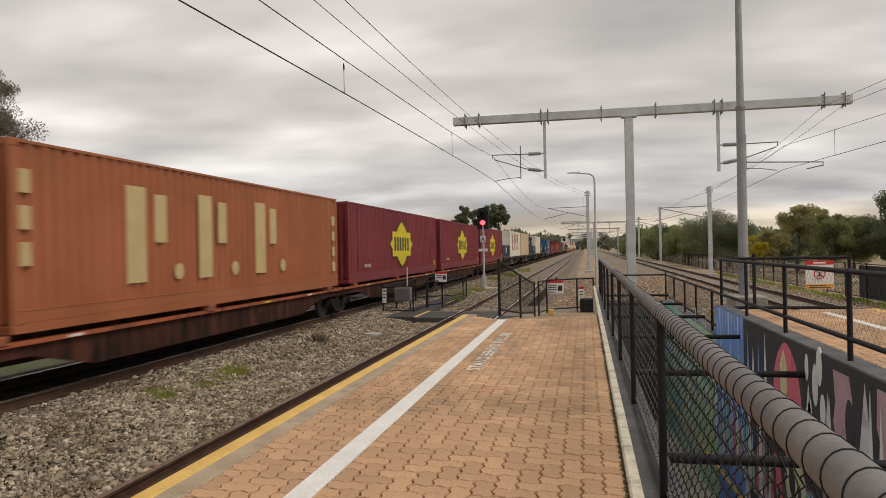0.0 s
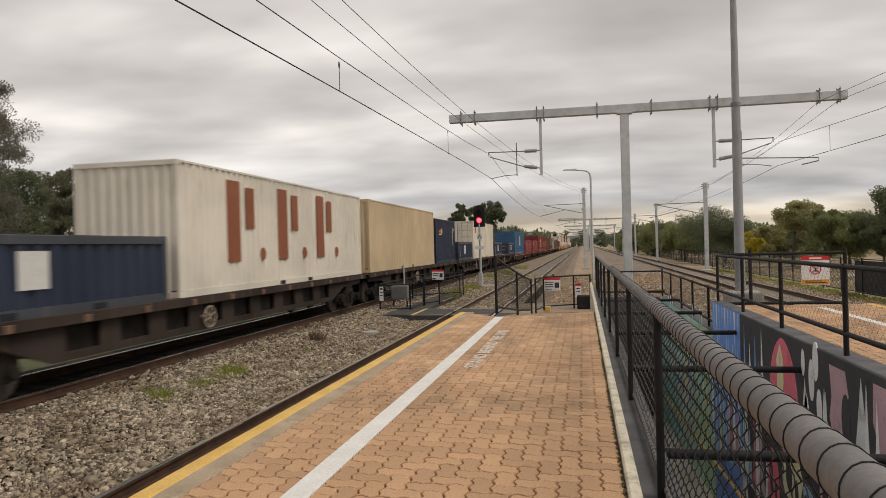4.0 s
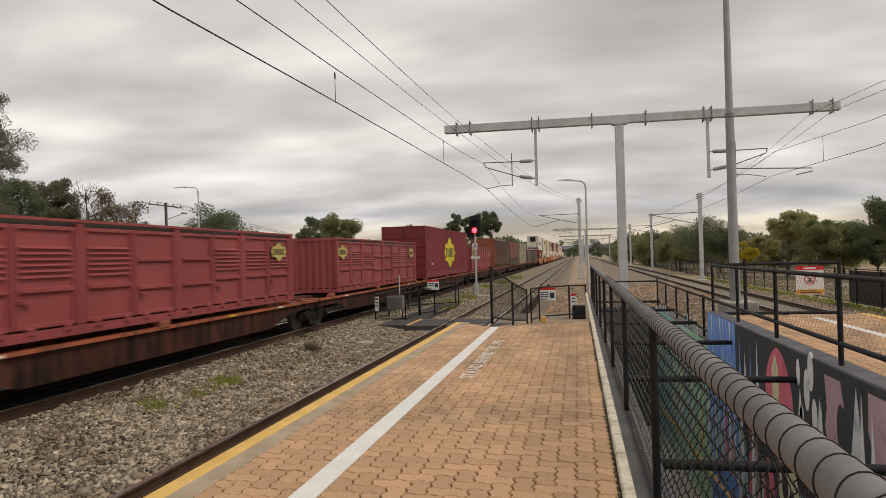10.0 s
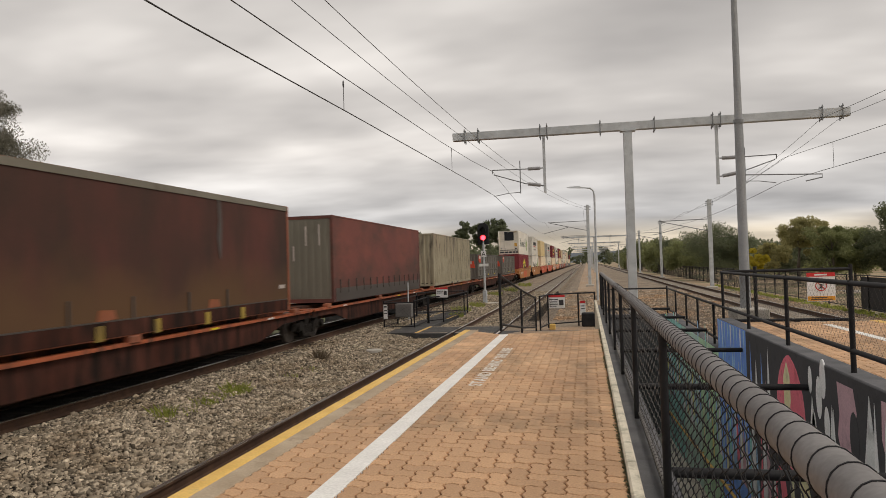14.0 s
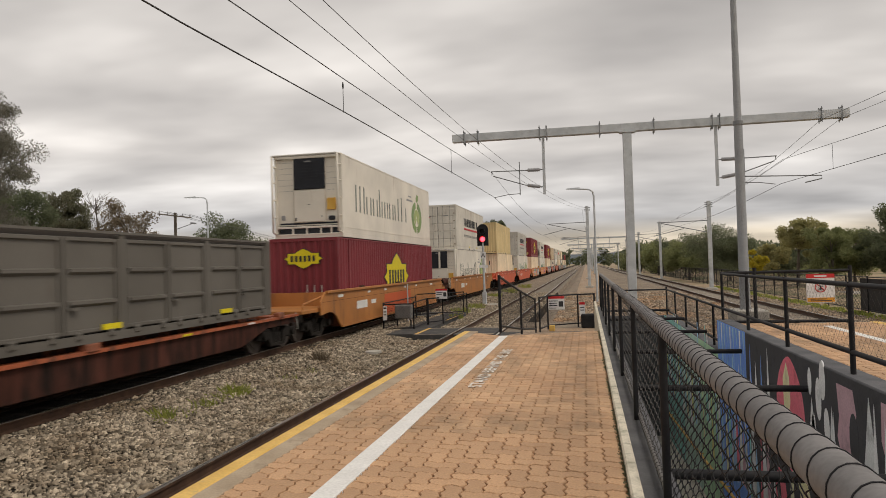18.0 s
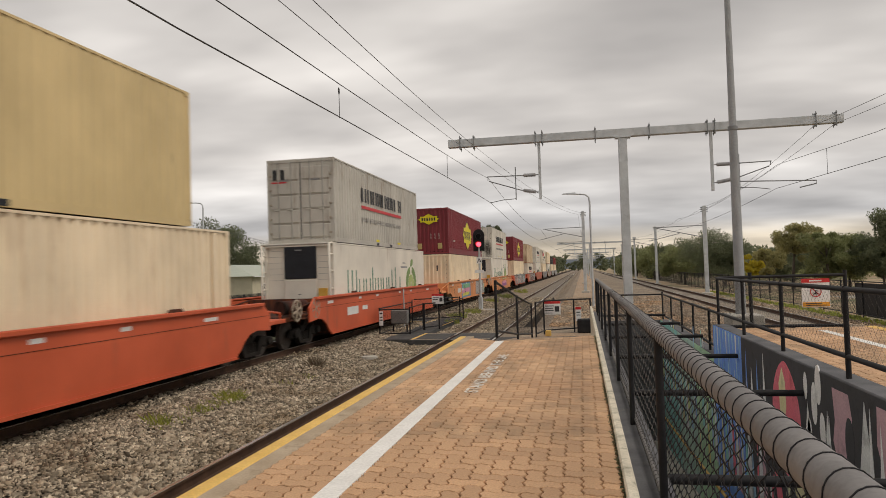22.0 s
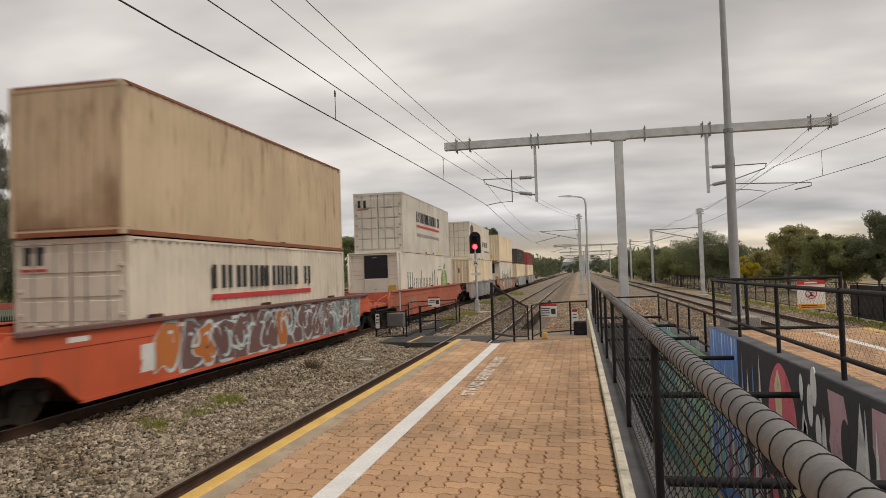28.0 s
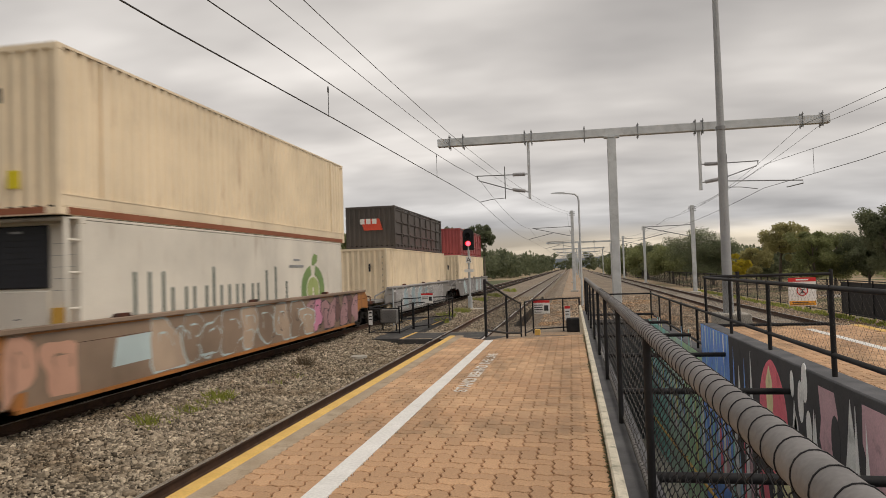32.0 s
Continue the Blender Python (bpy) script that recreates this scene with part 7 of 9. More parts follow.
def well_car(label, u0, u1, mat, graffiti=(), strokes=(), end_mat=None, brakes=(), first=False, last=False, plates=True, bulges=(), chord=None):
    """One unit of an articulated well wagon: deep sides between raised ends on shared bogies."""
    L = u1 - u0
    wag = thing("well_wagon", pose(X_B, (u0 + u1) / 2, RAIL_B), label, "wagon", "well wagons")
    train.append(wag)
    h = L / 2
    a = h - 2.9
    for sx in (-1, 1):
        x0, x1 = sorted((sx * 1.38, sx * 1.33))
        half = [(h - 3.2, .28), (h - 3.0, .40), (h - 2.75, .62), (h - 2.45, .77), (h - 2.1, .82), (h - 1.35, .76), (h - 1.35, 1.18), (h - 1.75, 1.46)]
        prof = half + [(-y, z) for y, z in half[::-1]]
        s = Shape(); s.prism(prof, "x", x0, x1)
        part("well_side", s, mat, wag, "deep painted side plate")
        x2, x3 = sorted((sx * 1.46, sx * 1.33))
        s = Shape(); s.box(x2, x3, -h + 1.8, h - 1.8, 1.41, 1.50, .015)
        part("top_chord", s, chord if chord and sx > 0 else mat, wag)
        s = Shape(); x4, x5 = sorted((sx * 1.42, sx * 1.33)); s.box(x4, x5, -h + 3.2, h - 3.2, .24, .30)
        part("bottom_chord", s, mat, wag)
        s = Shape(); x6, x7 = sorted((sx * 1.386, sx * 1.379)); s.box(x6, x7, -h + 1.5, h - 1.5, 1.148, 1.157)
        part("weld_seam", s, SPINE_DARK, wag)
        for y in (-h * .52, -h * .05, h * .42):
            s = Shape(); s.prism([(y, 1.50), (y + .5, 1.50), (y + .44, 1.565), (y + .08, 1.565)], "x", *sorted((sx * 1.36, sx * 1.44))); part("chord_stop", s, SPINE_DARK, wag, "dark lug on the top chord")
        if plates and sx > 0:
            for y, z, w, hh, m in ((-a + .0, 1.24, .5, .09, WHITE_PAINT), (-a + 1.9, .74, 1.2, .28, WHITE_PAINT), (-a + 3.6, .84, .6, .15, WHITE_PAINT), (-a + 3.2, 1.26, .32, .08, WHITE_PAINT),
                                   (-a + 5.4, 1.26, .32, .08, WHITE_PAINT), (.8, 1.26, .3, .08, WHITE_PAINT), (2.9, 1.26, .3, .08, WHITE_PAINT), (a - 1.7, 1.22, .55, .08, WHITE_PAINT)):
                s = Shape(); s.box(1.37, 1.386, y, y + w, z, z + hh)
                part("stencil_plate", s, m, wag, "pale stencilled plate")
    for k, (y0, y1, z0, z1, m) in enumerate(graffiti):
        s = Shape(); s.prism([(y0 * h, z0), (y1 * h, z0 + .02), (y1 * h - .1, z1), (y0 * h + .12, z1 - .03)], "x", 1.37, 1.3835 + .001 * k)
        part("spray_painting", s, m, wag, "spray-painted graffiti of curling shapes")
    for k, (y0, y1, n, fills, line, width, seed) in enumerate(bulges):
        bubbles(wag, y0 * h, y1 * h, .34, 1.39, n, fills, line, width, seed, 1.3905 + .00012 * k)
    for k, (y0, y1, m, n, w, seed) in enumerate(strokes):
        part("spray_stroke", curls(y0 * h, y1 * h, .36, 1.36, n, w, seed, 1.3985 + .0008 * k), m, wag, "curling spray-painted strokes")["kind"] = "stuff"
    s = Shape(); s.box(-1.33, 1.33, -h + 3.3, h - 3.3, .26, .34); s.box(-1.3, 1.3, -h + 3.25, -h + 3.3, .34, .9); s.box(-1.3, 1.3, h - 3.3, h - 3.25, .34, .9)
    part("well_floor", s, SPINE_DARK, wag)
    for sy in (-1, 1):
        s = Shape(); ya, yb = sorted((sy * (a + .05), sy * (h - .12))); s.box(-1.28, 1.28, ya, yb, .86, .98, .02)
        s.box(-1.33, 1.33, *sorted((sy * (a - .05), sy * (a + .12))), .86, 1.42)
        s.box(-.35, .35, *sorted((sy * a, sy * (h - .05))), .6, .9)
        part("end_platform", s, end_mat or mat, wag, "raised end platform over the bogie")
        for sx in (-1, 1):
            s = Shape(); s.tube([(sx * 1.2, sy * (a + .3), 1.40), (sx * 1.2, sy * (h - .35), 1.15), (sx * 1.2, sy * (h - .35), .9)], .03, 6)
            part("end_rail", s, end_mat or mat, wag)
    for yb in [-h + q for q in brakes]:
        s = Shape()
        for k in range(20):
            t0, t1 = 2 * math.pi * k / 20, 2 * math.pi * (k + 1) / 20
            s.tube([(1.36, yb + .3 * math.cos(t0), 1.16 + .3 * math.sin(t0)), (1.36, yb + .3 * math.cos(t1), 1.16 + .3 * math.sin(t1))], .03, 5)
        for k in range(3):
            t0 = math.pi * k / 3 + .3
            s.tube([(1.36, yb - .3 * math.cos(t0), 1.16 - .3 * math.sin(t0)), (1.36, yb + .3 * math.cos(t0), 1.16 + .3 * math.sin(t0))], .035, 5)
        part("hand_brake_wheel", s, WHEEL_CREAM, wag, "worn pale spoked hand brake wheel")
    if brakes:
        s = Shape(); s.tube([(.95, -h + .2, 1.24), (.95, -h + 1.9, 1.24)], .2, 18)
        part("brake_cylinder", s, WEB, wag, "dark rusty brake cylinder on the end platform")
        s = Shape()
        for z in (.9, 1.0, 1.1):
            s.tube([(1.32, -h + .1, z), (1.32, -h + 2.2, z)], .018, 6)
        part("brake_pipe", s, end_mat or mat, wag)
    bogie(wag, -h + 1.75, 0)
    bogie(wag, h - 1.75, 0)
    coupler(wag, -h + .2, -1); coupler(wag, h - .2, 1)
    return wag

# boxes on skeletal wagons
PALE_MARK = surface("faded_white_stencil", (0.40, 0.34, 0.31), (0.50, 0.44, 0.40), 0.65, 0, 4, 40, 0.03)
edges_1 = [-8.6, 7.2, 22.95, 38.75, 54.5, 70.2]
for i in range(5):
    skeletal("orange-edged skeletal wagon unit with a grimy fish-bellied spine", edges_1[i], edges_1[i + 1], i == 0, i == 4)
W40, W48 = 2.44, 2.50


def block_name(b, mat, blocks, z0, z1, W=W40):
    """Plain slabs with round stops between them, in place of a company's initials."""
    for y0, y1 in blocks:
        w = y1 - y0
        patch(b, W, rect(y0 + w * .08, y0 + w * .40, z0, z1), mat, "lettering_slab", .005)
        patch(b, W, rect(y0 + w * .56, y0 + w * .78, z0 + (z1 - z0) * .42, z1 - (z1 - z0) * .06), mat, "lettering_slab", .005)
        patch(b, W, [(y1 + .02 + .17 * math.cos(a), z0 + .17 + .17 * math.sin(a)) for a in [j * math.pi / 5 for j in range(10)]], mat, "lettering_stop", .006)


c = container("faded orange corrugated shipping container on a skeletal wagon", -5.6, 13.7, W40, 2.9, DECK, ORANGE_BOX)
for k in range(4):
    patch(c, W40, rect(5.6, 6.1, .5 + k * .5, .5 + k * .5 + .3), FADED_CREAM, "lettering_bar")
c = container("faded orange corrugated shipping container with large cream slab lettering shapes", 8.75, 13.7, W40, 2.9, DECK, ORANGE_BOX)
block_name(c, FADED_CREAM, ((-4.35, -2.55), (-1.9, -.2), (.75, 2.5)), .62, 2.42)
for k in range(4):
    patch(c, W40, rect(6.35, 6.6, .5 + k * .5, .5 + k * .5 + .3), FADED_CREAM, "lettering_bar")
for k in range(3):
    patch(c, W40, rect(-6.68, -6.46, 1.0 + k * .55, 1.0 + k * .55 + .36), FADED_CREAM, "lettering_bar")
for u in (23.5, 39.4, 55.05):
    c = container("maroon corrugated shipping container with a yellow star emblem", u, 14.63, W48, 2.9, DECK, MAROON_BOX)
    star(c, W48, 0, 1.42, 1.0)
    patch(c, W48, rect(-5.5, -5.2, .52, .64), PALE_MARK, "marking_bar"); patch(c, W48, rect(-5.1, -4.75, .52, .64), PALE_MARK, "marking_bar")
    patch(c, W48, rect(6.7, 6.9, .3, .55), YELLOW, "marking_patch")

# boxes on black flats
FLAT_DECK = RAIL_B + 1.24
for u0, u1 in ((70.4, 90.25), (90.25, 110.2), (110.2, 130.2), (130.2, 150.1)):
    flat_wagon("grimy black container flat wagon with openings in its side girder", u0, u1)


def half_height(u):
    c = container("navy half-height open container with a white placard", u, 6.06, W40, 1.28, FLAT_DECK, NAVY_BOX, near="doors", far="doors", group="half-height containers", frame_mat=NAVY_FRAME, top=False, name="half_height_container")
    patch(c, W40, rect(-.78, -.16, .43, 1.02), WHITE_PAINT, "placard", .012, "white paper placard")
    s = Shape(); s.box(W40 / 2 - .05, W40 / 2 + .012, -2.9, 2.9, 1.12, 1.268, .01); part("rim_rail", s, NAVY_FRAME, c, "thick scuffed top rail")
    patch(c, W40, rect(-2.5, -2.38, .25, .95), GREY_PAINT, "marking_bar")
    for k in (-.85, .25):
        for z in (.42, .85):
            end_patch(c, 6.06, rect(k, k + .6, z, z + .09), GREY_PAINT, "marking_bar", .012)


for u in (70.9, 110.85, 130.8, 143.6):
    half_height(u)
c = container("white corrugated shipping container with rust-red slab lettering shapes", 77.4, 12.19, W40, 2.9, FLAT_DECK, WHITE_BOX, near="panel")
block_name(c, RUST_PAINT, ((-4.2, -2.2), (-1.4, .6), (1.5, 3.4)), .7, 2.65)
container("plain beige corrugated shipping container", 90.7, 12.19, W40, 2.9, FLAT_DECK, BEIGE_BOX)
c = container("dark navy corrugated short shipping container with a round emblem", 103.5, 6.06, W40, 2.59, FLAT_DECK, NAVY_BOX)
EMBLEM_PINK = surface("faded_pink_emblem_paint", (0.30, 0.10, 0.12), (0.38, 0.15, 0.17), 0.6, 0, 2, 40, 0.03)
EMBLEM_GOLD = surface("golden_emblem_paint", (0.62, 0.34, 0.05), (0.70, 0.42, 0.09), 0.6, 0, 2, 40, 0.03)
patch(c, W40, rect(-2.2, -1.55, 1.80, 1.95), EMBLEM_PINK, "emblem_field", .006)
patch(c, W40, [(-1.40 + .22 * math.cos(a), 1.87 + .17 * math.sin(a)) for a in [j * math.pi / 8 for j in range(16)]], EMBLEM_GOLD, "emblem", .008)
for z0, z1, y1 in ((1.75, 1.775, -1.7), (1.65, 1.71, -1.45)):
    patch(c, W40, rect(-2.17, y1, z0, z1), WHITE_PAINT, "emblem_bar", .006)
for k in range(3):
    for x in (-.85, .25):
        for z in (.28, .50):
            end_patch(c, 6.06, rect(x, x + .6, z + k * .72, z + .08 + k * .72), PALE_MARK, "marking_bar", .012)
patch(c, W40, rect(2.2, 2.26, 1.0, 2.15), WHITE_PAINT, "marking_bar"); patch(c, W40, rect(2.45, 2.58, 1.95, 2.1), YELLOW, "marking_patch")
c = container("cream shipping container with a small red emblem", 117.45, 12.19, W40, 2.9, FLAT_DECK, PALE_CREAM_BOX, side="corrugated", near="doors")
patch(c, W40, [(-5.14, 2.05), (-4.95, 2.5), (-4.5, 2.45), (-4.48, 2.03), (-4.8, 1.98)], RED_PAINT, "emblem"); 
patch(c, W40, rect(-1.4, -.7, .02, .14), YELLOW, "marking_patch", .02); patch(c, W40, rect(1.4, 2.1, .02, .14), YELLOW, "marking_patch", .02)

# second and third skeletal sets
edges_2 = [150.3, 166.3, 181.9, 197.0, 213.8, 229.2, 244.9, 260.6, 276.4, 292.2, 308.1]
for i in range(10):
    skeletal("orange-edged skeletal wagon unit with a grimy fish-bellied spine", edges_2[i], edges_2[i + 1], i in (0, 5), i in (4, 9))
c = container("mid-blue corrugated shipping container with an arched yellow emblem", 151.2, 13.72, W40, 2.9, DECK, BLUE_BOX, near="doors")
arch = [(-.62, -1.0), (.62, -1.0), (.62, .35), (.5, .75), (.25, 1.0), (0, 1.08), (-.25, 1.0), (-.5, .75), (-.62, .35)]
patch(c, W40, [(.09 + a * .95, 1.72 + b * .60) for a, b in arch], WHITE_PAINT, "emblem_rim", .004)
patch(c, W40, [(.09 + a * .85, 1.78 + b * .50) for a, b in arch], YELLOW, "emblem", .006)
patch(c, W40, [(-.22, 1.38), (.38, 1.38), (.33, 1.62), (.26, 1.98), (.2, 2.16), (.08, 2.18), (.02, 2.05), (-.1, 1.75)], INK, "emblem_figure", .008)
patch(c, W40, [(-.5, 1.13), (.68, 1.13), (.6, 1.42), (-.42, 1.42)], WHITE_PAINT, "emblem_foot", .0095)
for y in (-.62, .5):
    patch(c, W40, rect(y, y + .3, .12, .22), YELLOW, "marking_patch", .02)


def side_door_box(u, mat, label, emblem):
    c = container(label, u, 12.0, W40, 1.92, DECK, mat, side="louvred" if emblem == "star" else "ribbed", group="side-door containers", top=False, name="open_top_container")
    if emblem == "star":
        for y in (-5.42, 5.0):
            star(c, W40, y, 1.4, .27, coat=FADED_YELLOW)
    else:
        patch(c, W40, [(-5.62, 1.42), (-5.45, 1.28), (-4.61, 1.22), (-4.61, 1.8), (-5.62, 1.8)], SCF_RED, "emblem_patch", .012)
        for k in range(3):
            patch(c, W40, rect(-5.5 + k * .29, -5.3 + k * .29, 1.55, 1.75), WHITE_PAINT, "emblem_bar", .016)
        end_patch(c, 12.0, [(.15, .85), (1.0, .85), (.88, 1.38), (.02, 1.38)], SCF_RED, "emblem_patch", .012)
        for k in range(3):
            end_patch(c, 12.0, rect(.02 + k * .27, .2 + k * .27, 1.14, 1.36), PALE_MARK, "emblem_bar", .016)
        for y in (-.6, 3.4):
            patch(c, W40, rect(y, y + .5, .2, .3), YELLOW, "marking_patch", .02)
    return c


RED_LABEL = "faded red steel open-top container with louvred side doors"
for u in (167.9, 183.75, 215.3):
    side_door_box(u, RED_BOX, RED_LABEL, "star")
c = container("maroon corrugated shipping container with a yellow star emblem", 198.15, 14.63, W48, 2.9, DECK, MAROON_BOX, near="doors")
star(c, W48, 0, 1.42, 1.0)
patch(c, W48, rect(-5.9, -5.4, .72, .83), PALE_MARK, "marking_bar")
c = container("rusty brown curtain-sided container blackened with soot", 231.0, 12.19, W40, 2.9, DECK, CURTAIN_SOOT, side="flat", near="corrugated", end_mat=BROWN_BOX, frame_mat=BROWN_BOX)
patch(c, W40, rect(-6.0, 6.0, 2.76, 2.89), END_GREY, "curtain_track", .012, "grey curtain track along the roof edge")
patch(c, W40, rect(-5.9, 5.9, .02, .30), WEB, "side_sill", .010, "rusty brown sill under the curtain")
patch(c, W40, rect(-5.9, 5.9, .30, .325), CHARCOAL_BOX, "curtain_hem", .014, "dark hem of the curtain")
for y in (-1.8, -.15, 1.7, 3.3):
    patch(c, W40, rect(y - .10, y + .10, -.02, .25), CLAMP_YELLOW, "curtain_clamp", .024, "yellow curtain clamp")
    s = Shape(); s.box(W40 / 2 + .0, W40 / 2 + .03, y - .75, y - .70, .28, .72, .008); part("curtain_strap", s, CHARCOAL_BOX, c, "dark curtain strap")
for y in (-1.6, 2.0):
    patch(c, W40, [(y - .25, .32), (y + .25, .34), (y + .2, .50), (y - .18, .52)], RUST_PAINT, "sill_marking", .012, "faded red marking")
patch(c, W40, [(2.25, 2.78), (2.37, 2.78), (2.42, 2.2), (2.36, 1.5), (2.3, 1.4), (2.2, 1.9), (2.28, 2.3)], CHARCOAL_BOX, "soot_streak", .006, "dark streak of soot")
patch(c, W40, rect(5.4, 5.75, .62, .72), PALE_MARK, "marking_bar", .006)
c = container("dirty maroon curtain-sided container with a grey corrugated end", 246.7, 12.19, W40, 2.9, DECK, CURTAIN, side="flat", near="corrugated", end_mat=END_GREY, frame_mat=CURTAIN)
patch(c, W40, rect(-5.9, 5.9, .02, .46), CHARCOAL_BOX, "side_sill", .010, "sooty sill under the curtain")
for k in range(14):
    s = Shape(); s.box(W40 / 2, W40 / 2 + .03, -5.5 + k * .85, -5.46 + k * .85, .30, .75, .008); part("curtain_strap", s, CHARCOAL_BOX, c, "dark curtain strap")
for q, a, b in ((.25, 1.9, 2.55), (.72, 1.9, 2.6), (-.2, 1.4, 1.9), (-.45, 1.2, 1.75)):
    end_patch(c, 12.19, rect(q, q + .05, a, b), PALE_MARK, "marking_bar", .012)
container("grimy cream corrugated shipping container", 262.3, 12.19, W40, 2.9, DECK, DIRTY_CREAM_BOX)
GREY_LABEL = "grey-green steel open-top container with ribbed side panels and a red patch"
for u in (278.2, 294.2):
    side_door_box(u, GREY_GREEN_BOX, GREY_LABEL, "patch")


# ---- double-stacked well wagons ----
WELL_BROWN = paint("orange_brown_wagon_paint", (0.37, 0.145, 0.034), dirt=(0.17, 0.078, 0.036), amount=0.56, fade=0.2)
WELL_RED = paint("salmon_red_wagon_paint", (0.52, 0.092, 0.034), dirt=(0.26, 0.09, 0.05), amount=0.60, fade=0.16)
WELL_FADED = paint("faded_salmon_wagon_paint", (0.63, 0.25, 0.095), dirt=(0.36, 0.17, 0.10), amount=0.58, fade=0.2)
WELL_WORN = paint("worn_salmon_wagon_paint", (0.43, 0.105, 0.052), dirt=(0.20, 0.115, 0.085), amount=0.52, fade=0.25)
WELL_GREY = paint("grey_overpainted_wagon", (0.22, 0.21, 0.20), amount=0.6)
RED_ORANGE = paint("red_orange_repair_paint", (0.50, 0.085, 0.02), amount=0.75)

SPRAY_SKY, SPRAY_GREEN = paint("blue_spray_paint", (0.12, 0.25, 0.42)), paint("green_spray_paint", (0.17, 0.40, 0.22))
SPRAY_TEAL_FIELD = paint("teal_grey_spray_field", (0.20, 0.25, 0.25), fade=.3)
SPRAY_PINKISH, SPRAY_YELLOW = paint("pink_spray_paint", (0.62, 0.25, 0.38)), paint("yellow_spray_paint", (0.60, 0.58, 0.08))
we = [308.0, 329.3, 351.0, 371.6, 393.6, 413.8, 435.5, 456.4, 477.2, 498.7, 519.4, 542.0, 561.2, 583.0]
G_PLUM, G_GREY, G_BROWN = paint("plum_brown_spray_field", (0.15, 0.075, 0.07)), paint("grey_spray_field", (0.34, 0.325, 0.32), fade=.3), paint("brown_spray_field", (0.24, 0.17, 0.12), fade=.3)
S_PALE, S_WHITE, S_BLACK = paint("pale_blue_spray", (0.46, 0.56, 0.57)), paint("white_spray", (0.66, 0.66, 0.63)), paint("black_spray", (0.025, 0.025, 0.03))
S_ORANGE, S_PEACH, S_VIOLET = paint("orange_spray", (0.45, 0.14, 0.03)), paint("peach_spray", (0.55, 0.31, 0.22)), paint("violet_spray_paint", (0.27, 0.09, 0.30))
S_SOOT = surface("soot_on_paint", (0.05, 0.045, 0.04), (0.12, 0.105, 0.09), 0.85, 0, 2.2, 30, 0.05)
sn, sl = S_SOOT.node_tree.nodes, S_SOOT.node_tree.links         # the soot thins out into the paint
sco = sn.new("ShaderNodeTexCoord"); smp = sn.new("ShaderNodeMapping"); smp.vector_type = "TEXTURE"
smp.inputs["Location"].default_value = (.78, -6.1, .85); smp.inputs["Scale"].default_value = (.42, .5, 1.0)
sgr = sn.new("ShaderNodeTexGradient"); sgr.gradient_type = "SPHERICAL"
sno = sn.new("ShaderNodeTexNoise"); sno.inputs["Scale"].default_value = 5; sno.inputs["Detail"].default_value = 6
sml = sn.new("ShaderNodeMath"); sml.operation = "MULTIPLY"; sm2 = sn.new("ShaderNodeMath"); sm2.operation = "MULTIPLY"; sm2.inputs[1].default_value = 2.6; sm2.use_clamp = True
sl.new(sco.outputs["Object"], smp.inputs[0]); sl.new(smp.outputs[0], sgr.inputs[0]); sl.new(sco.outputs["Object"], sno.inputs["Vector"])
sl.new(sgr.outputs["Fac"], sml.inputs[0]); sl.new(sno.outputs["Fac"], sml.inputs[1]); sl.new(sml.outputs[0], sm2.inputs[0]); sl.new(sm2.outputs[0], sn["Principled BSDF"].inputs["Alpha"])
S_MINT = paint("mint_spray", (0.33, 0.52, 0.40), fade=.3)
S_OCHRE = paint("ochre_spray", (0.46, 0.36, 0.14))
G_DIM, G_TAUPE, S_ROSE = paint("dim_grey_spray_field", (0.24, 0.235, 0.235), fade=.3), paint("taupe_spray_field", (0.40, 0.30, 0.22), fade=.3), paint("rose_spray_paint", (0.37, 0.21, 0.22), fade=.3)
G_SKY, G_BLUSH, G_RUST = paint("dull_sky_spray", (0.25, 0.335, 0.37), fade=.3), paint("dull_blush_spray", (0.36, 0.265, 0.245), fade=.3), paint("dull_rust_spray", (0.42, 0.20, 0.10), fade=.3)
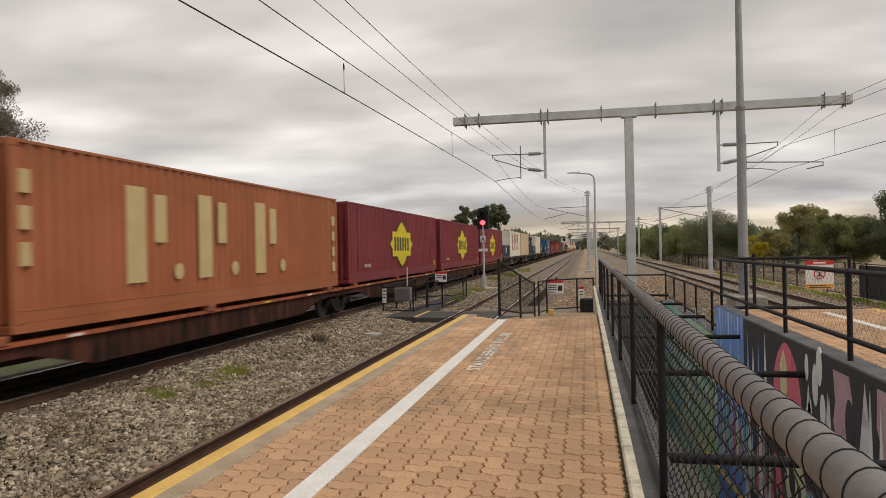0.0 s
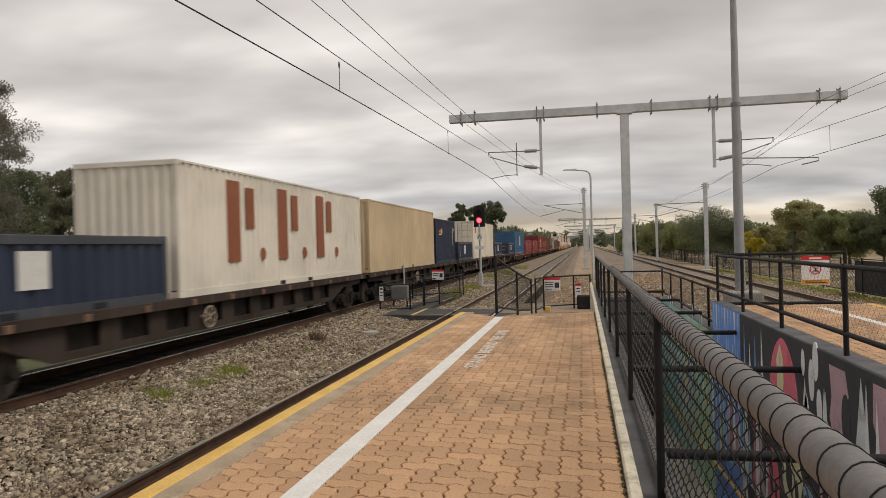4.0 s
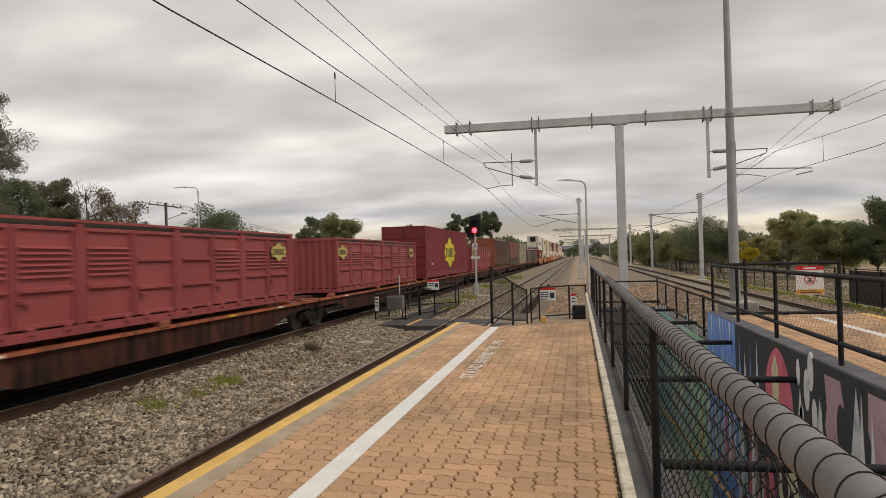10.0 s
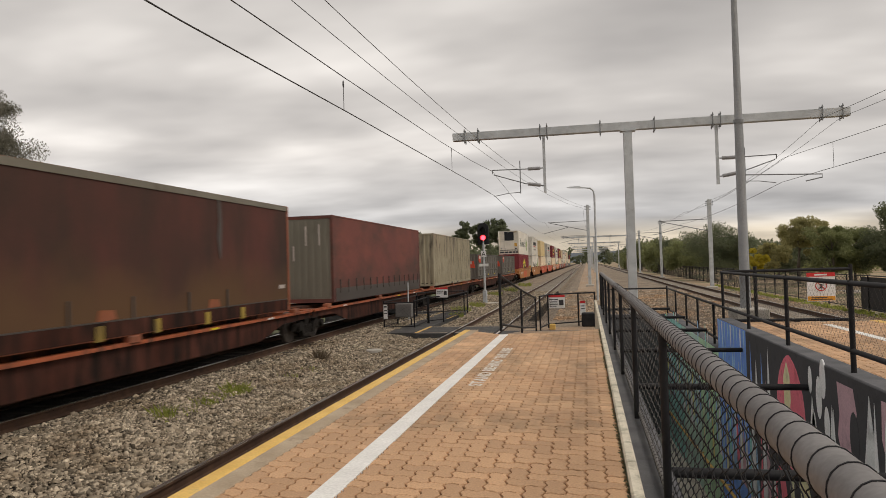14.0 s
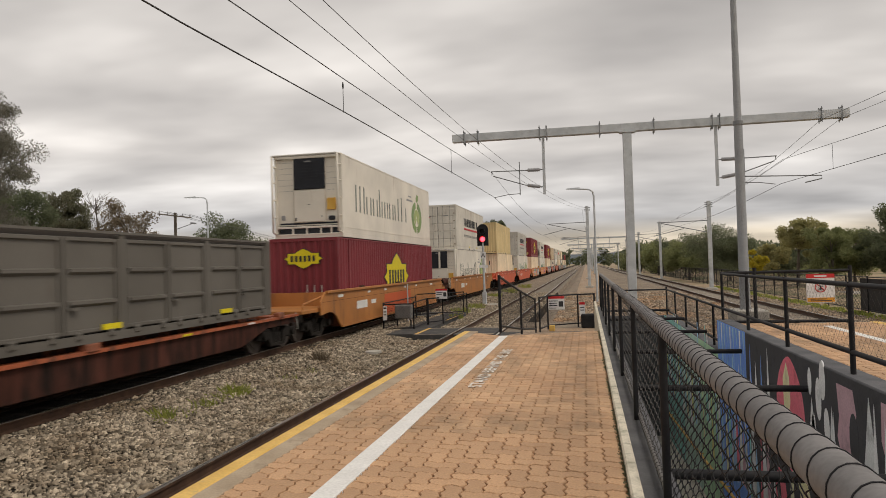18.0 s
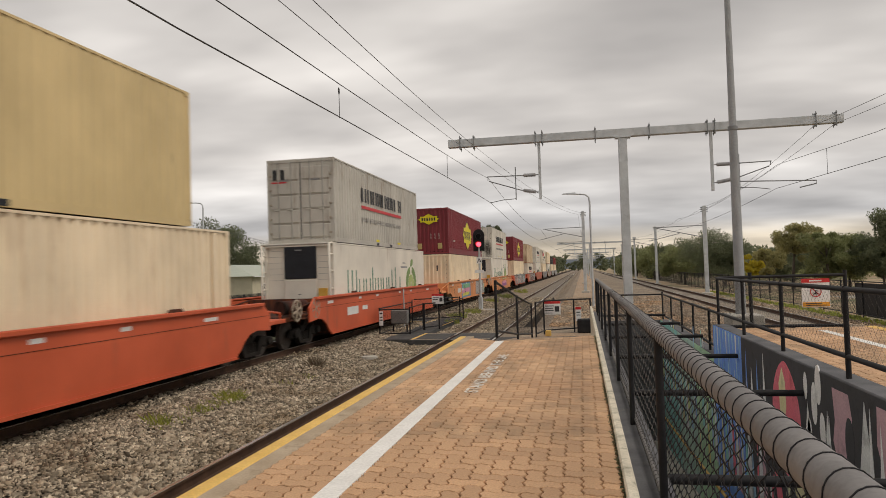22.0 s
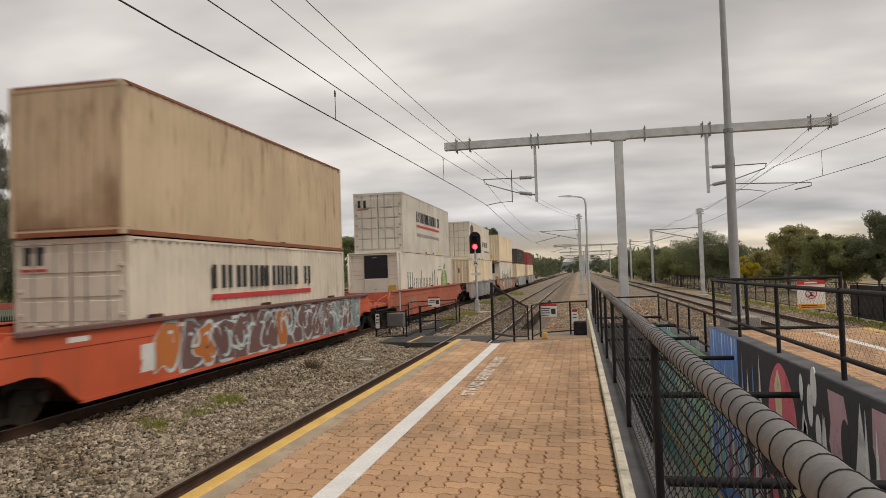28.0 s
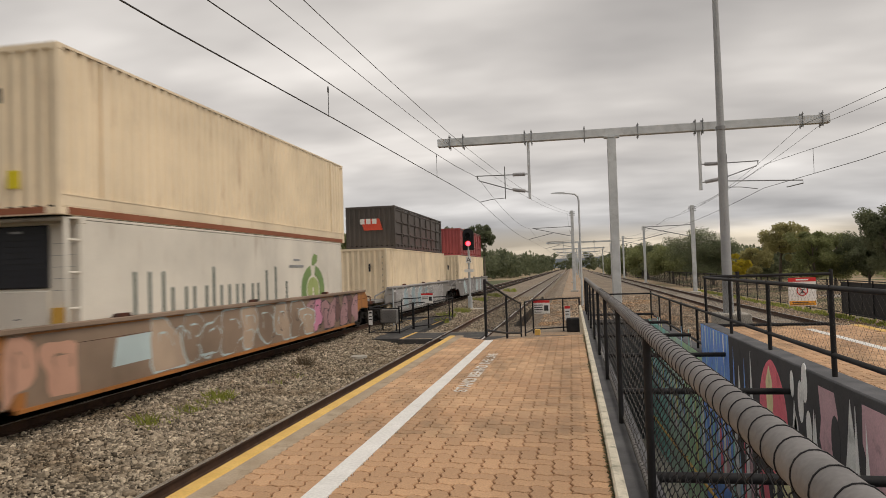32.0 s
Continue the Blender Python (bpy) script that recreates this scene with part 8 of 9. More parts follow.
# each unit: paint, sprayed fields (from, to, low, high), strokes (from, to, paint, count, width, seed)
WELLS = [(WELL_BROWN, [(-.23, .19, .32, 1.14, RED_ORANGE)], []), (WELL_BROWN, [], [(.46, .66, S_BLACK, 12, .035, 3)]), (WELL_RED, [], []), (WELL_RED, [], []),
         (WELL_FADED, [(-.37, .01, .34, 1.38, SPRAY_SKY), (-.33, -.03, .70, 1.30, SPRAY_GREEN), (-.355, -.03, .62, .98, SPRAY_PINKISH), (-.33, -.05, .45, .68, SPRAY_YELLOW), (.25, .72, .34, 1.12, S_MINT), (.25, .68, .36, 1.38, G_GREY)],
          [(-.33, -.05, S_BLACK, 9, .04, 4), (.26, .67, S_BLACK, 8, .04, 6), (-.7, -.6, S_BLACK, 5, .04, 7)]),
         (WELL_FADED, [(-.02, .4, 1.2, 1.38, S_OCHRE), (-.02, .36, .5, .98, S_VIOLET), (.0, .34, .78, 1.06, SPRAY_PINKISH)], [(-.1, .6, S_BLACK, 7, .03, 8)]),
         (WELL_RED, [(-.68, .72, .32, 1.40, SPRAY_TEAL_FIELD)], [(-.68, .72, S_WHITE, 26, .07, 9), (-.68, .72, S_BLACK, 16, .04, 10)]),
         (WELL_RED, [(-.42, .40, .32, 1.40, G_PLUM), (.36, .74, .32, 1.40, SPRAY_TEAL_FIELD), (-.54, -.43, .5, 1.0, S_WHITE)], [(-.42, .72, S_PALE, 16, .09, 12), (.36, .74, S_WHITE, 10, .06, 31), (-.42, .72, S_WHITE, 12, .04, 14), (-.42, .72, S_BLACK, 10, .03, 15)]),
         (WELL_WORN, [(-.55, -.38, .85, 1.05, G_BROWN), (-.3, -.2, .9, 1.02, G_BROWN)], [(-.35, -.1, S_BLACK, 4, .03, 16)]),
         (WELL_GREY, [(-.66, .7, .32, 1.40, G_GREY)], [(-.5, .1, G_SKY, 6, .12, 17), (-.66, .7, G_GREY, 14, .07, 19), (-.5, .7, S_BLACK, 26, .035, 20)]),
         (WELL_BROWN, [(-.70, .42, .30, 1.40, G_BROWN), (.35, .76, .30, 1.40, G_BROWN), (-.52, -.36, .62, 1.16, S_PALE)], [(-.5, .42, S_PALE, 6, .035, 21), (-.3, .7, S_BLACK, 10, .025, 22)]),
         (WELL_GREY, [(-.66, .3, .34, 1.38, G_GREY)], [(-.66, .3, S_WHITE, 10, .06, 24), (-.66, .6, S_BLACK, 12, .04, 25)]), (WELL_GREY, [(-.6, .6, .34, 1.38, G_GREY)], [(-.6, .6, S_WHITE, 10, .06, 27), (-.6, .6, S_BLACK, 12, .04, 28)])]
BULGES = {4: [(.26, .67, 5, [G_GREY, S_WHITE, G_GREY], S_BLACK, .03, 51)],
          6: [(-.68, .72, 17, [SPRAY_TEAL_FIELD, G_GREY, S_PALE, RED_ORANGE], S_BLACK, .035, 52)],
          7: [(-.50, .36, 11, [G_PLUM, G_PLUM, G_PLUM, S_ORANGE], S_PALE, .05, 53), (.34, .74, 9, [SPRAY_TEAL_FIELD, G_PLUM, G_GREY], S_PALE, .032, 54)],
          9: [(-.76, -.54, 3, [G_RUST, G_RUST, G_BLUSH], G_GREY, .03, 55), (-.56, .74, 21, [G_GREY, G_GREY, G_GREY, G_DIM, G_DIM, G_SKY, G_BLUSH], S_BLACK, .03, 56)],
          10: [(-.74, -.60, 2, [S_OCHRE, S_PEACH], G_BROWN, .03, 57), (-.42, .36, 9, [G_BROWN, G_TAUPE, G_TAUPE], S_PALE, .032, 58), (.30, .76, 8, [S_ROSE, SPRAY_PINKISH, S_ROSE, G_PLUM], S_BLACK, .035, 59)],
          11: [(-.66, .6, 15, [G_GREY, G_DIM, G_SKY], S_WHITE, .02, 60)], 12: [(-.6, .6, 13, [G_GREY, G_DIM, S_PALE], S_BLACK, .02, 61)]}
NAMES = ["orange-brown well wagon unit with a red-orange repaired patch", "orange-brown well wagon unit", "salmon-red well wagon unit", "salmon-red well wagon unit", "faded salmon well wagon unit with bright graffiti panels",
         "faded salmon well wagon unit with violet graffiti", "red well wagon unit covered with grey and red graffiti", "red well wagon unit half covered with graffiti", "salmon-red well wagon unit with worn patches",
         "grey well wagon unit covered with graffiti", "brown well wagon unit covered with brown and pink graffiti", "grey well wagon unit with pale graffiti", "grey well wagon unit at the end of the train"]
for i, (m, g, st) in enumerate(WELLS):
    well_car(NAMES[i], we[i], we[i + 1], m, g, st, SPINE_DARK if i in (1, 3, 9, 10) else None, {1: (.95,), 3: (.45, 1.9), 5: (.35, 1.75), 10: (.5, 1.6)}.get(i, ()), i in (0,), i in (12,), i not in (8, 9, 10), BULGES.get(i, ()), {6: SPRAY_TEAL_FIELD, 7: G_PLUM, 9: G_GREY, 10: G_BROWN, 11: G_GREY}.get(i))
LOW_TOP = WELL_FLOOR + 2.9


def reefer(u, z, L=13.6, ink=SLATE_PAINT):
    c = container("white refrigerated container with dark bars and a green emblem", u, L, W48, 2.9, z, WHITE_BOX, side="flat", near="reefer", group="refrigerated containers", name="refrigerated_container")
    # ten letter-high bars, then the round emblem
    y = -5.4
    for w, top in ((1.05, 1.95), (.62, 1.62), (.62, 1.62), (.12, 2.05), (.9, 1.62), (.62, 1.62), (.3, 1.62), (.36, 1.95), (.52, 2.05), (.4, 1.62)):
        n = max(int(w / .28), 1)
        for j in range(n):
            q = y + (w - .1) * (j / max(n - 1, 1))
            patch(c, W48, rect(q, q + .085, .95, top), ink, "lettering_bar", .006)
        y += w + .235
    yc = 4.0
    for side in (-1, 1):                                      # two rings, one in the other, open above and cut off below
        for r0, r1, a0, a1, nm in ((.60, 1.0, -82, 76, "emblem"), (.10, .50, -62, 88, "emblem_core")):
            arc = [radians(a0 + (a1 - a0) * k / 9) for k in range(10)]
            patch(c, W48, [(yc + side * r1 * math.cos(a), 1.32 + .78 * r1 * math.sin(a)) for a in arc] + [(yc + side * r0 * math.cos(a), 1.32 + .78 * r0 * math.sin(a)) for a in arc[::-1]], GREEN_PAINT if nm == "emblem" else LIME_PAINT, nm, .006)
    patch(c, W48, [(yc - .08, 2.1), (yc + .06, 2.08), (yc + .36, 2.2), (yc + .42, 2.42), (yc + .12, 2.46), (yc - .04, 2.3)], GREEN_PAINT, "emblem_leaf", .006)
    patch(c, W48, rect(2.1, 3.2, 2.02, 2.1), GREY_PAINT, "marking_bar")
    patch(c, W48, rect(2.45, 2.9, 2.22, 2.28), GREY_PAINT, "marking_bar")
    for s in (-1, 1):                                         # a tubular guard round the cooling unit
        f = Shape(); f.tube([(s * 1.2, -L / 2, .16), (s * 1.2, -L / 2 - .26, .2), (s * 1.2, -L / 2 - .28, 2.86), (s * 1.2, -L / 2, 2.88)], .042, 8)
        part("guard_post", f, WHITE_BOX, c)
        for z0 in (.75, 1.35, 1.95, 2.5):
            f = Shape(); f.tube([(s * 1.2, -L / 2 - .28, z0), (s * 1.2, -L / 2, z0)], .026, 6)
            part("guard_rung", f, WHITE_BOX, c)
    f = Shape(); f.tube([(-1.2, -L / 2 - .28, 2.86), (1.2, -L / 2 - .28, 2.86)], .038, 8)
    part("guard_top", f, DULL_GREY_BOX, c, "grey top rail of the guard")
    return c


def line_box(u, z, low=False, coat=OFFWHITE_BOX):
    c = container("pale grey corrugated shipping container with dark bars over a red stripe", u, 12.19, W40, 2.7 if low else 2.9, z, coat, near="doors", side="corrugated")
    for k, w in enumerate((.60, .62, .56, .52, .6, .44, .12, .62, .48)):
        y = -3.03 + (0, .74, 1.48, 2.14, 2.78, 3.5, 4.06, 4.32, 5.45)[k]
        patch(c, W40, rect(y, y + .18, 1.64, 2.18), INK, "lettering_bar", .006)
        if w > .2:
            patch(c, W40, rect(y + w - .18, y + w, 1.64, 2.18), INK, "lettering_bar", .006)
    patch(c, W40, rect(-3.05, 2.9, 1.38, 1.50), RED_PAINT, "red_stripe", .006)
    if not low:
        word(c, W40, -3.0, .88, .17, (.35, .3, .3, .35, .3, .35, .3, .3, .35, .3, -.6, .35, .3, .3, .35, .3, .3, -.6, .35, .3, .3, .35, .3, .3, .35, .3, .3, -.6, .3, .35, .3, .3, .3), FAINT_GREY, .78)
    end_patch(c, 12.19, rect(-1.0, -.86, 2.2, 2.55, -.0), INK, "emblem_bar", .02)
    end_patch(c, 12.19, rect(-.72, -.58, 2.2, 2.55), INK, "emblem_bar", .02)
    end_patch(c, 12.19, rect(-1.05, -.5, 2.08, 2.13), RED_PAINT, "emblem_stripe", .02)
    for y in (-1.2, 2.2):
        patch(c, W40, rect(y, y + .45, .16, .25), YELLOW, "marking_patch", .006)
    return c


def star_box(u, z, near="panel"):
    c = container("maroon corrugated shipping container with yellow star emblems", u, 14.63, W48, 2.9, z, MAROON_BOX, near=near)
    star(c, W48, .12, 1.42, 1.0)
    star(c, W48, 0, 2.2, .62, on_end=14.63)
    for k in range(3):
        end_patch(c, 14.63, rect(.1 + k * .26, .135 + k * .26, .95, 1.3), PALE_MARK, "marking_bar", .004)
    patch(c, W48, rect(-5.6, -5.0, .8, .9), PALE_MARK, "marking_bar")
    for x in (-.75, .55):
        end_patch(c, 14.63, rect(x, x + .26, .32, .68), S_OCHRE, "marking_patch", .004)
    return c


CREAM_LABEL = "plain cream corrugated container in a well wagon"


def cream_low(u, L=13.72):
    c = container(CREAM_LABEL, u, L, W48, 2.9, WELL_FLOOR, CREAM_BOX)
    end_patch(c, L, rect(.42, .50, 1.85, 2.2), GAP, "vent_slot", .006, "dark vent slot")
    end_patch(c, L, rect(-1.0, -.96, .15, 2.7), CREAM_BOX, "locking_bar", .014)
    end_patch(c, L, rect(.66, .70, .15, 2.7), CREAM_BOX, "locking_bar", .014)
    for k in range(9):
        end_patch(c, L, rect(1.05, 1.08, .3 + k * .27, .35 + k * .27), DOOR_SHADE_MARK, "stencil_mark", .016)
    return c


UP = LOW_TOP + .03
star_box(311.35, WELL_FLOOR)
reefer(311.9, UP, 13.72)
c = reefer(333.4, WELL_FLOOR)
s = Shape(); s.box(.06, .18, -6.84, -6.78, 1.7, 2.76, .01); part("grille_mullion", s, WHITE_BOX, c, "white upright between the grilles")
line_box(333.8, UP)
cream_low(354.9, 13.5); container("tan corrugated shipping container stacked on another", 354.65, 12.19, W40, 2.9, UP, TAN_BOX)
reefer(375.5, WELL_FLOOR, ink=TEAL_PAINT); line_box(375.8, UP, coat=DULL_GREY_BOX)
cream_low(396.42, 14.63); star_box(396.45, UP)
reefer(417.9, WELL_FLOOR, ink=TEAL_PAINT); c = line_box(418.6, UP)
end_patch(c, 12.19, rect(.3, 1.16, .1, 2.0), S_SOOT, "soot_stain", .019, "dark soot stain")
cream_low(438.9, 14.63); star_box(438.8, UP)
line_box(461.1, WELL_FLOOR, True, coat=WARM_WHITE_BOX)
c2 = container("stained tan corrugated shipping container stacked on another", 461.0, 12.19, W40, 2.9, UP - .2, DIRTY_TAN_BOX, near="corrugated", end_mat=TAN_END)
for z0, z1 in ((.0, .09), (2.85, 2.9)):
    patch(c2, W40, rect(-6.0, 6.0, z0, z1), RUST_PAINT, "rusty_edge", .004, "rusty brown edge rail")
    end_patch(c2, 12.19, rect(-1.1, 1.1, z0, z1), RUST_PAINT, "rusty_edge", .004)
reefer(481.3, WELL_FLOOR); line_box(482.1, UP)
cream_low(502.3, 14.63)
c = container("cream container with a dark hexagonal emblem and red and dark bars", 503.2, 12.19, W40, 2.9, UP, PALE_CREAM_BOX, side="fine", near="doors")
patch(c, W40, [(-5.38, 1.55), (-4.7, 1.35), (-3.95, 1.5), (-3.9, 2.55), (-4.5, 2.75), (-5.34, 2.55)], INK, "emblem", .005)
patch(c, W40, [(-4.7, 1.35), (-3.95, 1.5), (-3.9, 2.3), (-4.7, 2.15)], RED_PAINT, "emblem_face", .007)
word(c, W40, -3.45, 1.55, .62, (.75, .6, .55, .6, -.35, .15, .45), RED_PAINT, .32, stroke=.8)
word(c, W40, -2.0, 1.1, .2, (.7, .6, .6, .6, .7, .6, .2, .7, .6), INK, .45)
slogan = bpy.data.curves.new("slogan", "FONT"); slogan.body, slogan.size, slogan.extrude, slogan.offset = "Moving Interstate Made Easy", .34, .002, .006
slogan_curve = new("slogan_curve", slogan); slogan_mesh = bpy.data.meshes.new_from_object(slogan_curve); bpy.data.objects.remove(slogan_curve)
reach = max(v.co.x for v in slogan_mesh.vertices)
for v in slogan_mesh.vertices:
    v.co.x *= 5.84 / reach
part("slogan", slogan_mesh, INK, c, "dark lettered slogan", at=pose(W40 / 2 + .004, -5.28, .68, 90, 0, 90))["kind"] = "stuff"
word(c, W40, 1.2, 1.12, .44, (.5, .5, .5, -.3, .5, .5, .5, -.3, .4, .5, .5), INK, .3, stroke=.55)
word(c, W40, 2.5, .66, .15, (.6,) * 17, GREY_PAINT, .65)
reefer(524.2, WELL_FLOOR, 13.72)
c = container("cream corrugated shipping container with an orange base rail, stacked on another", 523.7, 14.63, W48, 2.85, UP - .02, CREAM_BOX, frame_mat=CREAM_BOX)
patch(c, W48, rect(-7.1, 7.1, .01, .13), RUST_PAINT, "base_rail_paint", .004, "orange-red painted base rail")
end_patch(c, 14.63, rect(-1.0, 1.0, .02, .13), RUST_PAINT, "base_rail_paint", .006)
end_patch(c, 14.63, rect(.1, .2, 1.9, 2.15), GAP, "vent_slot", .006)
end_patch(c, 14.63, rect(.3, .5, .45, .75), YELLOW, "marking_patch", .006)
cream_low(544.2, 14.63)
c = container("charcoal ribbed open-top container with an orange-red patch, stacked on another", 546.1, 12.19, W40, 2.05, UP, CHARCOAL_BOX, side="ribbed", top=False, name="open_top_container", group="side-door containers")
end_patch(c, 12.19, [(-.3, .9), (.6, .9), (.45, 1.45), (-.5, 1.45)], SCF_RED, "emblem_patch", .012)
for k in range(3):
    end_patch(c, 12.19, rect(-.5 + k * .3, -.28 + k * .3, 1.2, 1.45), WHITE_PAINT, "emblem_bar", .016)
cream_low(564.8, 14.63)
container("dark red ribbed open-top container stacked on another", 566.2, 12.19, W40, 2.05, UP, RED_BOX, side="ribbed", top=False, name="open_top_container", group="side-door containers")

# ---- pavers and stones ----
U = 0.1125


def unit_edge(x0, y0, x1, y1):
    """One cell edge of the zigzag pavers, without its end point."""
    dx, dy = x1 - x0, y1 - y0
    flip = 1 if (dx > 0 or dy > 0) else -1
    nx, ny = (0, 1) if abs(dx) > 0 else (1, 0)
    a = .0115
    return [(x0, y0)] + [(x0 + dx * q + nx * a * sg * flip, y0 + dy * q + ny * a * sg * flip) for q, sg in ((.27, 1), (.73, -1))]


def paver_outline(w, h):
    cells = [(i, 0, i + 1, 0) for i in range(w)] + [(w, j, w, j + 1) for j in range(h)] + [(w - i, h, w - i - 1, h) for i in range(w)] + [(0, h - j, 0, h - j - 1) for j in range(h)]
    out = []
    for e in cells:
        out += unit_edge(*[q * U for q in e])
    cx, cy = w * U / 2, h * U / 2
    return [(cx + (x - cx) * (1 - .0105 / (w * U)), cy + (y - cy) * (1 - .0105 / (h * U))) for x, y in out]


def paver_shape(w, h):
    o = paver_outline(w, h)
    cx, cy = w * U / 2, h * U / 2
    n = len(o)
    top = [(cx + (x - cx) * (1 - .008 / (w * U)), cy + (y - cy) * (1 - .008 / (h * U)), 0) for x, y in o]
    rim = [(x, y, -.004) for x, y in o]
    low = [(x, y, -.034) for x, y in o]
    v = top + rim + low
    f = [tuple(range(n))] + [(i, n + i, n + (i + 1) % n, (i + 1) % n) for i in range(n)] + [(n + i, 2 * n + i, 2 * n + (i + 1) % n, n + (i + 1) % n) for i in range(n)]
    return v, f


PV = {}
for key, (w, h) in {"flat": (2, 1), "upright": (1, 2), "cut": (1, 1)}.items():
    v, f = paver_shape(w, h)
    s = Shape(); s.add(v, f)
    me = s.mesh("paver"); me.materials.append(PAVER)
    PV[key] = (v, f, me)
PAVER_REST = PAVER.copy()                                       # the joined pavers differ piece by piece
PAVER_REST.name = "clay_paver_joined"
pn, plk = PAVER_REST.node_tree.nodes, PAVER_REST.node_tree.links
isl = pn.new("ShaderNodeNewGeometry")
for node in list(pn):
    if node.bl_idname == "ShaderNodeObjectInfo":
        for link in list(node.outputs["Random"].links):
            plk.new(isl.outputs["Random Per Island"], link.to_socket)


def pave(x0, x1, y0, y1, near, parent, drop=lambda x, y: 0):
    """Herringbone pavers; those with y below near are pieces of their own."""
    rng = random.Random(5)
    verts, faces, count = [], [], 0
    nx, ny = int((x1 - x0) / U) + 2, int((y1 - y0) / U) + 2
    for j in range(-1, ny):
        for i in range(-1, nx):
            k = (i - j) % 4
            if k not in (0, 3):
                continue
            kind = "flat" if k == 0 else "upright"
            x, y = x0 + i * U, y0 + j * U
            w, h = (2 * U, U) if k == 0 else (U, 2 * U)
            if x + w > x1 + .02 and k == 0 and x + U <= x1 + .04:
                kind, w = "cut", U
            if k == 0 and x < x0 - .01 and x + w > x0:
                kind, w, x = "cut", U, x + U
            if x + w / 2 < x0 or x + w > x1 + .045 or y < y0 or y + h > y1 + .03:
                continue
            v, f, me = PV[kind]
            z = rng.uniform(-.0022, .0012)
            tx, ty = rng.uniform(-.006, .006), rng.uniform(-.006, .006)
            if 2.4 <= y < near and count < 300:
                part("paver", me, None, parent, at=pose(x, y, z, math.degrees(tx), math.degrees(ty)))
                count += 1
            else:
                b = len(verts)
                verts += [(x + p[0], y + p[1], p[2] + z + tx * p[1] - ty * p[0] - drop(x + p[0], y + p[1])) for p in v]
                faces += [tuple(q + b for q in g) for g in f]
    me = bpy.data.meshes.new("paving")
    me.from_pydata(verts, [], faces)
    me.materials.append(PAVER_REST)
    me.update()
    tagged(part("paving", me, None, parent), kind="stuff")


pave(EDGE + .27, .19, 2.4 - 64 * U, PLAT_END, 5.2, plat, lambda x, y: dip(x, y) if y > 12 else 0)
pave(2.76, 5.09, 4.5 - 76 * U, 14.3, 0, plat2)

# the words painted beside the safety line, worn into the pavers
WORN_WHITE = surface("worn_white_line_paint", (0.64, 0.58, 0.50), (0.76, 0.71, 0.64), 0.8, 0, 4, 50, 0.2, 0.002, stain=(0.42, 0.27, 0.17), stain_at=(0.56, 0.70), stain_scale=7)
LETTERS = "STAND BEHIND THE LINE"
font = bpy.data.curves.new("line_words", "FONT")
font.body, font.size, font.space_character, font.offset = LETTERS, .195, 1.05, .006
words = new("line_words_curve", font)
words_mesh = bpy.data.meshes.new_from_object(words)
bpy.data.objects.remove(words)
extent = max(v.co.x for v in words_mesh.vertices)
for v in words_mesh.vertices:
    v.co.x *= 3.2 / extent
part("painted_words", words_mesh, WORN_WHITE, plat, "worn white painted words", at=pose(-1.105, 7.15, .0045, 0, 0, 90))


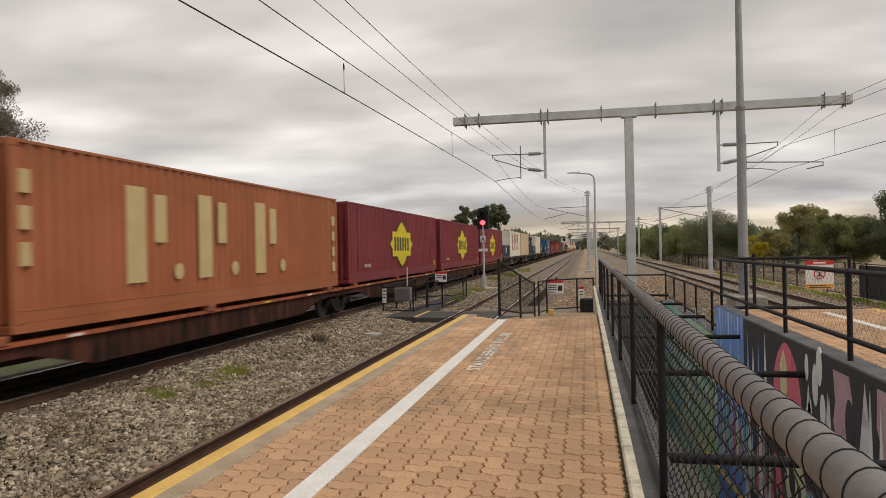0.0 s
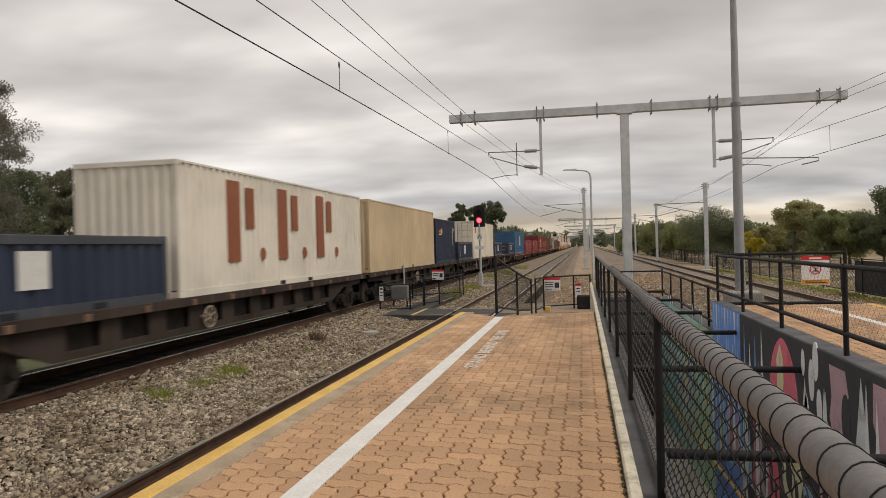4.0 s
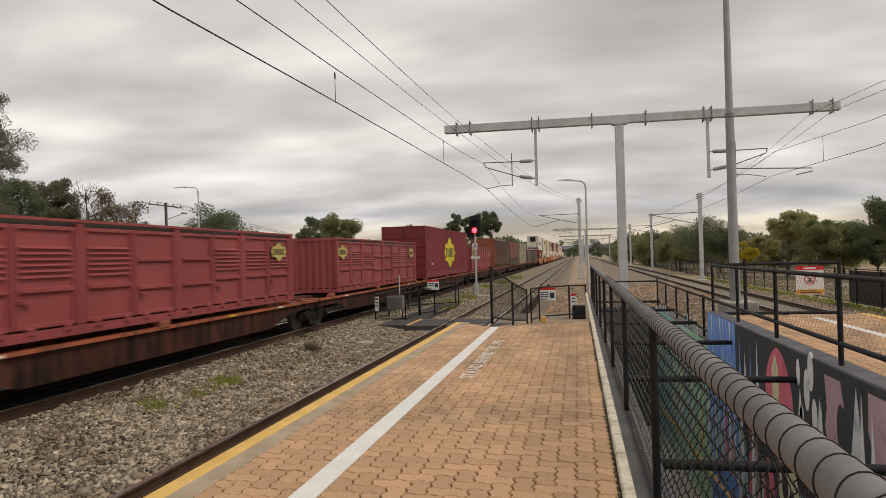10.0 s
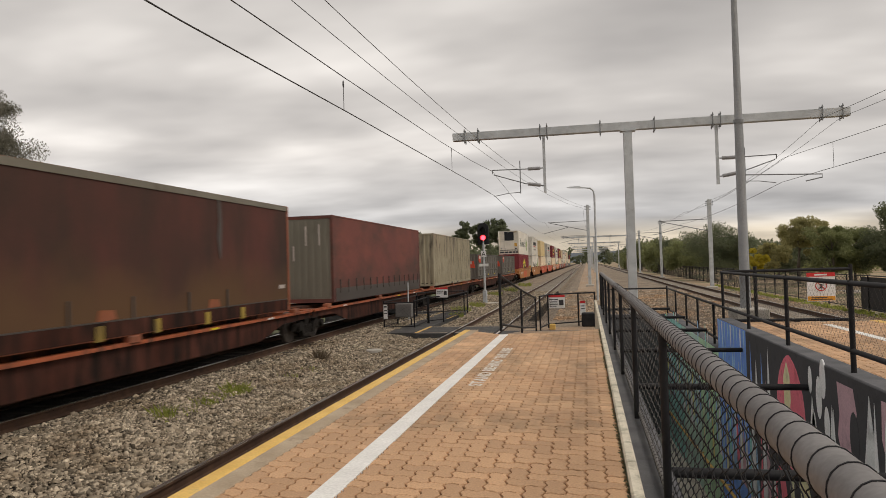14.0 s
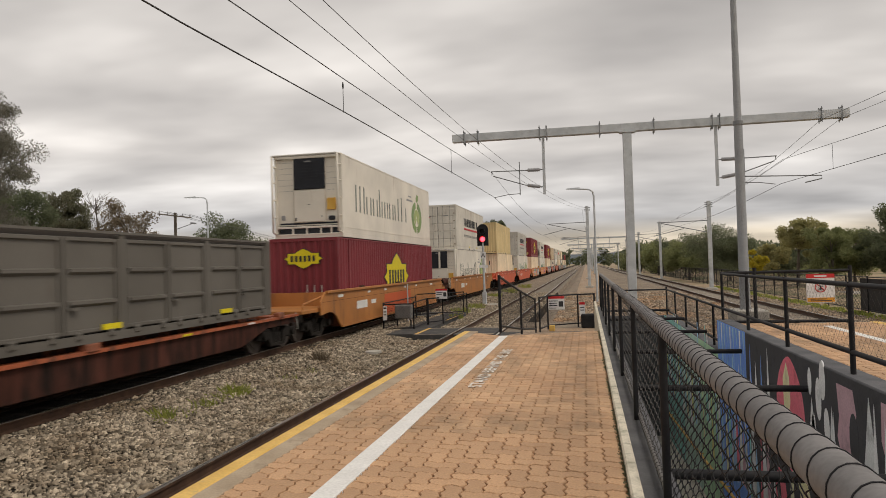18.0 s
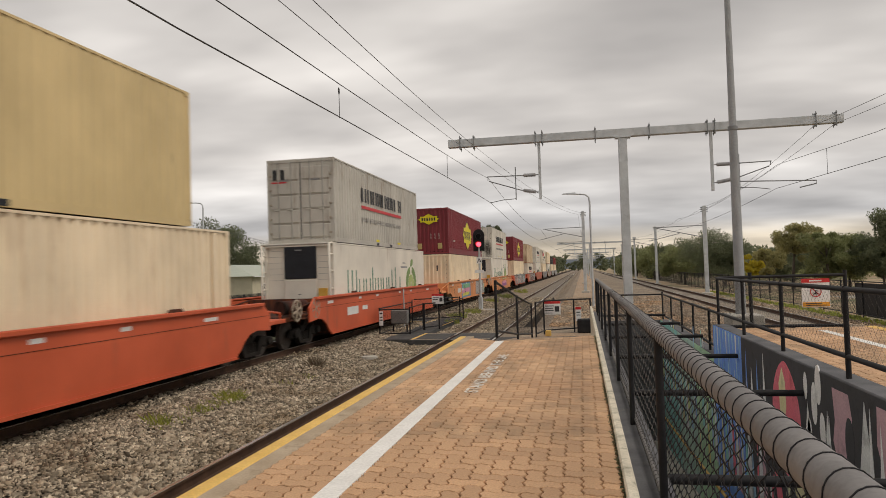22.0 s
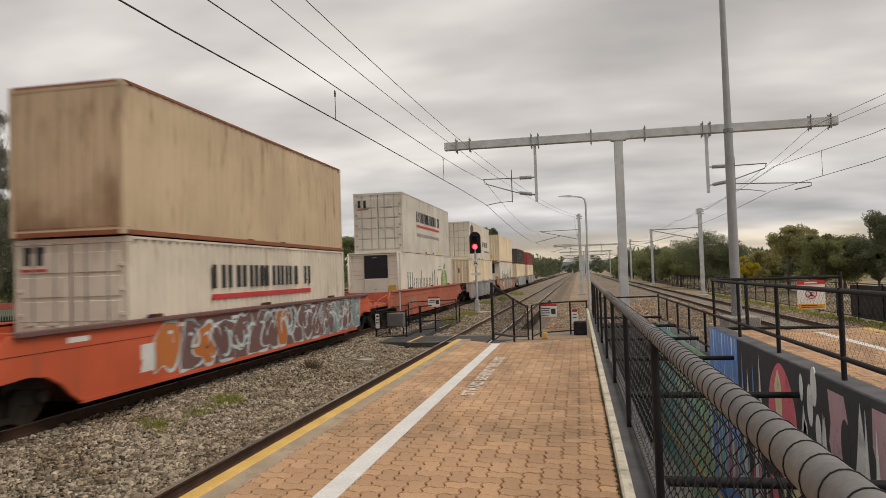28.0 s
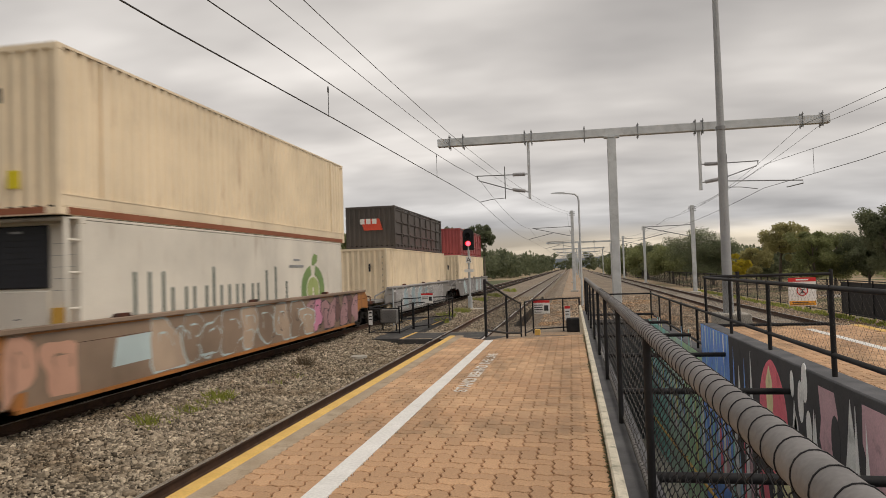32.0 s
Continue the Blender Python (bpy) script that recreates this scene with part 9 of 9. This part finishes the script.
def stones(name, label, x0, x1, y0, y1, density, size, height, seed, mat=STONE):
    """Loose ballast stones: rough eight-cornered lumps in one mesh."""
    rng = np.random.default_rng(seed)
    n = int((x1 - x0) * (y1 - y0) * density)
    x, y = rng.uniform(x0, x1, n), rng.uniform(y0, y1, n)
    keep = np.ones(n, bool)
    z = np.interp(x, *height) + rng.uniform(-.02, .018, n)
    s = size * np.exp(rng.normal(0, .32, n))
    cube = np.array([(a, b, c) for a in (-1, 1) for b in (-1, 1) for c in (-1, 1)], float) * .5
    v = cube[None] * (s[:, None, None] * rng.uniform(.55, 1.2, (n, 1, 3))) * np.array([1, 1, .62])
    v = v + rng.normal(0, .13, (n, 8, 3)) * s[:, None, None]
    yaw, ta, tilt = rng.uniform(0, np.pi, n), rng.uniform(0, 2 * np.pi, n), rng.normal(0, .28, n)
    ca, sa, ct, st = np.cos(yaw), np.sin(yaw), np.cos(tilt), np.sin(tilt)
    q = np.stack([ca * ct, st * np.cos(ta), st * np.sin(ta), sa * ct], 1); q /= np.linalg.norm(q, axis=1)[:, None]
    a, b, c, d = q.T
    R = np.stack([1 - 2 * (c * c + d * d), 2 * (b * c - a * d), 2 * (b * d + a * c), 2 * (b * c + a * d), 1 - 2 * (b * b + d * d), 2 * (c * d - a * b), 2 * (b * d - a * c), 2 * (c * d + a * b), 1 - 2 * (b * b + c * c)], 1).reshape(n, 3, 3)
    v = np.einsum("nij,nkj->nki", R, v) + np.stack([x, y, z], 1)[:, None]
    quads = np.array([(0, 1, 3, 2), (4, 6, 7, 5), (0, 4, 5, 1), (2, 3, 7, 6), (1, 5, 7, 3)])   # the hidden underside is left out
    idx = (np.arange(n)[:, None, None] * 8 + quads[None]).astype(np.int32)
    me = bpy.data.meshes.new(name)
    me.vertices.add(8 * n); me.vertices.foreach_set("co", v.ravel())
    me.loops.add(20 * n); me.loops.foreach_set("vertex_index", idx.ravel())
    me.polygons.add(5 * n); me.polygons.foreach_set("loop_start", np.arange(0, 20 * n, 4, dtype=np.int32))
    me.update()
    me.materials.append(mat)
    tagged(part(name, me, None), label, "ballast stones", kind="stuff")


BED_X = ([-13.2, -11.4, -7.4, -6.2, -5.6, -2.4], [-1.60, -1.09, -1.10, -1.30, -1.29, -1.29])
stones("ballast_stones", "loose grey-brown ballast stones beside the platform track", -8.6, -4.55, 2.0, 15, 1180, .036, BED_X, 71)
stones("ballast_stones", "loose grey-brown ballast stones beside the platform track", -8.6, -2.5, -8, 2.0, 110, .06, BED_X, 76)
stones("ballast_stones", "loose grey-brown ballast stones within the platform track", -4.55, -3.2, 2.0, 15, 300, .048, BED_X, 77)
stones("ballast_stones", "loose grey-brown ballast stones beside the platform track", -8.6, -3.0, 15, 30, 700, .037, BED_X, 72)
stones("ballast_stones", "loose grey-brown ballast stones along the tracks", -8.4, -2.6, 30, 62, 250, .043, BED_X, 73)
stones("ballast_stones", "loose grey-brown ballast stones between the tracks", -1.5, 7.4, 27, 60, 100, .056, ([-2, 8], [-1.3, -1.3]), 74, TAN_STONE)
stones("ballast_stones", "loose grey-brown ballast stones behind the ramp fence", 3.0, 7.4, 14.6, 27, 190, .045, ([2.7, 3.6, 5.5, 8], [-1.0, -1.25, -1.32, -1.29]), 75, TAN_STONE)
stones("ballast_stones", "loose sandy ballast stones beside the far track", 9.2, 12.4, 14, 60, 60, .05, ([9, 10.2, 11.4, 13], [-1.29, -1.29, -1.60, -1.61]), 78, TAN_STONE)


def motions():
    """The whole train comes towards the camera at an even speed."""
    for ob in train:
        p = ob.matrix_basis.translation.copy()
        walk(ob, [(t, pose(p.x, p.y - SPEED * t, p.z)) for t in (0, 0.1, 1, 8, 16, 24, 31, 31.9, 32)])


motions()
